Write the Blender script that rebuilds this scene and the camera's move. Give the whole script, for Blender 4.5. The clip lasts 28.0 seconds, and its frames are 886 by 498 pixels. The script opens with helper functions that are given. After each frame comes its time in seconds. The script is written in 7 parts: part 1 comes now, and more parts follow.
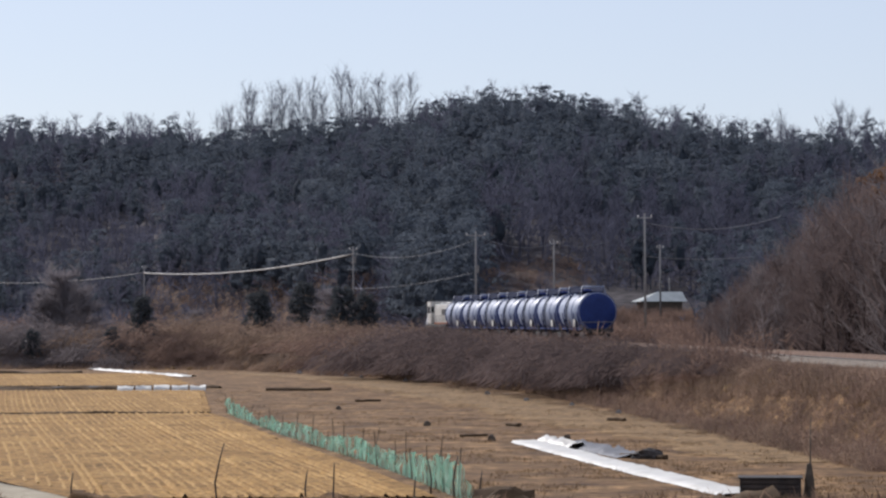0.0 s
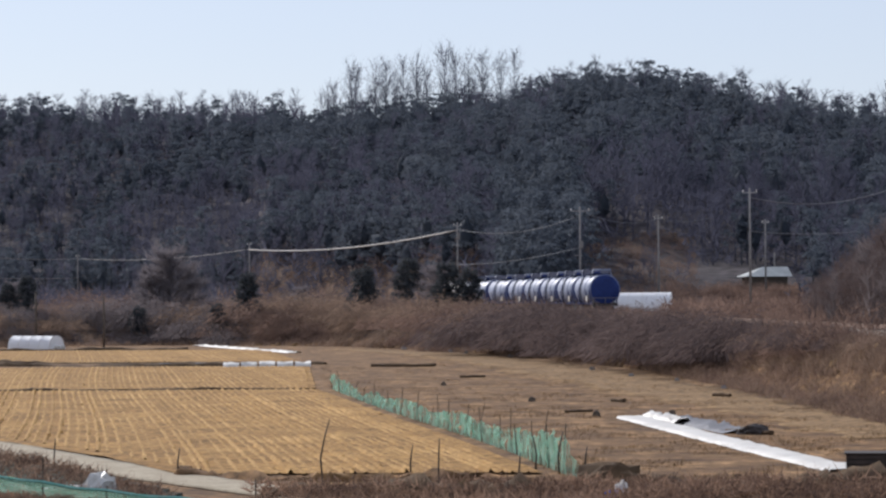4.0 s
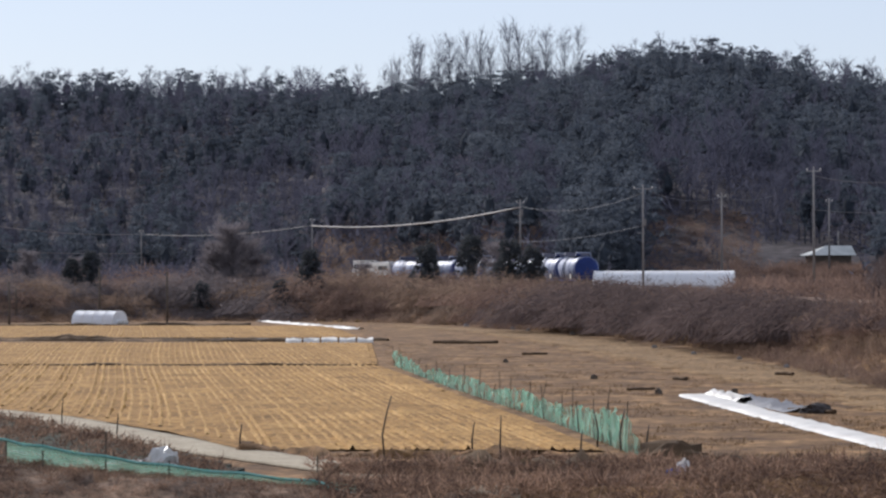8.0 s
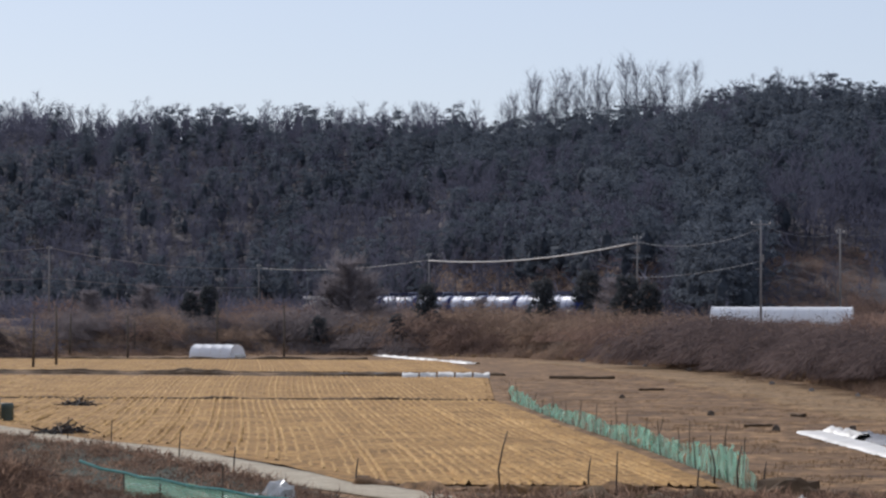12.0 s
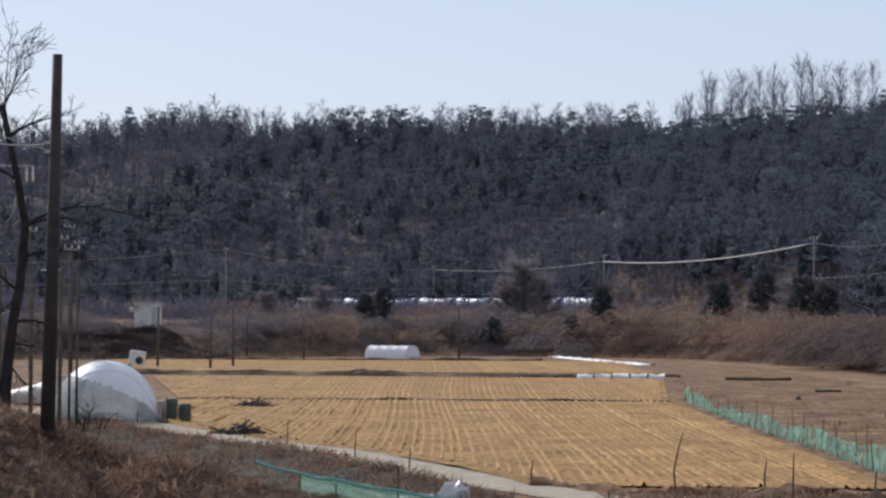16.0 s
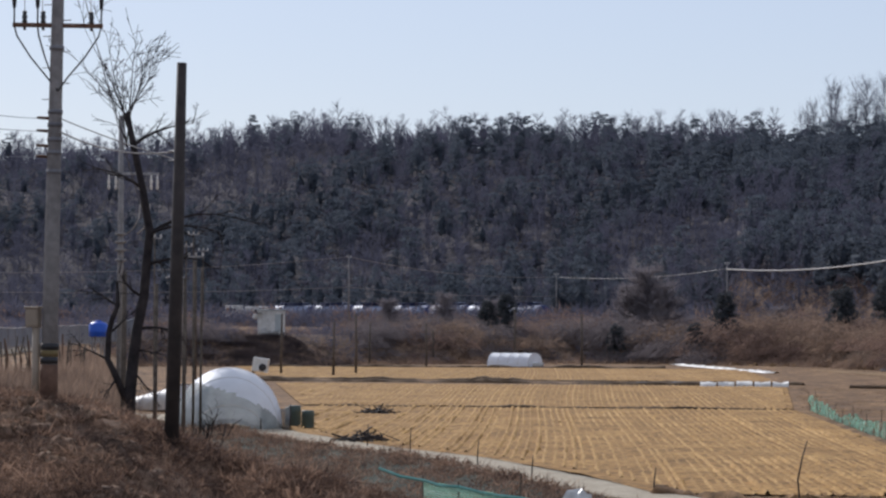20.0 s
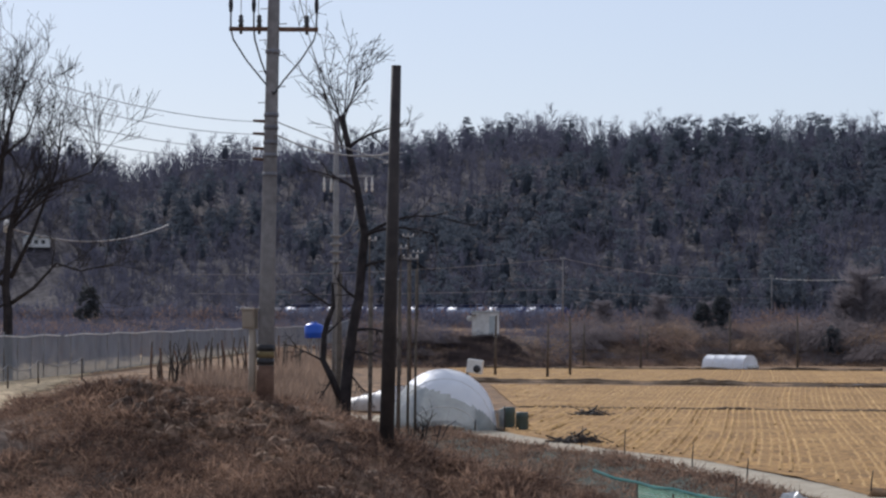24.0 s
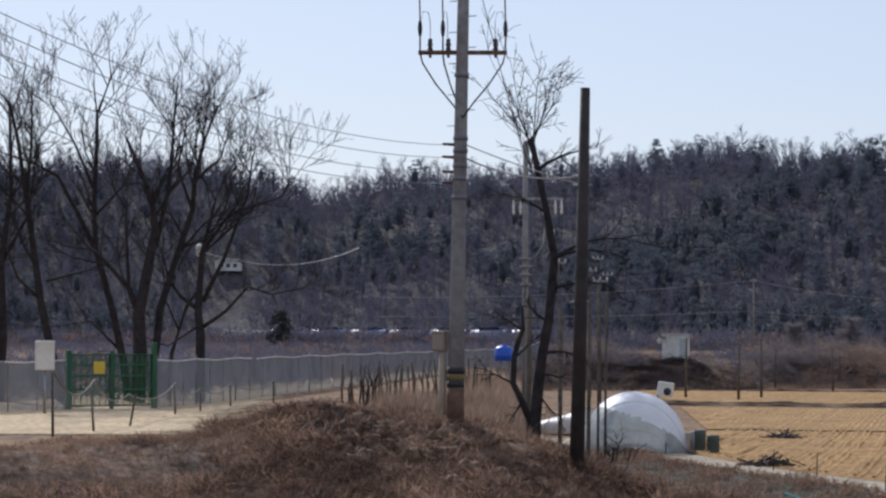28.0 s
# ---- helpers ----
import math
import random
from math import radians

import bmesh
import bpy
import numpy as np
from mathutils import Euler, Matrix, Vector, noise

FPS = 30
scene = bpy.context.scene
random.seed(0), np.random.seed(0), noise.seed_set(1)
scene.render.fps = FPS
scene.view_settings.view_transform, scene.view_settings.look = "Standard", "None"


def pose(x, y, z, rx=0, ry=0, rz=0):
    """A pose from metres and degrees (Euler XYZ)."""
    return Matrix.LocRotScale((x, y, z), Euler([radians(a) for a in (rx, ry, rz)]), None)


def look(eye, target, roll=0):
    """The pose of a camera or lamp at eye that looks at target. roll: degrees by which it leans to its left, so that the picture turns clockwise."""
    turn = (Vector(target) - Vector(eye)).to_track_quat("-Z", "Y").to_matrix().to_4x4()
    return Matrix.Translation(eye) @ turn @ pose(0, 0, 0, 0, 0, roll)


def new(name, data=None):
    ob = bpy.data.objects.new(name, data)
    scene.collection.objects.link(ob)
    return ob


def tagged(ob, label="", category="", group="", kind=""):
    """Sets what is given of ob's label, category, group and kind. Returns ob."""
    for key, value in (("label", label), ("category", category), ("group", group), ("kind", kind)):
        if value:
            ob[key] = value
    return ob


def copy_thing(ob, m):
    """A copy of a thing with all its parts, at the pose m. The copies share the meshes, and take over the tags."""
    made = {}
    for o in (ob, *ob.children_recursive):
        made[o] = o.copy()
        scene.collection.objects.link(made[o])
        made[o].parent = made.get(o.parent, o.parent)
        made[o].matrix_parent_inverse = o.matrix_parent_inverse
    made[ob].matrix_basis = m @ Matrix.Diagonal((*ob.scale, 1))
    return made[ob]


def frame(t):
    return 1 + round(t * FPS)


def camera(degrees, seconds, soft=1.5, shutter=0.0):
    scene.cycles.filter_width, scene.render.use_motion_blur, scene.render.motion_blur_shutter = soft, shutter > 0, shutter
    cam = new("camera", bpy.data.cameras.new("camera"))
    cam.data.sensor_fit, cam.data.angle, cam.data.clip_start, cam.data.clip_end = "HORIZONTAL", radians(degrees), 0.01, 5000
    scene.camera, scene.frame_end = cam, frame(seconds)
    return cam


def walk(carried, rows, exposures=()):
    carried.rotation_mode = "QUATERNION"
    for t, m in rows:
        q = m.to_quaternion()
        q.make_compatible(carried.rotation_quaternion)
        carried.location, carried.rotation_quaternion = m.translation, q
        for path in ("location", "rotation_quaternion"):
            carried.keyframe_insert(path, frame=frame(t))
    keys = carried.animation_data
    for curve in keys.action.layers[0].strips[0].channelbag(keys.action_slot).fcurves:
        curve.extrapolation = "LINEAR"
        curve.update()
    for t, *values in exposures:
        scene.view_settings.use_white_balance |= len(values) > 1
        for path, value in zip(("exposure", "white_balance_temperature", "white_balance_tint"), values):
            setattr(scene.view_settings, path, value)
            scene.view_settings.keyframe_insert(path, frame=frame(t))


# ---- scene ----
EYE = (0.0, 0.0, 5.0)


def aim(t, azimuth, pitch, roll):
    """A row of the camera's walk: it stands still and turns; azimuth to the right of +y, pitch upwards, in degrees."""
    a, b = radians(azimuth), radians(pitch)
    return t, look(EYE, (EYE[0] + 100 * math.sin(a) * math.cos(b), EYE[1] + 100 * math.cos(a) * math.cos(b), EYE[2] + 100 * math.sin(b)), roll)


cam = camera(18.0, 28.0, soft=2.4)
walk(cam, [
    aim(0, 0.000, 1.487, -0.26), aim(0.5, -0.368, 1.410, -0.20), aim(1, -0.672, 1.362, -0.26), aim(1.5, -0.893, 1.298, -0.27),
    aim(2, -1.123, 1.237, -0.34), aim(2.5, -1.440, 1.164, -0.32), aim(3, -1.703, 1.127, -0.37), aim(3.5, -1.914, 1.077, -0.36),
    aim(4, -2.138, 1.005, -0.41), aim(4.5, -2.523, 0.962, -0.51), aim(6.5, -3.319, 0.742, -0.20), aim(7, -3.126, 0.673, -0.16),
    aim(7.5, -3.159, 0.585, -0.14), aim(8, -3.424, 0.539, -0.11), aim(8.5, -3.473, 0.658, 0.00), aim(9, -3.652, 0.704, -0.05),
    aim(9.5, -4.195, 0.898, 0.02), aim(10, -4.523, 0.917, 0.04), aim(10.5, -4.495, 0.956, 0.11), aim(11, -4.970, 1.034, 0.13),
    aim(11.5, -5.457, 1.159, 0.06), aim(12, -5.815, 1.255, 0.12), aim(12.5, -6.480, 1.287, 0.06), aim(14.5, -8.014, 1.243, 0.10),
    aim(15, -8.369, 1.226, 0.18), aim(15.5, -8.859, 1.257, 0.09), aim(16, -9.392, 1.272, 0.10), aim(16.5, -9.675, 1.257, 0.14),
    aim(17, -9.885, 1.280, 0.16), aim(17.5, -10.040, 1.278, 0.17), aim(18, -10.398, 1.264, 0.17), aim(18.5, -10.861, 1.264, 0.15),
    aim(19, -11.261, 1.288, 0.16), aim(19.5, -11.614, 1.414, 0.16), aim(20, -11.903, 1.419, 0.16), aim(20.5, -12.826, 1.401, 0.12),
    aim(21, -13.374, 1.392, 0.05), aim(21.5, -13.855, 1.401, 0.09), aim(23.5, -15.789, 1.465, 0.16), aim(24, -16.286, 1.440, 0.20),
    aim(24.5, -16.710, 1.526, 0.23), aim(25, -17.275, 1.663, 0.12), aim(25.5, -18.113, 1.778, 0.12), aim(26, -18.668, 1.757, 0.12),
    aim(26.5, -19.156, 1.760, 0.14), aim(27, -19.748, 1.764, 0.12), aim(27.5, -20.096, 1.795, 0.16), aim(28, -20.170, 1.894, 0.12),
], exposures=[(0.0, 0.05, 6150, 14), (9.5, 0.07, 6080, 14), (11.0, -0.04, 6060, 14), (12.0, -0.08, 6060, 14), (16.0, -0.08, 6010, 14), (19.2, -0.1, 5985, 14), (20.6, -0.15, 5970, 14), (28.0, -0.09, 5900, 14)])

# ---- light ----
SUN_AZ, SUN_EL = -38.0, 32.0
world = bpy.data.worlds.new("world")
scene.world = world
world.use_nodes = True
wn = world.node_tree
sky = wn.nodes.new("ShaderNodeTexSky")
sky.sky_type = "NISHITA"
sky.sun_disc = False
sky.sun_elevation, sky.sun_rotation = radians(SUN_EL), radians(SUN_AZ)
sky.air_density, sky.dust_density, sky.ozone_density, sky.altitude = 1.0, 0.5, 2.5, 50
# thin winter haze veils the whole sky evenly
veil = wn.nodes.new("ShaderNodeMix")
veil.data_type = "RGBA"
veil.inputs[0].default_value = 0.62
veil.inputs[7].default_value = (6.6, 6.95, 7.75, 1)
wn.links.new(sky.outputs[0], veil.inputs[6])
wn.links.new(veil.outputs[2], wn.nodes["Background"].inputs[0])
wn.nodes["Background"].inputs[1].default_value = 0.102
sun = new("sun", bpy.data.lights.new("sun", "SUN"))
sun.data.energy, sun.data.angle, sun.data.color = 3.7, radians(0.6), (1.0, 0.95, 0.87)
sa, se = radians(SUN_AZ), radians(SUN_EL)
sun.matrix_world = look((300 * math.sin(sa) * math.cos(se), 300 * math.cos(sa) * math.cos(se), 300 * math.sin(se)), (0, 0, 0))

# ---- materials ----


def mat(name, a, b, scale=2.0, rough=0.85, bump=0.0, metal=0.0, fine=0.0, c=None, spread=0.2, island=0.0, see=0.0, thru=0.0, holes=0.0):
    """Two (or three) colours mixed by noise at two scales, with fine relief."""
    m = bpy.data.materials.new(name)
    m.use_nodes = True
    nt = m.node_tree
    bsdf = nt.nodes["Principled BSDF"]
    geo = nt.nodes.new("ShaderNodeNewGeometry")
    tc = nt.nodes.new("ShaderNodeTexCoord")
    n1 = nt.nodes.new("ShaderNodeTexNoise")
    n1.inputs["Scale"].default_value, n1.inputs["Detail"].default_value, n1.inputs["Roughness"].default_value = scale, 6, 0.6
    nt.links.new(tc.outputs["Object"], n1.inputs["Vector"])
    ramp = nt.nodes.new("ShaderNodeValToRGB")
    ramp.color_ramp.elements[0].position, ramp.color_ramp.elements[1].position = 0.5 - spread, 0.5 + spread
    ramp.color_ramp.elements[0].color, ramp.color_ramp.elements[1].color = (*a, 1), (*b, 1)
    if c:
        e = ramp.color_ramp.elements.new(0.5)
        e.color = (*c, 1)
    source = n1.outputs["Fac"]
    if island:
        add = nt.nodes.new("ShaderNodeMath")
        add.operation = "MULTIPLY_ADD"
        add.inputs[1].default_value = island
        nt.links.new(geo.outputs["Random Per Island"], add.inputs[0])
        sub = nt.nodes.new("ShaderNodeMath")
        sub.operation = "SUBTRACT"
        sub.inputs[1].default_value = island / 2
        nt.links.new(source, add.inputs[2])
        nt.links.new(add.outputs[0], sub.inputs[0])
        source = sub.outputs[0]
    nt.links.new(source, ramp.inputs[0])
    colour = ramp.outputs[0]
    if fine:
        n2 = nt.nodes.new("ShaderNodeTexNoise")
        n2.inputs["Scale"].default_value, n2.inputs["Detail"].default_value = fine, 4
        nt.links.new(tc.outputs["Object"], n2.inputs["Vector"])
        mix = nt.nodes.new("ShaderNodeMix")
        mix.data_type, mix.blend_type = "RGBA", "OVERLAY"
        mix.inputs[0].default_value = 0.55 if rough > 0.92 else 0.15
        nt.links.new(colour, mix.inputs[6])
        spreadout = nt.nodes.new("ShaderNodeMapRange")
        spreadout.inputs[1].default_value, spreadout.inputs[2].default_value = 0.32, 0.68
        nt.links.new(n2.outputs["Fac"], spreadout.inputs[0])
        nt.links.new(spreadout.outputs[0], mix.inputs[7])
        colour = mix.outputs[2]
    nt.links.new(colour, bsdf.inputs["Base Color"])
    bsdf.inputs["Roughness"].default_value, bsdf.inputs["Metallic"].default_value = rough, metal
    if rough > 0.75:
        bsdf.inputs["Specular IOR Level"].default_value = 0.15
    if bump:
        bn = nt.nodes.new("ShaderNodeBump")
        bn.inputs["Strength"].default_value, bn.inputs["Distance"].default_value = min(1, bump), 0.05
        nt.links.new(n1.outputs["Fac"], bn.inputs["Height"])
        nt.links.new(bn.outputs[0], bsdf.inputs["Normal"])
    if thru:
        tr = nt.nodes.new("ShaderNodeBsdfTranslucent")
        ms = nt.nodes.new("ShaderNodeMixShader")
        ms.inputs[0].default_value = thru
        nt.links.new(colour, tr.inputs[0])
        nt.links.new(bsdf.outputs[0], ms.inputs[1])
        nt.links.new(tr.outputs[0], ms.inputs[2])
        nt.links.new(ms.outputs[0], nt.nodes["Material Output"].inputs[0])
    if see:
        bsdf.inputs["Alpha"].default_value = 1 - see
    if holes:
        # loose mesh: folds where it lies double, thin places and tears between
        n3 = nt.nodes.new("ShaderNodeTexNoise")
        n3.inputs["Scale"].default_value, n3.inputs["Detail"].default_value = holes, 5
        squeeze = nt.nodes.new("ShaderNodeMapping")
        squeeze.inputs["Scale"].default_value = (1, 1, 0.22)
        nt.links.new(tc.outputs["Object"], squeeze.inputs[0])
        nt.links.new(squeeze.outputs[0], n3.inputs["Vector"])
        fold = nt.nodes.new("ShaderNodeMapRange")
        fold.inputs[1].default_value, fold.inputs[2].default_value = 0.42, 0.64
        fold.inputs[3].default_value, fold.inputs[4].default_value = 0.05, 1 - see
        nt.links.new(n3.outputs["Fac"], fold.inputs[0])
        nt.links.new(fold.outputs[0], bsdf.inputs["Alpha"])
    return m


M = {
    "earth": mat("dry_earth", (0.09, 0.052, 0.028), (0.30, 0.18, 0.085), 0.4, 0.95, 0.9, fine=2.2, c=(0.175, 0.10, 0.047), spread=0.16),
    "field": mat("straw_field", (0.205, 0.11, 0.033), (0.38, 0.222, 0.072), 0.3, 0.95, 0.9, fine=2.8, c=(0.285, 0.158, 0.05), spread=0.17),
    "straw": mat("straw_stubble", (0.25, 0.138, 0.042), (0.49, 0.30, 0.11), 0.25, 0.9, fine=2.0, c=(0.355, 0.205, 0.066), spread=0.24, island=0.2),
    "soil": mat("dark_bank_soil", (0.052, 0.036, 0.029), (0.25, 0.165, 0.108), 0.7, 0.95, 1.0, fine=4.0, c=(0.14, 0.092, 0.063)),
    "drum": mat("dark_green_plastic", (0.045, 0.07, 0.062), (0.09, 0.125, 0.11), 1.0, 0.6),
    "bund": mat("bund_soil", (0.06, 0.04, 0.026), (0.15, 0.10, 0.058), 1.5, 0.95, 0.6),
    "track": mat("trodden_grass", (0.16, 0.098, 0.048), (0.29, 0.185, 0.09), 0.35, 0.95, 0.4, fine=2.5),
    "dirt": mat("dirt_road", (0.40, 0.29, 0.16), (0.56, 0.43, 0.26), 0.3, 0.95, 0.3, fine=4.0),
    "concrete": mat("path_concrete", (0.30, 0.25, 0.175), (0.43, 0.37, 0.27), 0.8, 0.9, 0.2, fine=6.0),
    "ballast": mat("ballast_stone", (0.15, 0.12, 0.095), (0.28, 0.235, 0.19), 3.0, 0.95, 0.8, fine=9.0),
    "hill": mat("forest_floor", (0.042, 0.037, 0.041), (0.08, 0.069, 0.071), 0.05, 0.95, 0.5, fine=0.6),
    # needles and twigs hold the hill's aerial haze in their base colour: bluer, paler
    "pine": mat("hazed_pine_needles", (0.076, 0.09, 0.113), (0.142, 0.16, 0.185), 0.06, 0.85, island=0.1, c=(0.104, 0.121, 0.145), thru=0.5),
    "twig": mat("hazed_bare_twigs", (0.074, 0.077, 0.108), (0.132, 0.131, 0.172), 0.05, 0.9, island=0.1, thru=0.5),
    "greytwig": mat("grey_brown_twigs", (0.13, 0.112, 0.115), (0.23, 0.196, 0.192), 0.3, 0.9, island=0.15, thru=0.5),
    "paletwig": mat("pale_grey_twigs", (0.165, 0.147, 0.155), (0.26, 0.232, 0.238), 0.3, 0.9, island=0.15, thru=0.5),
    "thicket": mat("brown_thicket_twigs", (0.088, 0.068, 0.066), (0.175, 0.132, 0.122), 0.12, 0.9, island=0.2, c=(0.128, 0.096, 0.09), thru=0.5),
    "rustleaf": mat("withered_oak_leaves", (0.12, 0.06, 0.028), (0.27, 0.15, 0.075), 0.5, 0.85, island=0.25, thru=0.4),
    "ever": mat("evergreen_needles", (0.05, 0.055, 0.062), (0.10, 0.106, 0.108), 0.5, 0.85, island=0.16, thru=0.5),
    "faded": mat("faded_yellow_paint", (0.13, 0.10, 0.05), (0.22, 0.165, 0.075), 2.0, 0.8),
    "bark": mat("dark_bark", (0.018, 0.016, 0.017), (0.055, 0.046, 0.044), 4.0, 0.9, 0.6),
    "brush": mat("dry_brush", (0.115, 0.08, 0.068), (0.33, 0.225, 0.17), 0.13, 0.9, island=0.22, c=(0.205, 0.138, 0.112), thru=0.5),
    "bramble": mat("dark_brambles", (0.03, 0.023, 0.023), (0.11, 0.08, 0.075), 0.4, 0.9, island=0.20, thru=0.2),
    "vine": mat("pale_dry_vines", (0.15, 0.107, 0.083), (0.36, 0.255, 0.185), 0.2, 0.9, island=0.22, thru=0.5),
    "weed": mat("dry_weeds", (0.085, 0.055, 0.044), (0.43, 0.285, 0.195), 0.35, 0.9, island=0.35, c=(0.215, 0.137, 0.097), thru=0.35),
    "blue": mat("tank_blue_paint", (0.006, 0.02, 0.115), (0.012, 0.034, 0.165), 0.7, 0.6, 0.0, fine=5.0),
    # the tank blue again, its base colour lightened to carry the sun's glare
    "glare_blue": mat("blue_paint_with_glare", (0.17, 0.205, 0.30), (0.30, 0.335, 0.43), 0.6, 0.5, 0.0, fine=4.0),
    "navy": mat("dark_navy_paint", (0.007, 0.012, 0.042), (0.016, 0.025, 0.07), 1.0, 0.8),
    "black": mat("black_iron", (0.012, 0.012, 0.014), (0.04, 0.036, 0.034), 3.0, 0.6),
    "steel": mat("worn_steel", (0.2, 0.19, 0.19), (0.4, 0.39, 0.38), 4.0, 0.4, metal=0.8),
    "rust": mat("rusty_steel", (0.09, 0.05, 0.035), (0.2, 0.12, 0.08), 4.0, 0.8, 0.3),
    "cream": mat("cream_paint", (0.55, 0.53, 0.48), (0.72, 0.70, 0.65), 0.9, 0.4, fine=4.0),
    "orange": mat("orange_paint", (0.35, 0.10, 0.03), (0.45, 0.15, 0.05), 1.5, 0.45),
    "glass": mat("dark_glass", (0.01, 0.012, 0.016), (0.02, 0.024, 0.03), 1.0, 0.08),
    "wood": mat("grey_wood", (0.065, 0.053, 0.043), (0.165, 0.135, 0.105), 5.0, 0.9, 0.5),
    "tarred": mat("tarred_wood", (0.02, 0.016, 0.014), (0.055, 0.042, 0.036), 3.0, 0.75, 0.5),
    "pole": mat("pole_concrete", (0.18, 0.168, 0.16), (0.30, 0.285, 0.27), 1.2, 0.85, 0.2, fine=6.0),
    "tan": mat("tan_metal_box", (0.25, 0.2, 0.145), (0.36, 0.29, 0.21), 2.0, 0.6),
    "film": mat("white_plastic_film", (0.86, 0.87, 0.88), (0.95, 0.955, 0.96), 1.6, 0.5, 0.5, thru=0.25),
    "sidefilm": mat("grey_translucent_film", (0.22, 0.26, 0.25), (0.62, 0.66, 0.65), 0.7, 0.5, 0.5, see=0.35, thru=0.3),
    "white": mat("white_sheet", (0.55, 0.52, 0.465), (0.74, 0.705, 0.635), 0.6, 0.55, 0.3, fine=3.0),
    "dim": mat("weathered_wire", (0.13, 0.13, 0.14), (0.22, 0.22, 0.23), 1.0, 0.7),
    "wire": mat("aluminium_wire", (0.24, 0.22, 0.20), (0.36, 0.33, 0.30), 1.0, 0.6),
    "cable": mat("black_cable", (0.03, 0.03, 0.03), (0.08, 0.08, 0.08), 1.0, 0.5),
    "tin": mat("grey_roof_sheet", (0.34, 0.36, 0.34), (0.5, 0.52, 0.5), 0.8, 0.5),
    "shadenet": mat("dusty_shade_netting", (0.018, 0.025, 0.018), (0.085, 0.078, 0.05), 0.7, 0.95, 0.6, fine=4.0, c=(0.036, 0.044, 0.03)),
    "green": mat("green_netting", (0.16, 0.42, 0.29), (0.44, 0.70, 0.54), 1.2, 0.7, see=0.42, thru=0.3, holes=2.6),
    "gatemesh": mat("dark_green_mesh", (0.015, 0.08, 0.035), (0.04, 0.14, 0.07), 2.0, 0.7, see=0.5),
    "greenpaint": mat("green_gate_paint", (0.012, 0.07, 0.03), (0.025, 0.115, 0.05), 1.5, 0.6),
    "net": mat("grey_netting", (0.17, 0.178, 0.185), (0.30, 0.31, 0.315), 0.5, 0.8, see=0.27),
    "rope": mat("teal_net_rope", (0.12, 0.36, 0.30), (0.28, 0.52, 0.45), 2.0, 0.7),
    "thin": mat("thin_pale_netting", (0.35, 0.34, 0.3), (0.5, 0.48, 0.42), 0.5, 0.8, see=0.82),
    "tankblue": mat("blue_plastic", (0.01, 0.07, 0.42), (0.02, 0.11, 0.55), 1.0, 0.4),
    "yellow": mat("yellow_paint", (0.6, 0.4, 0.03), (0.7, 0.5, 0.06), 2.0, 0.6),
}

glare_paint = M["glare_blue"].node_tree.nodes["Principled BSDF"].inputs
glare_paint["Specular IOR Level"].default_value, glare_paint["Coat Weight"].default_value, glare_paint["Coat Roughness"].default_value = 0.4, 0.15, 0.45
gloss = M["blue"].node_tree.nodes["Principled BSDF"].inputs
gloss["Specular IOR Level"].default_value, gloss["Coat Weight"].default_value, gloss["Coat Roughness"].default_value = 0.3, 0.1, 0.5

# ---- mesh helpers ----


def np_mesh(name, verts, faces, material, mats=None, smooth=False):
    """A mesh data block from arrays of corners and of equal-sided faces."""
    me = bpy.data.meshes.new(name)
    verts, faces = np.asarray(verts, dtype=np.float32), np.asarray(faces, dtype=np.int32)
    n, k = faces.shape
    me.vertices.add(len(verts))
    me.vertices.foreach_set("co", verts.ravel())
    me.loops.add(n * k)
    me.loops.foreach_set("vertex_index", faces.ravel())
    me.polygons.add(n)
    me.polygons.foreach_set("loop_start", np.arange(0, n * k, k, dtype=np.int32))
    for m in (mats or [material]):
        me.materials.append(m)
    if smooth:
        me.polygons.foreach_set("use_smooth", np.ones(n, dtype=bool))
    me.update(calc_edges=True)
    return me


def part(name, bm, material, parent=None, label=""):
    """Links a bmesh as one mesh object under a thing or part."""
    me = bpy.data.meshes.new(name)
    bm.normal_update()
    bm.to_mesh(me)
    bm.free()
    me.materials.append(material)
    ob = new(name, me)
    if parent:
        ob.parent = parent
    if label:
        ob["label"] = label
    return ob


def share(name, me, m, parent=None):
    """One more object on a mesh that is already there."""
    ob = new(name, me)
    if parent:
        ob.parent = parent
    ob.matrix_basis = m
    return ob


def thing(name, m, label, category, group=""):
    ob = new(name)
    ob.matrix_basis = m
    return tagged(ob, label, category, group)


def box(bm, x0, x1, y0, y1, z0, z1, bevel=0.0):
    g = bmesh.ops.create_cube(bm, size=1, matrix=Matrix.Translation(((x0 + x1) / 2, (y0 + y1) / 2, (z0 + z1) / 2)) @ Matrix.Diagonal((x1 - x0, y1 - y0, z1 - z0, 1)))
    if bevel:
        es = list({e for v in g["verts"] for e in v.link_edges})
        bmesh.ops.bevel(bm, geom=es, offset=bevel, segments=2, profile=0.6, affect="EDGES")
    return bm


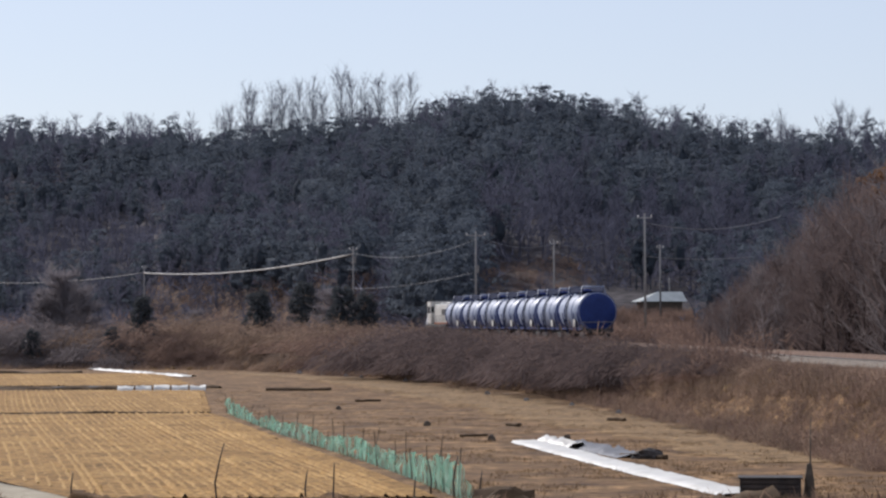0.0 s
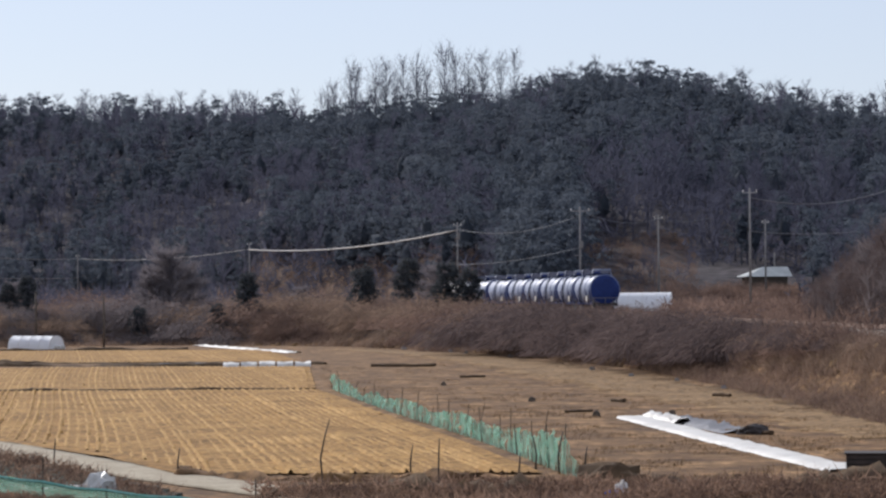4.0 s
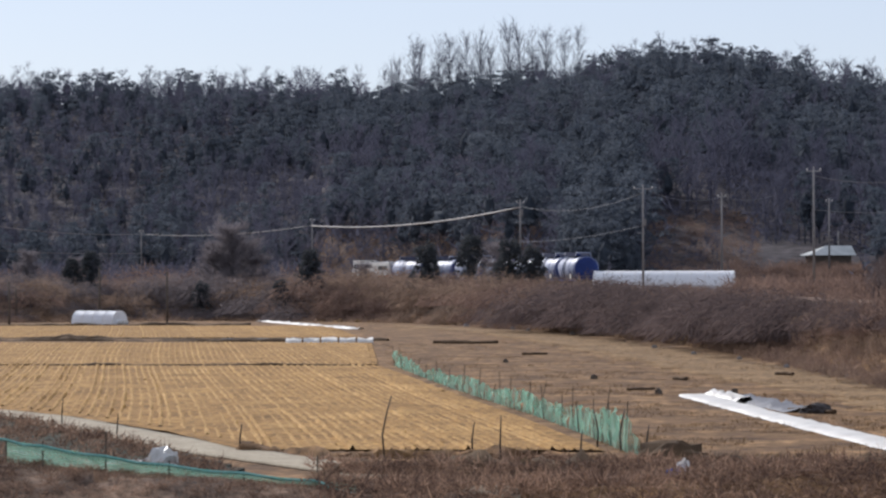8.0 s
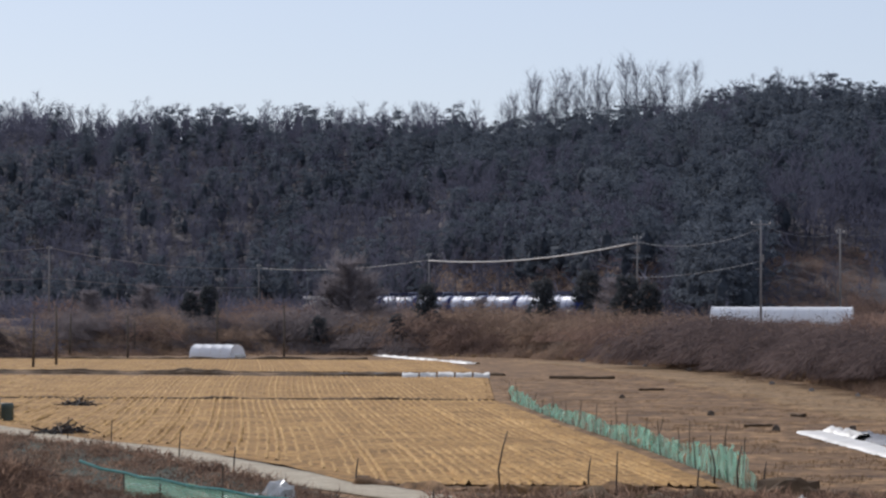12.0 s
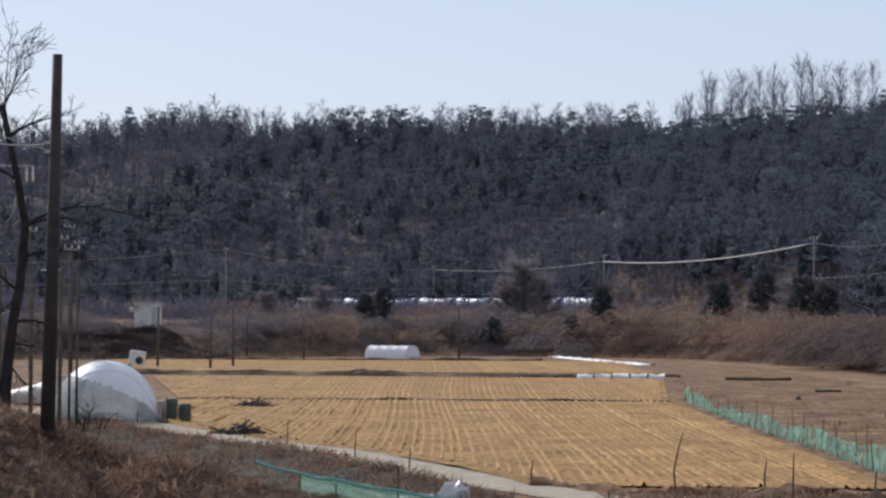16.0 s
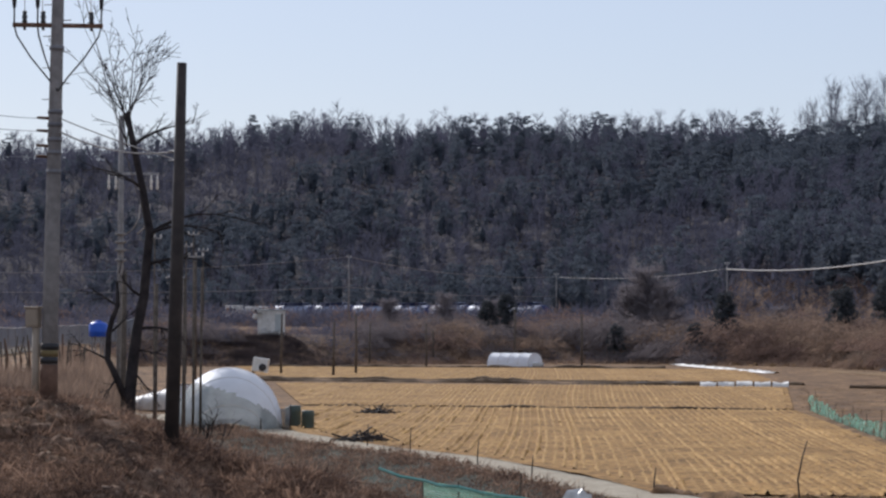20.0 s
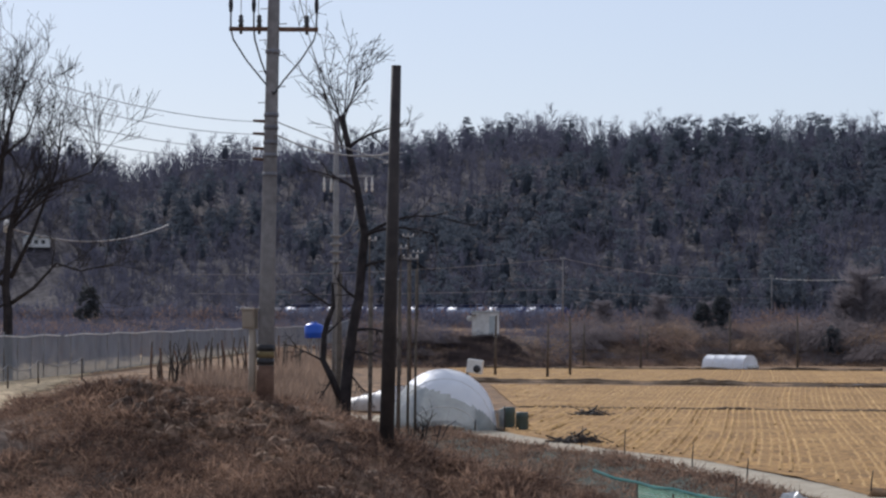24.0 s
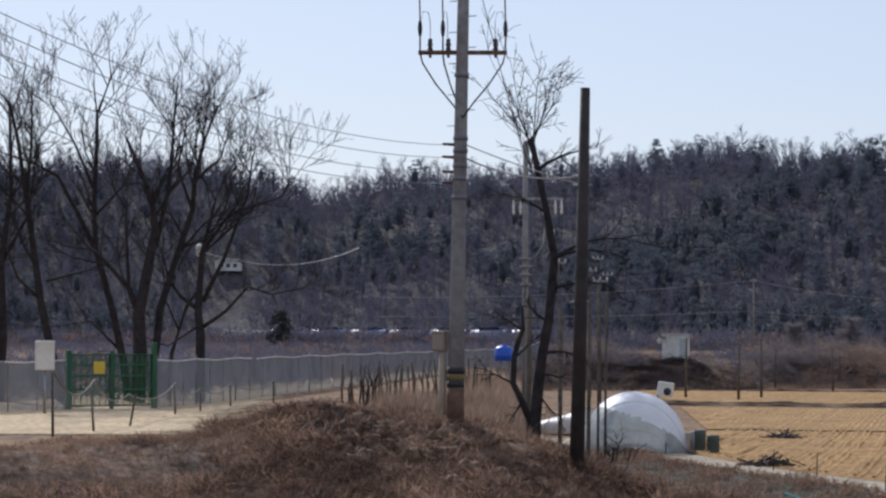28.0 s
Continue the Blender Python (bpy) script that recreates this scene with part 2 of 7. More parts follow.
def tube(bm, pts, radii, sides=8, cap=True):
    """A round bar through points."""
    pts = [Vector(p) for p in pts]
    if not hasattr(radii, "__len__"):
        radii = [radii] * len(pts)
    rings = []
    for i, p in enumerate(pts):
        d = (pts[min(i + 1, len(pts) - 1)] - pts[max(i - 1, 0)]).normalized()
        u = d.orthogonal().normalized() if abs(d.z) > 0.95 else d.cross(Vector((0, 0, 1))).normalized()
        w = d.cross(u)
        rings.append([bm.verts.new(p + (u * math.cos(a) + w * math.sin(a)) * radii[i]) for a in (2 * math.pi * k / sides for k in range(sides))])
    for a, b in zip(rings, rings[1:]):
        for k in range(sides):
            bm.faces.new((a[k], a[(k + 1) % sides], b[(k + 1) % sides], b[k])).smooth = sides > 5
    if cap:
        bm.faces.new(rings[0][::-1])
        bm.faces.new(rings[-1])
    return bm


def lathe(bm, profile, sides=24, axis="x"):
    """A turned body: profile of (along, radius), closed at the ends where the radius is near nothing."""
    rings = []
    for s, r in profile:
        ring = []
        for k in range(sides):
            a = 2 * math.pi * k / sides
            u, w = r * math.cos(a), r * math.sin(a)
            ring.append(bm.verts.new({"x": (s, u, w), "y": (u, s, w), "z": (u, w, s)}[axis]))
        rings.append(ring)
    for a, b in zip(rings, rings[1:]):
        for k in range(sides):
            bm.faces.new((a[k], a[(k + 1) % sides], b[(k + 1) % sides], b[k])).smooth = True
    bm.faces.new(rings[0][::-1])
    bm.faces.new(rings[-1])
    bmesh.ops.recalc_face_normals(bm, faces=bm.faces)
    return bm


def B():
    return bmesh.new()


def polar(azimuth, d, z=0.0):
    a = radians(azimuth)
    return Vector((d * math.sin(a), d * math.cos(a), z))


# ---- the plan ----
# the railway: heading at every stretch of its length, from the point where the last wagon starts
S_KNOT = np.array([-200, -120, 0, 60, 120, 160, 200, 240, 360, 480, 620, 760, 900.0])
S_HEAD = np.array([-0.04, -0.07, -0.093, -0.122, -0.157, -0.295, -0.42, -0.523, -0.821, -1.132, -1.313, -1.494, -1.675])
S = np.arange(-200, 901, 2.0)
_h = np.interp(S, S_KNOT, S_HEAD)
SX, SY = np.cumsum(np.sin(_h) * 2), np.cumsum(np.cos(_h) * 2)
_i = int(np.argmin(abs(S)))
SX, SY = SX - SX[_i] + 12.65, SY - SY[_i] + 228.2
S_AZ, S_D = np.degrees(np.arctan2(SX, SY)), np.hypot(SX, SY)


def rail_z(s):
    return 3.3 + 0.65 * np.clip((np.asarray(s) - 200) / 400, 0, 1)


def track(s):
    """Place and heading (radians to the right of +y) of the railway at s."""
    return float(np.interp(s, S, SX)), float(np.interp(s, S, SY)), float(rail_z(s)), float(np.interp(s, S_KNOT, S_HEAD))


ORDER = np.argsort(S_AZ)


def rail_d(az):
    return np.interp(az, S_AZ[ORDER], S_D[ORDER])


def smooth(a, b, x):
    k = np.clip((x - a) / (b - a), 0, 1)
    return k * k * (3 - 2 * k)


# where the field ends and the bank begins, the ridge's height angle and its distance, by azimuth
BANK_AZ = np.array([-40, -30, -25, -20, -15, -11.7, -8.3, -4.2, -1.0, 2.5, 5.9, 9.0, 14.0])
BANK_D = np.array([360, 350, 300, 285, 292, 306, 313, 298, 248, 184, 141, 112, 85.0])
RIDGE_AZ = np.array([-60, -40, -29, -25.2, -24, -23, -22.3, -21.4, -19, -17.7, -16.5, -14.9, -14, -13.2, -12, -9.3, -7.1, -5.6, -4.4, -2.7, -1, 0.1, 0.8, 2.0, 3.1, 4.8, 6, 8, 12, 40])
RIDGE_EL = np.array([3, 3.6, 3.85, 3.95, 3.65, 3.3, 3.25, 3.6, 3.75, 3.8, 3.95, 4.2, 4.25, 4.0, 4.2, 4.1, 4.15, 4.0, 3.85, 4.0, 4.2, 4.6, 4.75, 4.75, 4.5, 4.2, 4.0, 3.85, 3.6, 2])
RIDGE_D = (np.array([-40, -20, -10, 0, 9, 40]), np.array([980, 900, 780, 660, 620, 600]))


# how high, at the rails, the brush before them reaches
COVER = (np.array([-25, -20, -16, -12, -6, -3, -1, 1, 2.5, 5, 6.5]), np.array([7.0, 6.8, 6.4, 6.1, 6.2, 5.9, 4.8, 4.0, 3.6, 3.4, 2.8]))


def cover_top(az, d):
    """Height that growth at this azimuth and distance may reach."""
    return 5 + (float(np.interp(az, *COVER)) - 5) * d / float(rail_d(az))


def hill_foot(az):
    return np.minimum(np.maximum(rail_d(az) + 25, 372), np.interp(az, *RIDGE_D) - 160)


def mini_noise(x, y, scale, seed=0.0):
    """Cheap smooth waves that stand in for lumps of the ground."""
    return (np.sin(x * 1.7 / scale + seed) * np.cos(y * 1.3 / scale + 2.1 * seed) + 0.6 * np.sin((x * 0.9 + y * 1.9) / scale * 1.6 + 3 * seed)
            + 0.4 * np.sin((x * 2.6 - y * 1.4) / scale * 2.1 + seed)) / 2


def terrain(x, y):
    """Height of the ground, everywhere."""
    x, y = np.asarray(x, dtype=float), np.asarray(y, dtype=float)
    d, az = np.hypot(x, y), np.degrees(np.arctan2(x, y))
    az = np.where(az > 150, az - 360, az)
    # the low bank before the rails
    base = np.interp(az, BANK_AZ, BANK_D)
    top = np.interp(az, [-30, -12, 0], [3.2, 3.1, 2.65])
    far = smooth(base, base + 13, d) * top
    # the railway's own embankment, where it comes close on the right
    xr = np.interp(y, SY[:300], SX[:300])
    far = np.maximum(far, np.where((y > 5) & (y < 330), 2.65 * smooth(8.0, 4.0, np.abs(x - xr)), 0))
    # the raised ground on the left, with the dirt road
    left = 2.5 * smooth(-18.0, -19.3, az) * smooth(57, 66, d)
    # the grassy slope beyond the rails, below the woods
    rl = rail_d(az)
    slope = 2.8 + 7.2 * smooth(rl + 9, rl + 44, d)
    far = np.where(d > rl + 9, np.maximum(far, slope * smooth(-6.7, -5.7, az) * smooth(-0.6, -1.8, az)), far)
    h = np.maximum(far, left)
    # the wooded hill behind the rails
    rd = np.interp(az, *RIDGE_D)
    foot = hill_foot(az)
    crest = 5 + np.tan(np.radians(np.interp(az, RIDGE_AZ, RIDGE_EL))) * rd - 8.5
    k = np.clip((d - foot) / (rd - foot), 0, 1)
    hill = (crest - h) * (0.75 * k + 0.25 * smooth(0, 1, k))
    hill = hill * (1 - 0.7 * smooth(rd, rd + 500, d))
    h = h + np.where(np.abs(az) < 75, hill, 0) * smooth(75, 50, np.abs(az)) + np.where(k > 0.02, mini_noise(x, y, 25) * 1.6 * np.minimum(1, k * 5), 0)
    # the near bank: a crest that falls to the right, sloping towards the camera
    cz = np.interp(az, [-40, -29, -25.5, -22.5, -20.5, -18.8, -17.4, -16.4, -14, -12.5, -9, -6.3, -3, 4], [2.55, 2.55, 2.75, 3.35, 3.1, 2.75, 2.25, 1.6, 1.08, 0.95, 0.68, 0.5, 0.3, 0.35])
    cd = np.interp(az, [-40, -30, -22, -17, -6, 4], [60, 62, 66, 63, 58, 64])
    back = np.interp(az, [-26, -19, -17, -6], [30, 22, 7, 5])
    near = np.where(d < cd, cz - (cd - d) * 0.27, cz * (1 - smooth(cd + 1, cd + 1 + back, d)))
    near = np.where(d < cd, np.maximum(near, -1.0), near)
    lump = (mini_noise(x, y, 2.2, 1.3) * 0.17 + mini_noise(x, y, 0.7, 4.0) * 0.1) * smooth(45, 52, d) * (1 - smooth(cd + 4, cd + 12, d)) * np.clip(cz, 0.2, 1)
    h = np.where(d < cd, np.where(d < cd - 0.01, near, h), np.maximum(h, near)) + lump
    # under the camera's own road bank
    return np.where(d < 40, -1.0 + 4.4 * smooth(31, 12, d), h)


def gz(x, y):
    return float(terrain(x, y))

# ---- ground ----


def build_ground():
    az = np.concatenate([np.arange(-178, -40, 4.0), np.arange(-40, 16, 0.16), np.arange(16, 182, 4.0)])
    d = np.concatenate([[0.002, 8, 12, 16, 20, 25, 31, 39.9, 40.1], np.arange(42, 76, 0.45), np.arange(76, 130, 1.2), np.arange(130, 340, 2.5), np.arange(340, 1000, 7.0), [1050, 1200, 1500, 2200, 3500, 4800]])
    A, D = np.meshgrid(np.radians(az), d)
    X, Y = D * np.sin(A), D * np.cos(A)
    X[0], Y[0] = 0.5, -0.7
    Z = terrain(X, Y)
    n, m = A.shape
    idx = np.arange(n * m).reshape(n, m)
    nxt = np.roll(idx, -1, axis=1)
    faces = np.stack([idx[:-1], nxt[:-1], nxt[1:], idx[1:]], -1).reshape(-1, 4)[:, ::-1]
    me = np_mesh("ground", np.stack([X, Y, Z], -1).reshape(-1, 3), faces, M["earth"], [M["earth"], M["hill"], M["soil"]], True)
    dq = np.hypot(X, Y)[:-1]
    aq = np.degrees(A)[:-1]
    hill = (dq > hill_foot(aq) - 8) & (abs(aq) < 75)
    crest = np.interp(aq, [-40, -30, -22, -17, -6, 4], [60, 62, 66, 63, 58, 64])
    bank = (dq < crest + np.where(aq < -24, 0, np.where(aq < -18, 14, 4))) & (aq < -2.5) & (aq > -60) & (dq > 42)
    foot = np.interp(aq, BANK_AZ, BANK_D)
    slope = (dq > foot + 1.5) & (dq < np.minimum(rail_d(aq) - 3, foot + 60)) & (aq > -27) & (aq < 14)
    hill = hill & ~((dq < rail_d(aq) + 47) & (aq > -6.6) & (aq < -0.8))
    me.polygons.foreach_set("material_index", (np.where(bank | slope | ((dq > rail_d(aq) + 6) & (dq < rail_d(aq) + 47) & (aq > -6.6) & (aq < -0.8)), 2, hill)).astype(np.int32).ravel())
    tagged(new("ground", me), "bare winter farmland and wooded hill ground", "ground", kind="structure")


build_ground()


def sheet_on_ground(name, pts, material, label, lift=0.02, step=1.0, category="ground", ragged=0.03):
    """A strip along a middle line of (x, y, width), laid on the ground."""
    P = np.array(pts, dtype=float)
    seg = np.hypot(np.diff(P[:, 0]), np.diff(P[:, 1]))
    s = np.concatenate([[0], np.cumsum(seg)])
    q = np.arange(0, s[-1] + step / 2, step)
    x, y, w = (np.interp(q, s, P[:, i]) for i in range(3))
    tx, ty = np.gradient(x), np.gradient(y)
    l = np.hypot(tx, ty)
    nx, ny = -ty / l, tx / l
    cross = np.linspace(-0.5, 0.5, 7)[None, :] * (1 + ragged * np.random.default_rng(len(pts)).normal(0, 1, (len(q), 1)) * np.abs(np.linspace(-1, 1, 7))[None, :])
    X, Y = x[:, None] + nx[:, None] * w[:, None] * cross, y[:, None] + ny[:, None] * w[:, None] * cross
    Z = terrain(X, Y) + lift
    n, m = X.shape
    idx = np.arange(n * m).reshape(n, m)
    f = np.stack([idx[:-1, :-1], idx[:-1, 1:], idx[1:, 1:], idx[1:, :-1]], -1).reshape(-1, 4)[:, ::-1]
    me = np_mesh(name, np.stack([X, Y, Z], -1).reshape(-1, 3), f, material, None, True)
    ob = new(name, me)
    mod = ob.modifiers.new("thick", "SOLIDIFY")
    mod.thickness, mod.offset = 0.06, -1
    return tagged(ob, label, category, kind="structure")


# the field: straw-coloured ground between the bunds, in three terraces
ROW = Vector((-0.165, 0.986, 0))          # the way the rice rows run


RIGHT_Y, RIGHT_X = [70, 78, 98, 121, 154, 210, 290], [0.2, 0.0, -3.2, -7.2, -12.8, -18, -30]
LEFT_Y, LEFT_X = [70, 79, 88, 98, 105, 117, 132, 152, 221, 290], [-7, -10.5, -14.0, -19.2, -24.3, -31, -37, -40, -61, -85]


def field_right(y):
    return float(np.interp(y, RIGHT_Y, RIGHT_X))


def field_left(y):
    return float(np.interp(y, LEFT_Y, LEFT_X))


def field_patch(name, y0, y1, z, label):
    ys = np.arange(y0, y1 + 0.1, 1.5)
    xs = np.linspace(0, 1, 40)
    X = np.array([[field_left(y) + (field_right(y) - field_left(y)) * k for k in xs] for y in ys])
    Y = np.repeat(ys[:, None], len(xs), 1)
    Z = z + 0.02 * mini_noise(X, Y, 1.5)
    n, m = X.shape
    idx = np.arange(n * m).reshape(n, m)
    f = np.stack([idx[:-1, :-1], idx[:-1, 1:], idx[1:, 1:], idx[1:, :-1]], -1).reshape(-1, 4)
    tagged(new(name, np_mesh(name, np.stack([X, Y, Z], -1).reshape(-1, 3), f, M["field"], None, True)), label, "field", kind="structure")


field_patch("field_near", 79, 153, 0.07, "harvested rice field with rows of straw stubble")
field_patch("field_middle", 155, 207, 0.06, "harvested rice field terrace of dry straw")
field_patch("field_far", 222, 276, 0.06, "far harvested rice field of dry straw")


def stubble():
    """Rows of cut rice stalks: low ragged ridges, joined."""
    rng = np.random.default_rng(5)
    V, F, b = [], [], 0
    for u in np.arange(-75, 25, 0.36):
        for y0, y1, gap in ((79, 153, 0.45), (155, 207, 0.7), (222, 276, 0.9)):
            t = np.arange(y0, y1, gap)
            x = u + (t - 110) * ROW.x / ROW.y + rng.normal(0, 0.03) + rng.normal(0, 0.02, len(t)) + 0.25 * np.sin(t * 0.05 + u * 0.2)
            lo, hi = np.interp(t, LEFT_Y, LEFT_X), np.interp(t, RIGHT_Y, RIGHT_X)
            keep = (x > lo + 0.5 + rng.random() * 0.6) & (x < hi - 0.3)
            run_ = np.flatnonzero(keep)
            if len(run_) < 3:
                continue
            t, x = t[run_[0]:run_[-1] + 1], x[run_[0]:run_[-1] + 1]
            n = len(t)
            # long streaks: each row keeps its height for several metres
            slow = np.interp(t, np.arange(y0, y1 + 9, 3.5), rng.uniform(0.25, 1.0, len(np.arange(y0, y1 + 9, 3.5))))
            h = (0.13 if y0 < 100 else 0.07) * rng.uniform(0.35, 1.15) * slow + 0.015 * rng.random(n) + 0.03 * mini_noise(x, t, 7, 4.0)
            w = rng.uniform(0.07, 0.12, n)
            k = np.zeros((n, 3, 3))
            k[:, 0] = np.stack([x - w, t, np.full(n, 0.05)], 1)
            k[:, 1] = np.stack([x + rng.normal(0, 0.03, n), t + rng.normal(0, 0.1, n), 0.05 + np.maximum(h, 0.01)], 1)
            k[:, 2] = np.stack([x + w, t, np.full(n, 0.05)], 1)
            V.append(k.reshape(-1, 3))
            i = np.arange(n - 1)[:, None] * 3 + b
            F.append(np.concatenate([i + [0, 1, 4, 3], i + [1, 2, 5, 4]]))
            b += 3 * n
    tagged(new("rice_stubble", np_mesh("rice_stubble", np.concatenate(V), np.concatenate(F), M["straw"])), "cut rice stubble in long straw rows", "stubble", kind="stuff")


stubble()


def ridge_bar(name, pts, width, height, material, label, step=0.6, rough=0.14, seed=1):
    """A low uneven ridge of soil along points."""
    rng = np.random.default_rng(seed)
    P = np.array(pts, dtype=float)
    s = np.concatenate([[0], np.cumsum(np.hypot(np.diff(P[:, 0]), np.diff(P[:, 1])))])
    q = np.arange(0, s[-1], step)
    x, y = np.interp(q, s, P[:, 0]), np.interp(q, s, P[:, 1])
    tx, ty = np.gradient(x), np.gradient(y)
    l = np.hypot(tx, ty)
    nx, ny = -ty / l, tx / l
    prof = np.array([[-0.5, -0.1], [-0.3, 0.75], [0, 1], [0.3, 0.7], [0.5, -0.1]])
    V = []
    for a, h in prof:
        j = 1 + rng.normal(0, rough, len(q))
        X, Y = x + nx * a * width * j, y + ny * a * width * j
        V.append(np.stack([X, Y, terrain(x, y) + h * height * np.clip(0.75 + 0.75 * mini_noise(x, y, 2.6, seed), 0.1, 1.5) * (1 + rng.normal(0, rough, len(q)))], 1))
    V = np.stack(V, 1)
    n, m = V.shape[:2]
    idx = np.arange(n * m).reshape(n, m)
    f = np.stack([idx[:-1, :-1], idx[:-1, 1:], idx[1:, 1:], idx[1:, :-1]], -1).reshape(-1, 4)[:, ::-1]
    return tagged(new(name, np_mesh(name, V.reshape(-1, 3), f, material, None, False)), label, "field bund", kind="structure")


ridge_bar("bund_1", [(-40, 152.3), (-26, 154.2), (-13.2, 154.6)], 0.5, 0.15, M["bund"], "low dark soil bund between fields", step=0.35, seed=2)
ridge_bar("bund_2", [(-61, 214), (-42, 213), (-18, 208.5)], 1.0, 0.24, M["bund"], "dark soil bund across the field", seed=3)
ridge_bar("bund_3", [(-63, 222), (-42, 221.5), (-17, 213)], 0.9, 0.22, M["bund"], "dark soil bund across the field", seed=4)
ridge_bar("bund_4", [(-76, 276), (-53, 277), (-36, 281)], 1.0, 0.3, M["bund"], "low soil bund at the far field edge", seed=5)
ridge_bar("bund_5", [(-7, 70.5), (-3, 69), (3, 68), (9, 68.5), (14, 69)], 1.6, 0.5, M["bund"], "low earth bank along the near field edge", step=0.22, rough=0.2, seed=6)
ridge_bar("bund_6", [(-10.5, 79.3), (-6, 76.5), (0.2, 76.2)], 0.9, 0.2, M["earth"], "low clods of earth along the field edge", step=0.3, rough=0.5, seed=7)

sheet_on_ground("dirt_road", [(-36.2, 65.5, 8), (-37.5, 69, 9), (-46, 88, 11), (-55, 115, 9), (-63, 150, 6), (-80, 215, 5)], M["dirt"], "pale dry dirt road on the raised ground", 0.03, 0.8, "road", 0.07)
sheet_on_ground("concrete_path", [(-44, 137, 2.2), (-41, 131.5, 2.4), (-31.7, 116.4, 2.4), (-25.1, 104.6, 2.4), (-19.9, 97, 2.4), (-15.3, 87.3, 2.4), (-10.6, 78, 2.2), (-6.6, 71.1, 1.8), (-3.6, 65.5, 1.5), (-2.6, 60, 1.4)], M["concrete"], "pale concrete farm path beside the field", 0.06, 0.8, "path")

sheet_on_ground("ground_net", [(-45.2, 129.0, 5.5), (-35.9, 114.0, 6.5), (-29.3, 102.2, 6.5), (-24.1, 94.6, 6.5), (-19.5, 84.9, 6.5), (-14.4, 75.9, 5.5), (-10.4, 69.2, 3.5)], M["shadenet"], "dusty grey-green shade netting spread beside the path", 0.07, 0.7, "netting", 0.12)
sheet_on_ground("grass_track", [(12.5, 98, 4), (10.5, 118, 5), (7.5, 140, 6), (3.5, 172, 7), (-3, 215, 7), (-10, 250, 6), (-20, 276, 4)], M["track"], "strip of trodden tan grass along the bank", 0.012, 1.0, "grass", 0.3)


# ---- railway ----
def build_railway():
    s = np.arange(-200, 900, 4.0)
    P = np.array([track(v)[:3] for v in s])
    hd = np.interp(s, S_KNOT, S_HEAD)
    nx, ny = np.cos(hd), -np.sin(hd)

    def swept(name, profile, material, label, parent=None):
        V = np.stack([np.stack([P[:, 0] + nx * a, P[:, 1] + ny * a, P[:, 2] + h], 1) for a, h in profile], 1)
        n, m = V.shape[:2]
        idx = np.arange(n * m).reshape(n, m)
        f = np.stack([idx[:-1, :-1], idx[:-1, 1:], idx[1:, 1:], idx[1:, :-1]], -1).reshape(-1, 4)
        ob = new(name, np_mesh(name, V.reshape(-1, 3), f, material))
        if parent:
            ob.parent = parent
            return ob
        return tagged(ob, label, "railway", kind="structure")

    bed = swept("railway_bed", [(-3.3, -0.95), (-2.3, -0.28), (-1.4, -0.2), (1.4, -0.2), (2.3, -0.28), (3.3, -0.95)], M["ballast"], "grey ballast bed of a single-track railway")
    for a in (-0.72, 0.72):
        swept("rail", [(a - 0.06, -0.17), (a - 0.035, -0.15), (a - 0.035, 0), (a + 0.035, 0), (a + 0.035, -0.15), (a + 0.06, -0.17)], M["rust"], "", bed)
    bm = box(B(), -1.2, 1.2, -0.11, 0.11, -0.22, -0.165)
    me = bpy.data.meshes.new("sleeper")
    bm.to_mesh(me)
    bm.free()
    me.materials.append(M["pole"])
    for i in range(260):
        x, y, z, h = track(-130 + i * 0.62)
        share("sleeper", me, pose(x, y, z, 0, 0, -math.degrees(h)), bed)


build_railway()


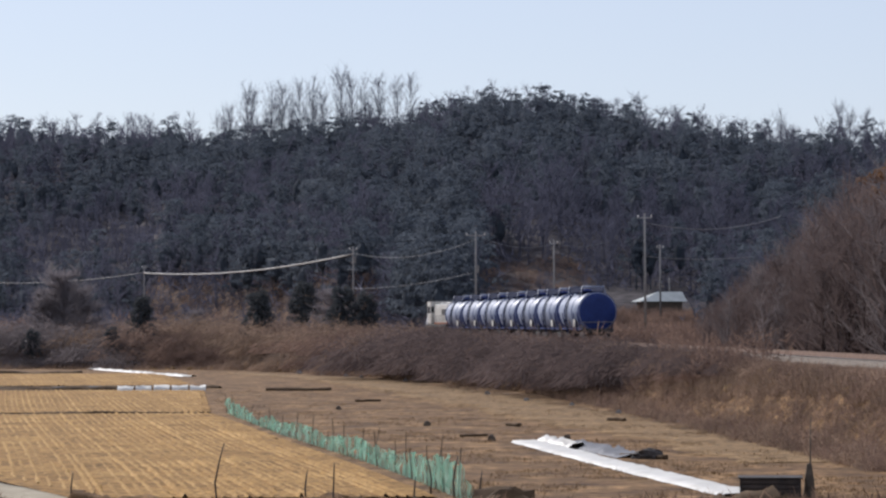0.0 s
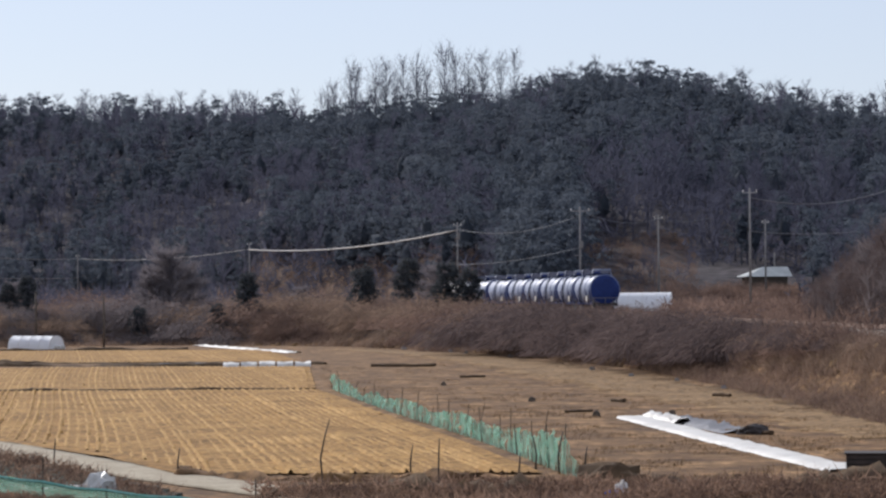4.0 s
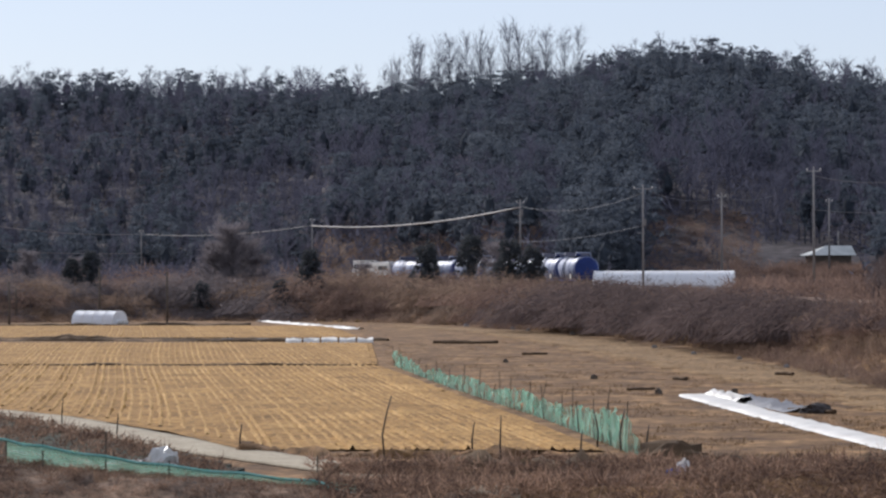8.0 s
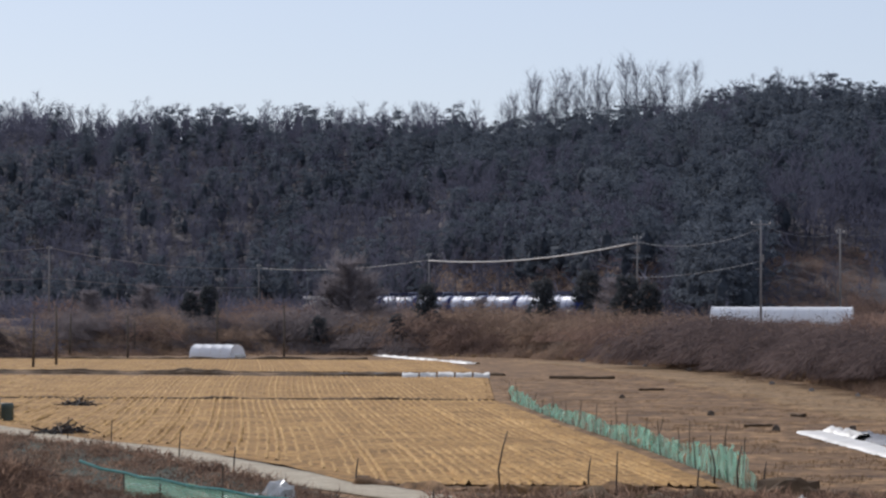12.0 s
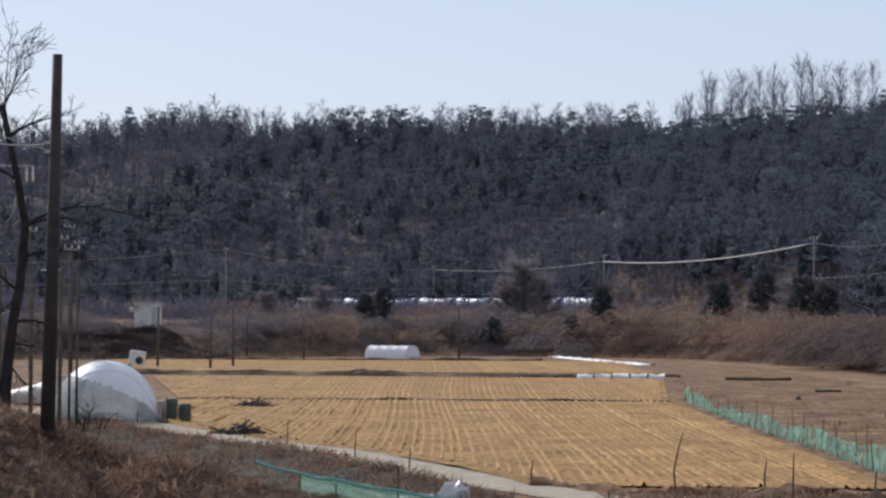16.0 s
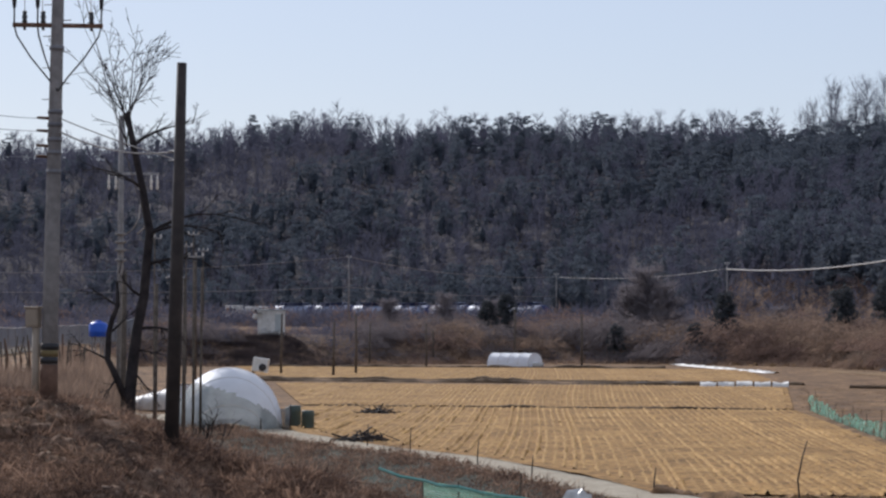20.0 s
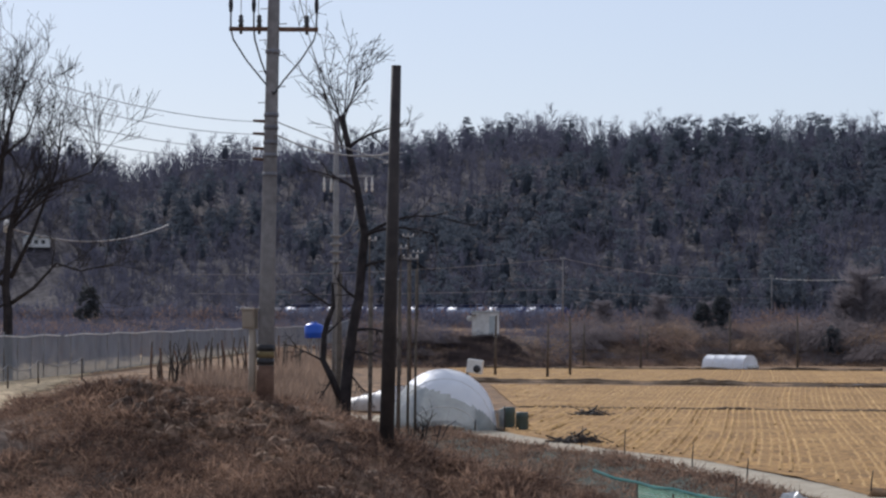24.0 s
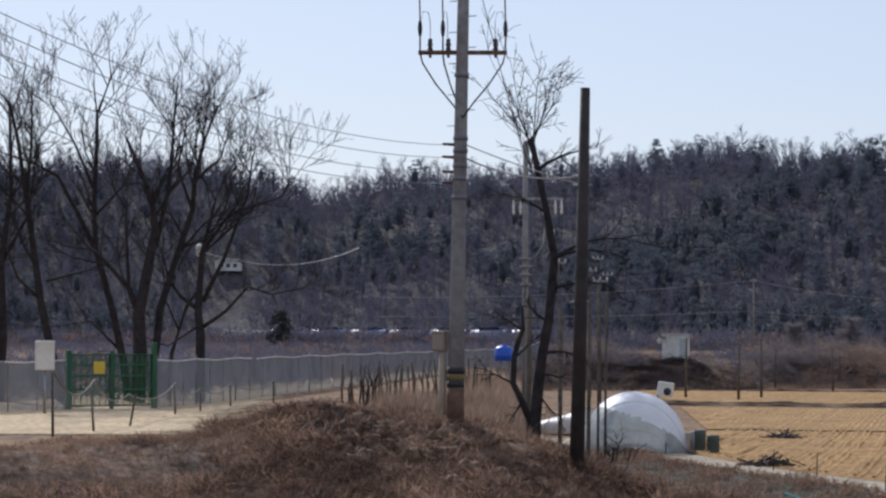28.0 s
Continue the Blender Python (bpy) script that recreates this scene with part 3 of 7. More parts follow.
# ---- train ----
def tank_wagon():
    w = thing("tank_wagon", Matrix(), "blue cylindrical tank wagon with roof walkway", "tank wagon", "wagons of the train")
    R, L = 1.58, 12.2
    # the barrel takes the glare-lightened copy of the end plates' blue
    body = part("tank", lathe(B(), [(-L / 2 + 0.02, R - 0.2), (-L / 2 + 0.03, R - 0.05), (-L / 2 + 0.1, R), (L / 2 - 0.1, R), (L / 2 - 0.03, R - 0.05), (L / 2 - 0.02, R - 0.2)], 40), M["glare_blue"], w, "blue tank barrel with sun glare lightened into its colour")
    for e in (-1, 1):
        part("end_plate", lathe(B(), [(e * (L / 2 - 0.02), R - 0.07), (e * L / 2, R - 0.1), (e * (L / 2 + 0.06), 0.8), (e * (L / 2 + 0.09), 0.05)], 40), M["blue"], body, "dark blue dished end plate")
    body.location = (0, 0, 2.46)
    for x in (-5.85, -2.2, 2.2, 5.85):
        wide = 0.16 if abs(x) > 5 else 0.07
        part("strap", lathe(B(), [(x - wide, R + 0.02), (x - wide, R + 0.035), (x + wide, R + 0.035), (x + wide, R + 0.02)], 40), M["blue"], body)
    part("frame_beam", box(box(B(), -6.2, 6.2, -0.35, 0.35, 0.72, 1.02), -6.25, -6.05, -1.3, 1.3, 0.75, 1.05), M["black"], w)
    part("end_beam", box(B(), 6.05, 6.25, -1.3, 1.3, 0.75, 1.05), M["black"], w)
    for x in (-4.4, 4.4):
        part("saddle", box(B(), x - 0.5, x + 0.5, -1.15, 1.15, 1.0, 1.62, 0.05), M["black"], w)
        bogie = part("bogie", box(B(), x - 0.25, x + 0.25, -0.95, 0.95, 0.4, 0.75, 0.03), M["black"], w)
        for y in (-1.08, 0.9):
            part("side_frame", box(B(), x - 1.3, x + 1.3, y, y + 0.18, 0.3, 0.72, 0.05), M["black"], bogie)
        for dx in (-0.88, 0.88):
            for y in (-0.73, 0.73):
                wh = part("wheel", lathe(B(), [(y - 0.07, 0.1), (y - 0.07, 0.4), (y - 0.05, 0.43), (y + 0.05, 0.43), (y + 0.07, 0.4), (y + 0.07, 0.1)], 20, "y"), M["rust"], bogie)
                wh.location = (x + dx, 0, 0.43)
    walkway = part("walkway", box(B(), -3.6, 3.6, -0.85, 0.85, 4.08, 4.15), M["navy"], w)
    for y in (-0.77, 0.73):
        part("side_board", box(B(), -3.6, 3.6, y * 1.12, y * 1.12 + 0.04, 4.09, 4.5, 0.01), M["navy"], walkway)
        part("handrail", tube(B(), [(-3.7, y * 1.16, 3.7), (-3.7, y * 1.16, 4.56), (3.7, y * 1.16, 4.56), (3.7, y * 1.16, 3.7)], 0.05, 6), M["navy"], walkway)
    for x in (-3.75, 3.75):
        part("loop_pipe", tube(B(), [(x, -1.3, 3.3), (x, -1.05, 3.8), (x, -0.9, 4.55), (x, 0.9, 4.55), (x, 1.05, 3.8), (x, 1.3, 3.3)], 0.07, 6), M["glare_blue"], w)
    part("dome_lid", lathe(B(), [(3.95, 0.45), (4.3, 0.45), (4.38, 0.3), (4.4, 0.05)], 20, "z"), M["blue"], w)
    for y in (-1, 1):
        lad = B()
        for x in (0.45, 1.35):
            tube(lad, [(x, y * 0.9, 4.1), (x, y * 1.42, 3.4), (x, y * 1.66, 2.5), (x, y * 1.55, 1.2), (x, y * 1.4, 0.6)], 0.045, 5)
        for z in np.arange(0.8, 3.6, 0.35):
            yy = float(np.interp(z, [0.6, 1.2, 2.5, 3.4, 4], [1.4, 1.55, 1.66, 1.42, 0.9])) * y
            tube(lad, [(0.45, yy, z), (1.35, yy, z)], 0.022, 5)
        part("ladder", lad, M["navy"], w)
        part("placard", box(B(), -3.6, -2.7, min(y * 1.5, y * 1.53), max(y * 1.5, y * 1.53), 1.25, 1.85), M["white"], w, "white placard")
        part("side_rail", box(B(), -5.9, 5.9, min(y * 1.2, y * 1.32), max(y * 1.2, y * 1.32), 1.0, 1.12), M["blue"], w)
        for x in (-5.3, -3.2, 3.2, 5.3):
            part("bracket", tube(B(), [(x, y * 1.26, 1.05), (x, y * 1.52, 1.9), (x, y * 1.6, 2.4)], 0.06, 5), M["blue"], w)
    for x in (-6.3, 6.3):
        part("coupler", box(B(), min(x, x * 1.06), max(x, x * 1.06), -0.13, 0.13, 0.75, 1.0, 0.03), M["black"], w)
        part("buffer_rail", tube(tube(B(), [(x * 0.985, -1.25, 1.0), (x * 0.985, -1.25, 1.6), (x * 0.985, 1.25, 1.6), (x * 0.985, 1.25, 1.0)], 0.03, 5), [(x * 0.985, 0, 1.0), (x * 0.985, 0, 1.6)], 0.03, 5), M["steel"], w)
    return w


def locomotive():
    w = thing("locomotive", Matrix(), "cream diesel locomotive with black underframe and dark windows", "locomotive")
    # +x is forward
    part("underframe", box(B(), -8.2, 8.4, -1.35, 1.35, 1.05, 1.4, 0.04), M["black"], w)
    part("rear_grille", box(B(), -7.44, -7.4, -0.6, 0.6, 2.5, 3.3, 0.01), M["black"], w)
    part("hood_grille", box(box(B(), -6.6, -3.2, -1.06, -0.99, 2.5, 3.15), -6.6, -3.2, 0.99, 1.06, 2.5, 3.15), M["black"], w)
    part("fuel_tank", box(B(), -2.2, 2.2, -1.2, 1.2, 0.35, 1.05, 0.12), M["black"], w)
    hood = part("long_hood", box(B(), -7.4, 3.4, -0.95, 0.95, 1.4, 3.75, 0.14), M["cream"], w)
    for i in range(9):
        for y in (-0.99, 0.94):
            part("hood_door", box(B(), -7.0 + i * 1.12, -6.05 + i * 1.12, y, y + 0.05, 1.5, 3.2, 0.02), M["cream"], hood)
    part("hood_stripe", box(box(B(), -7.3, 3.3, -1.0, -0.965, 1.42, 1.62), -7.3, 3.3, 0.965, 1.0, 1.42, 1.62), M["orange"], hood)
    for x in (-5.6, -4.0, -0.4):
        part("roof_fan", lathe(B(), [(3.7, 0.6), (3.88, 0.6), (3.9, 0.5), (3.92, 0.1)], 20, "z"), M["steel"], hood).location = (x, 0, 0)
    part("exhaust", box(B(), 1.0, 1.8, -0.35, 0.35, 3.7, 3.95, 0.05), M["black"], hood)
    cab = part("cab", box(B(), 3.4, 6.2, -1.42, 1.42, 1.4, 3.95, 0.12), M["cream"], w)
    part("cab_roof", box(B(), 3.25, 6.35, -1.46, 1.46, 3.92, 4.08, 0.07), M["white"], cab)
    for y in (-1, 1):
        for x in (3.75, 4.9):
            part("side_window", box(B(), x, x + 0.9, min(y * 1.40, y * 1.44), max(y * 1.40, y * 1.44), 2.7, 3.5, 0.01), M["glass"], cab)
        part("front_window", box(B(), 6.18, 6.23, min(y * 0.25, y * 1.15), max(y * 0.25, y * 1.15), 2.75, 3.5, 0.01), M["glass"], cab)
        part("rear_window", box(B(), 3.36, 3.41, min(y * 1.0, y * 1.35), max(y * 1.0, y * 1.35), 2.75, 3.5, 0.01), M["glass"], cab)
        hr = B()
        tube(hr, [(-8.1, y * 1.3, 1.4), (-8.1, y * 1.3, 2.4), (3.3, y * 1.3, 2.4)], 0.03, 5)
        for x in np.arange(-7, 3.3, 1.5):
            tube(hr, [(x, y * 1.3, 1.4), (x, y * 1.3, 2.4)], 0.025, 5)
        part("handrail", hr, M["steel"], w)
    nose = part("nose", box(B(), 6.2, 8.0, -0.95, 0.95, 1.4, 2.65, 0.14), M["cream"], w)
    part("headlight", lathe(B(), [(8.0, 0.16), (8.06, 0.16), (8.07, 0.12), (8.07, 0.02)], 12), M["glass"], nose).location = (0, 0, 2.2)
    part("pilot", box(B(), 8.2, 8.5, -1.3, 1.3, 0.35, 1.15, 0.04), M["black"], w)
    part("rear_pilot", box(B(), -8.4, -8.15, -1.3, 1.3, 0.4, 1.15, 0.04), M["black"], w)
    for x in (-5.2, 5.2):
        bogie = part("bogie", box(B(), x - 0.4, x + 0.4, -1.0, 1.0, 0.45, 0.95, 0.03), M["black"], w)
        for y in (-1.15, 0.95):
            part("side_frame", box(B(), x - 2.2, x + 2.2, y, y + 0.2, 0.35, 0.85, 0.06), M["black"], bogie)
        for dx in (-1.65, 0, 1.65):
            for y in (-0.73, 0.73):
                part("wheel", lathe(B(), [(y - 0.07, 0.1), (y - 0.07, 0.48), (y + 0.07, 0.5), (y + 0.07, 0.1)], 20, "y"), M["rust"], bogie).location = (x + dx, 0, 0.5)
    return w


LOCO = locomotive()
WAGONS = [tank_wagon()]
for _ in range(6):
    WAGONS.append(copy_thing(WAGONS[0], Matrix()))


def on_track(s):
    x, y, z, h = track(s)
    return pose(x, y, z, 0, 0, 90 - math.degrees(h))


def run(t):
    """How far the train's end has gone."""
    return 15.254 * t + 0.0385 * t * t


def motions():
    times = [i * 1.0 for i in range(29)]
    for i, w in enumerate(WAGONS):
        walk(w, [(t, on_track(run(t) + 6.6 + i * 13.45)) for t in times])
    walk(LOCO, [(t, on_track(run(t) + 7 * 13.45 + 8.9)) for t in times])

# ---- woods on the hill ----


def twig_tree(seed, height, spread, limbs, twigs, thin=0.03, low=0.1, upright=False, reach=1.0):
    """A bare tree as thin three-sided slivers: trunk, limbs and fine twigs."""
    rng = np.random.default_rng(seed)
    V, F = [], []

    def sliver(a, b, w):
        u = np.cross(b - a, rng.normal(0, 1, 3))
        u = u / (np.linalg.norm(u) + 1e-9) * w
        i = len(V)
        V.extend([a - u, a + u, b])
        F.append((i, i + 1, i + 2))

    base, top = np.zeros(3), np.array([rng.normal(0, 0.3), rng.normal(0, 0.3), height])
    for k in range(3):
        sliver(base, top, 0.009 * height + 0.03)
    for _ in range(limbs):
        k = rng.uniform(low, 0.95)
        a = base + (top - base) * k
        ang = rng.uniform(0, 2 * np.pi)
        out = spread * (1.1 - 0.6 * k) * rng.uniform(0.4, 1.1)
        b = a + np.array([np.cos(ang) * out, np.sin(ang) * out, (rng.uniform(0.25, 0.45) if upright else rng.uniform(0.08, 0.35)) * height * (1.1 - 0.7 * k)])
        sliver(a, b, 0.07)
        for _ in range(twigs):
            m = a + (b - a) * rng.uniform(0.2, 1.0)
            e = m + np.array([rng.normal(0, 0.5), rng.normal(0, 0.5), rng.uniform(0.1, 1.1) * reach ** 0.5]) * rng.uniform(0.7, 1.4) * reach
            sliver(m, e, thin)
    return np.array(V), np.array(F)


def lump(rng, centre, rx, rz, rings=4, sides=7, rough=0.18):
    """A small uneven ball, as the shaded heart of a crown or mound."""
    V, F = [], []
    for i in range(rings + 1):
        t = math.pi * i / rings
        for k in range(sides):
            p = 2 * math.pi * k / sides + 0.4 * i
            r = 1 + rng.normal(0, rough)
            V.append(np.array(centre) + r * np.array([math.sin(t) * math.cos(p) * rx, math.sin(t) * math.sin(p) * rx, math.cos(t) * rz]))
    for i in range(rings):
        for k in range(sides):
            a, b = i * sides + k, i * sides + (k + 1) % sides
            F.extend([(a, a + sides, b), (b, a + sides, b + sides)])
    return V, F


def pine_tree(seed, height, spread, clumps, needles, low=0.12, flat=0.26, leaf=0.2):
    """A pine: trunk, a shaded heart, and flat clumps of needle tufts."""
    rng = np.random.default_rng(seed)
    V, F = [], []
    for k in range(3):
        a = k * 2.1
        V.extend([(0.12 * np.cos(a), 0.12 * np.sin(a), 0), (0.12 * np.cos(a + 2), 0.12 * np.sin(a + 2), 0), (0, 0, height * 0.95)])
        F.append((3 * k, 3 * k + 1, 3 * k + 2))
    v, f = lump(rng, (0, 0, height * 0.5), spread * 0.3, height * 0.22, 3, 6)
    F.extend([tuple(len(V) + i for i in q) for q in f])
    V.extend(v)
    for _ in range(clumps):
        k = low + (1 - low) * rng.random() ** 0.85
        ang = rng.uniform(0, 2 * np.pi)
        r = spread * (1.12 - k) ** 0.5 * rng.uniform(0.35, 1.0) ** 0.7
        c = np.array([np.cos(ang) * r, np.sin(ang) * r, height * k])
        size = rng.uniform(0.7, 1.3)
        # a rounded spray of foliage: tufts that face outwards from its middle
        for _ in range(needles):
            g = rng.normal(0, 1, 3)
            g[2] = abs(g[2])
            g = g / np.linalg.norm(g)
            p = c + g * np.array([spread * 0.24, spread * 0.24, spread * flat * 0.5]) * size * rng.uniform(0.6, 1.1)
            u = np.cross(g + rng.normal(0, 0.3, 3), rng.normal(0, 1, 3))
            u = u / np.linalg.norm(u) * leaf * rng.uniform(0.6, 1.2)
            w = np.cross(u, g)
            i = len(V)
            V.extend([p - u, p + u, p + w * rng.uniform(0.9, 1.6)])
            F.append((i, i + 1, i + 2))
    return np.array(V, dtype=float), np.array(F)


def vine_mound(seed, n, height, width):
    """A sprawling bush of several rounded lobes, hung all over with dry vines."""
    rng = np.random.default_rng(seed)
    V, F = [], []
    for k in range(4):
        a, r = rng.uniform(0, 6.3), (0.0 if k == 0 else rng.uniform(0.25, 0.55) * width)
        w, h = width * rng.uniform(0.55, 0.8), height * (1.0 if k == 0 else rng.uniform(0.45, 0.9))
        c = np.array([math.cos(a) * r, math.sin(a) * r, 0])
        for _ in range(n // 4):
            g = rng.normal(0, 1, 3)
            g[2] = abs(g[2]) * 0.9
            g = g / np.linalg.norm(g)
            p = c + [0, 0, h * 0.15] + g * np.array([w * 0.44, w * 0.44, h * 0.74]) * rng.uniform(0.62, 1.06)
            fall = np.array([g[0], g[1], -1.1 + 1.3 * g[2]])
            e = p + fall * rng.uniform(0.2, 0.62) + rng.normal(0, 0.1, 3)
            e[2] = max(e[2], 0.02)
            u = np.cross(e - p, rng.normal(0, 1, 3))
            u = u / (np.linalg.norm(u) + 1e-9) * rng.uniform(0.008, 0.026)
            i = len(V)
            V.extend([p - u, p + u, e])
            F.append((i, i + 1, i + 2))
    return np.array(V, dtype=float), np.array(F)


def scatter(name, templates, places, material, label, category, kind="stuff"):
    """One joined mesh of many turned and scaled copies. Places: x, y, z, scale, turn, template."""
    V, F, b = [], [], 0
    for x, y, z, s, a, k in places:
        tv, tf = templates[int(k)]
        c, n = math.cos(a) * s, math.sin(a) * s
        v = np.empty_like(tv)
        v[:, 0] = tv[:, 0] * c - tv[:, 1] * n + x
        v[:, 1] = tv[:, 0] * n + tv[:, 1] * c + y
        v[:, 2] = tv[:, 2] * s + z
        V.append(v)
        F.append(tf + b)
        b += len(tv)
    return tagged(new(name, np_mesh(name, np.concatenate(V), np.concatenate(F), material, None, True)), label, category, kind=kind)


def brush_clump(seed, n, height, width, fine=1.0):
    """A mound of dry tangled stems."""
    rng = np.random.default_rng(seed)
    V, F = [], []
    for _ in range(n):
        g = rng.normal(0, 1, 3)
        g[2] = abs(g[2])
        g = g / np.linalg.norm(g) * rng.uniform(0.25, 1.0) ** 0.5
        p = g * np.array([width / 2, width / 2, height])
        e = p + (g * 0.35 + rng.normal(0, 0.3, 3) + [0, 0, 0.12]) * rng.uniform(0.5, 1.4) * fine
        e[2] = max(e[2], 0.05)
        u = np.cross(e - p, rng.normal(0, 1, 3))
        u = u / (np.linalg.norm(u) + 1e-9) * rng.uniform(0.025, 0.07) * fine
        i = len(V)
        V.extend([p - u, p + u, e])
        F.append((i, i + 1, i + 2))
    return np.array(V), np.array(F)


def tuft(seed, n, height, width, fine=1.0):
    """Upright dry blades."""
    rng = np.random.default_rng(seed)
    V, F = [], []
    for _ in range(n):
        a, r, b = rng.uniform(0, 6.28), rng.uniform(0, 0.5) * width, rng.uniform(0, 6.28)
        p = np.array([math.cos(a) * r, math.sin(a) * r, -0.05])
        h, lean = height * rng.uniform(0.4, 1.0), rng.uniform(0.1, 0.8) * height
        e = p + np.array([math.cos(b) * lean, math.sin(b) * lean, h])
        u = np.array([-math.sin(b), math.cos(b), 0]) * rng.uniform(0.012, 0.03) * fine
        i = len(V)
        V.extend([p - u, p + u, e])
        F.append((i, i + 1, i + 2))
    return np.array(V), np.array(F)


def woods():
    rng = np.random.default_rng(11)
    pines = [pine_tree(i, rng.uniform(8, 10.5), rng.uniform(2.8, 3.8), 36, 19, 0.25, 0.34, 0.24) for i in range(6)]
    bare = [twig_tree(40 + i, rng.uniform(8, 11), 2.9, 17, 13, 0.036, 0.25, True) for i in range(5)]
    P, Q, O = [], [], []
    low = [brush_clump(300 + i, 42, 1.9, 2.6, 1.3) for i in range(4)]
    for az in np.arange(-33, 13, 0.43):
        rd, foot = float(np.interp(az, *RIDGE_D)), float(hill_foot(az))
        for d in np.arange(foot - 4, rd + 22, 6.8):
            a, dd = az + rng.normal(0, 0.16), d + rng.normal(0, 2.2)
            x, y = dd * math.sin(radians(a)), dd * math.cos(radians(a))
            k = (dd - foot) / (rd - foot)
            pick = mini_noise(x, y, 42, 0.7) + 0.45 * (k - 0.35) + rng.normal(0, 0.3) - 0.5 * float(smooth(-10, -13, a)) * float(smooth(0.6, 0.95, k)) - 0.5 * float(smooth(-15, -19, a))
            if 2.9 < a < 5.4 and dd < 425 or -6.2 < a < -1.3 and dd < float(rail_d(a)) + 27 or -25.0 < a < -24.1 and 720 < dd < 817:
                continue
            clear = 0.75 < a < 2.9 and k < 0.26
            if clear and rng.random() < 0.8:
                continue
            dark = -1.0 < a < 0.6 and k < 0.45
            s = rng.uniform(0.75, 1.25) * (1.15 if dark else 1) * (0.45 if clear else 1)
            airy = k > 0.86 and (a < -5 or a > 4) and rng.random() < 0.7
            row = (x, y, gz(x, y) - 0.3, s * (0.9 if k > 0.9 else 1), rng.uniform(0, 6.3), rng.integers(0, 5))
            (P if (pick > -0.13 or dark) and not clear and not airy else Q).append(row)
            a, dd = az + rng.normal(0, 0.2), d + rng.normal(0, 2.5)
            x, y = dd * math.sin(radians(a)), dd * math.cos(radians(a))
            if k > 0.85:
                for _ in range(2):
                    px, py = x + rng.normal(0, 2), y + rng.normal(0, 2)
                    O.append((px, py, gz(px, py) - 0.3, rng.uniform(2.2, 3.4), rng.uniform(0, 6.3), rng.integers(0, 4)))
            if not clear or rng.random() < 0.5:
                O.append((x, y, gz(x, y) - 0.2, rng.uniform(1.4, 2.6) * (0.6 if clear else 1), rng.uniform(0, 6.3), rng.integers(0, 4)))
    # the blue of distance in these woods is tinted into their materials
    scatter("pine_woods", pines, P, M["pine"], "pine woods covering the hill, haze-blue in their colour", "woods")
    scatter("bare_woods", bare, Q, M["twig"], "bare winter woods on the hill, haze-blue in their colour", "woods")
    scatter("undergrowth", low, O, M["twig"], "leafless undergrowth between the hill trees, tinted haze-blue", "undergrowth")
    # the thicket beyond the rails, where they come closest
    T = [twig_tree(80 + i, rng.uniform(5.5, 8), 1.9, 26, 18, 0.014, 0.03) for i in range(5)]
    R = []
    for _ in range(620):
        a = rng.uniform(5.2, 12.5)
        d = float(rail_d(a)) + rng.uniform(9, 130)
        top = float(np.interp(a, [5.2, 5.8, 6.6, 7.4, 8.4, 12], [0.4, 0.65, 1.0, 1.25, 1.5, 1.7])) * (d / (float(rail_d(a)) + 60)) ** 0.7
        R.append((d * math.sin(radians(a)), d * math.cos(radians(a)), 2.5, top * rng.uniform(0.5, 1.1), rng.uniform(0, 6.3), rng.integers(0, 5)))
    scatter("grey_thicket", T, R[::4], M["greytwig"], "grey-brown leafless thicket beside the railway", "thicket")
    scatter("thicket", T, [r for i, r in enumerate(R) if i % 4], M["thicket"], "reddish-brown leafless thicket beside the railway", "thicket")


woods()


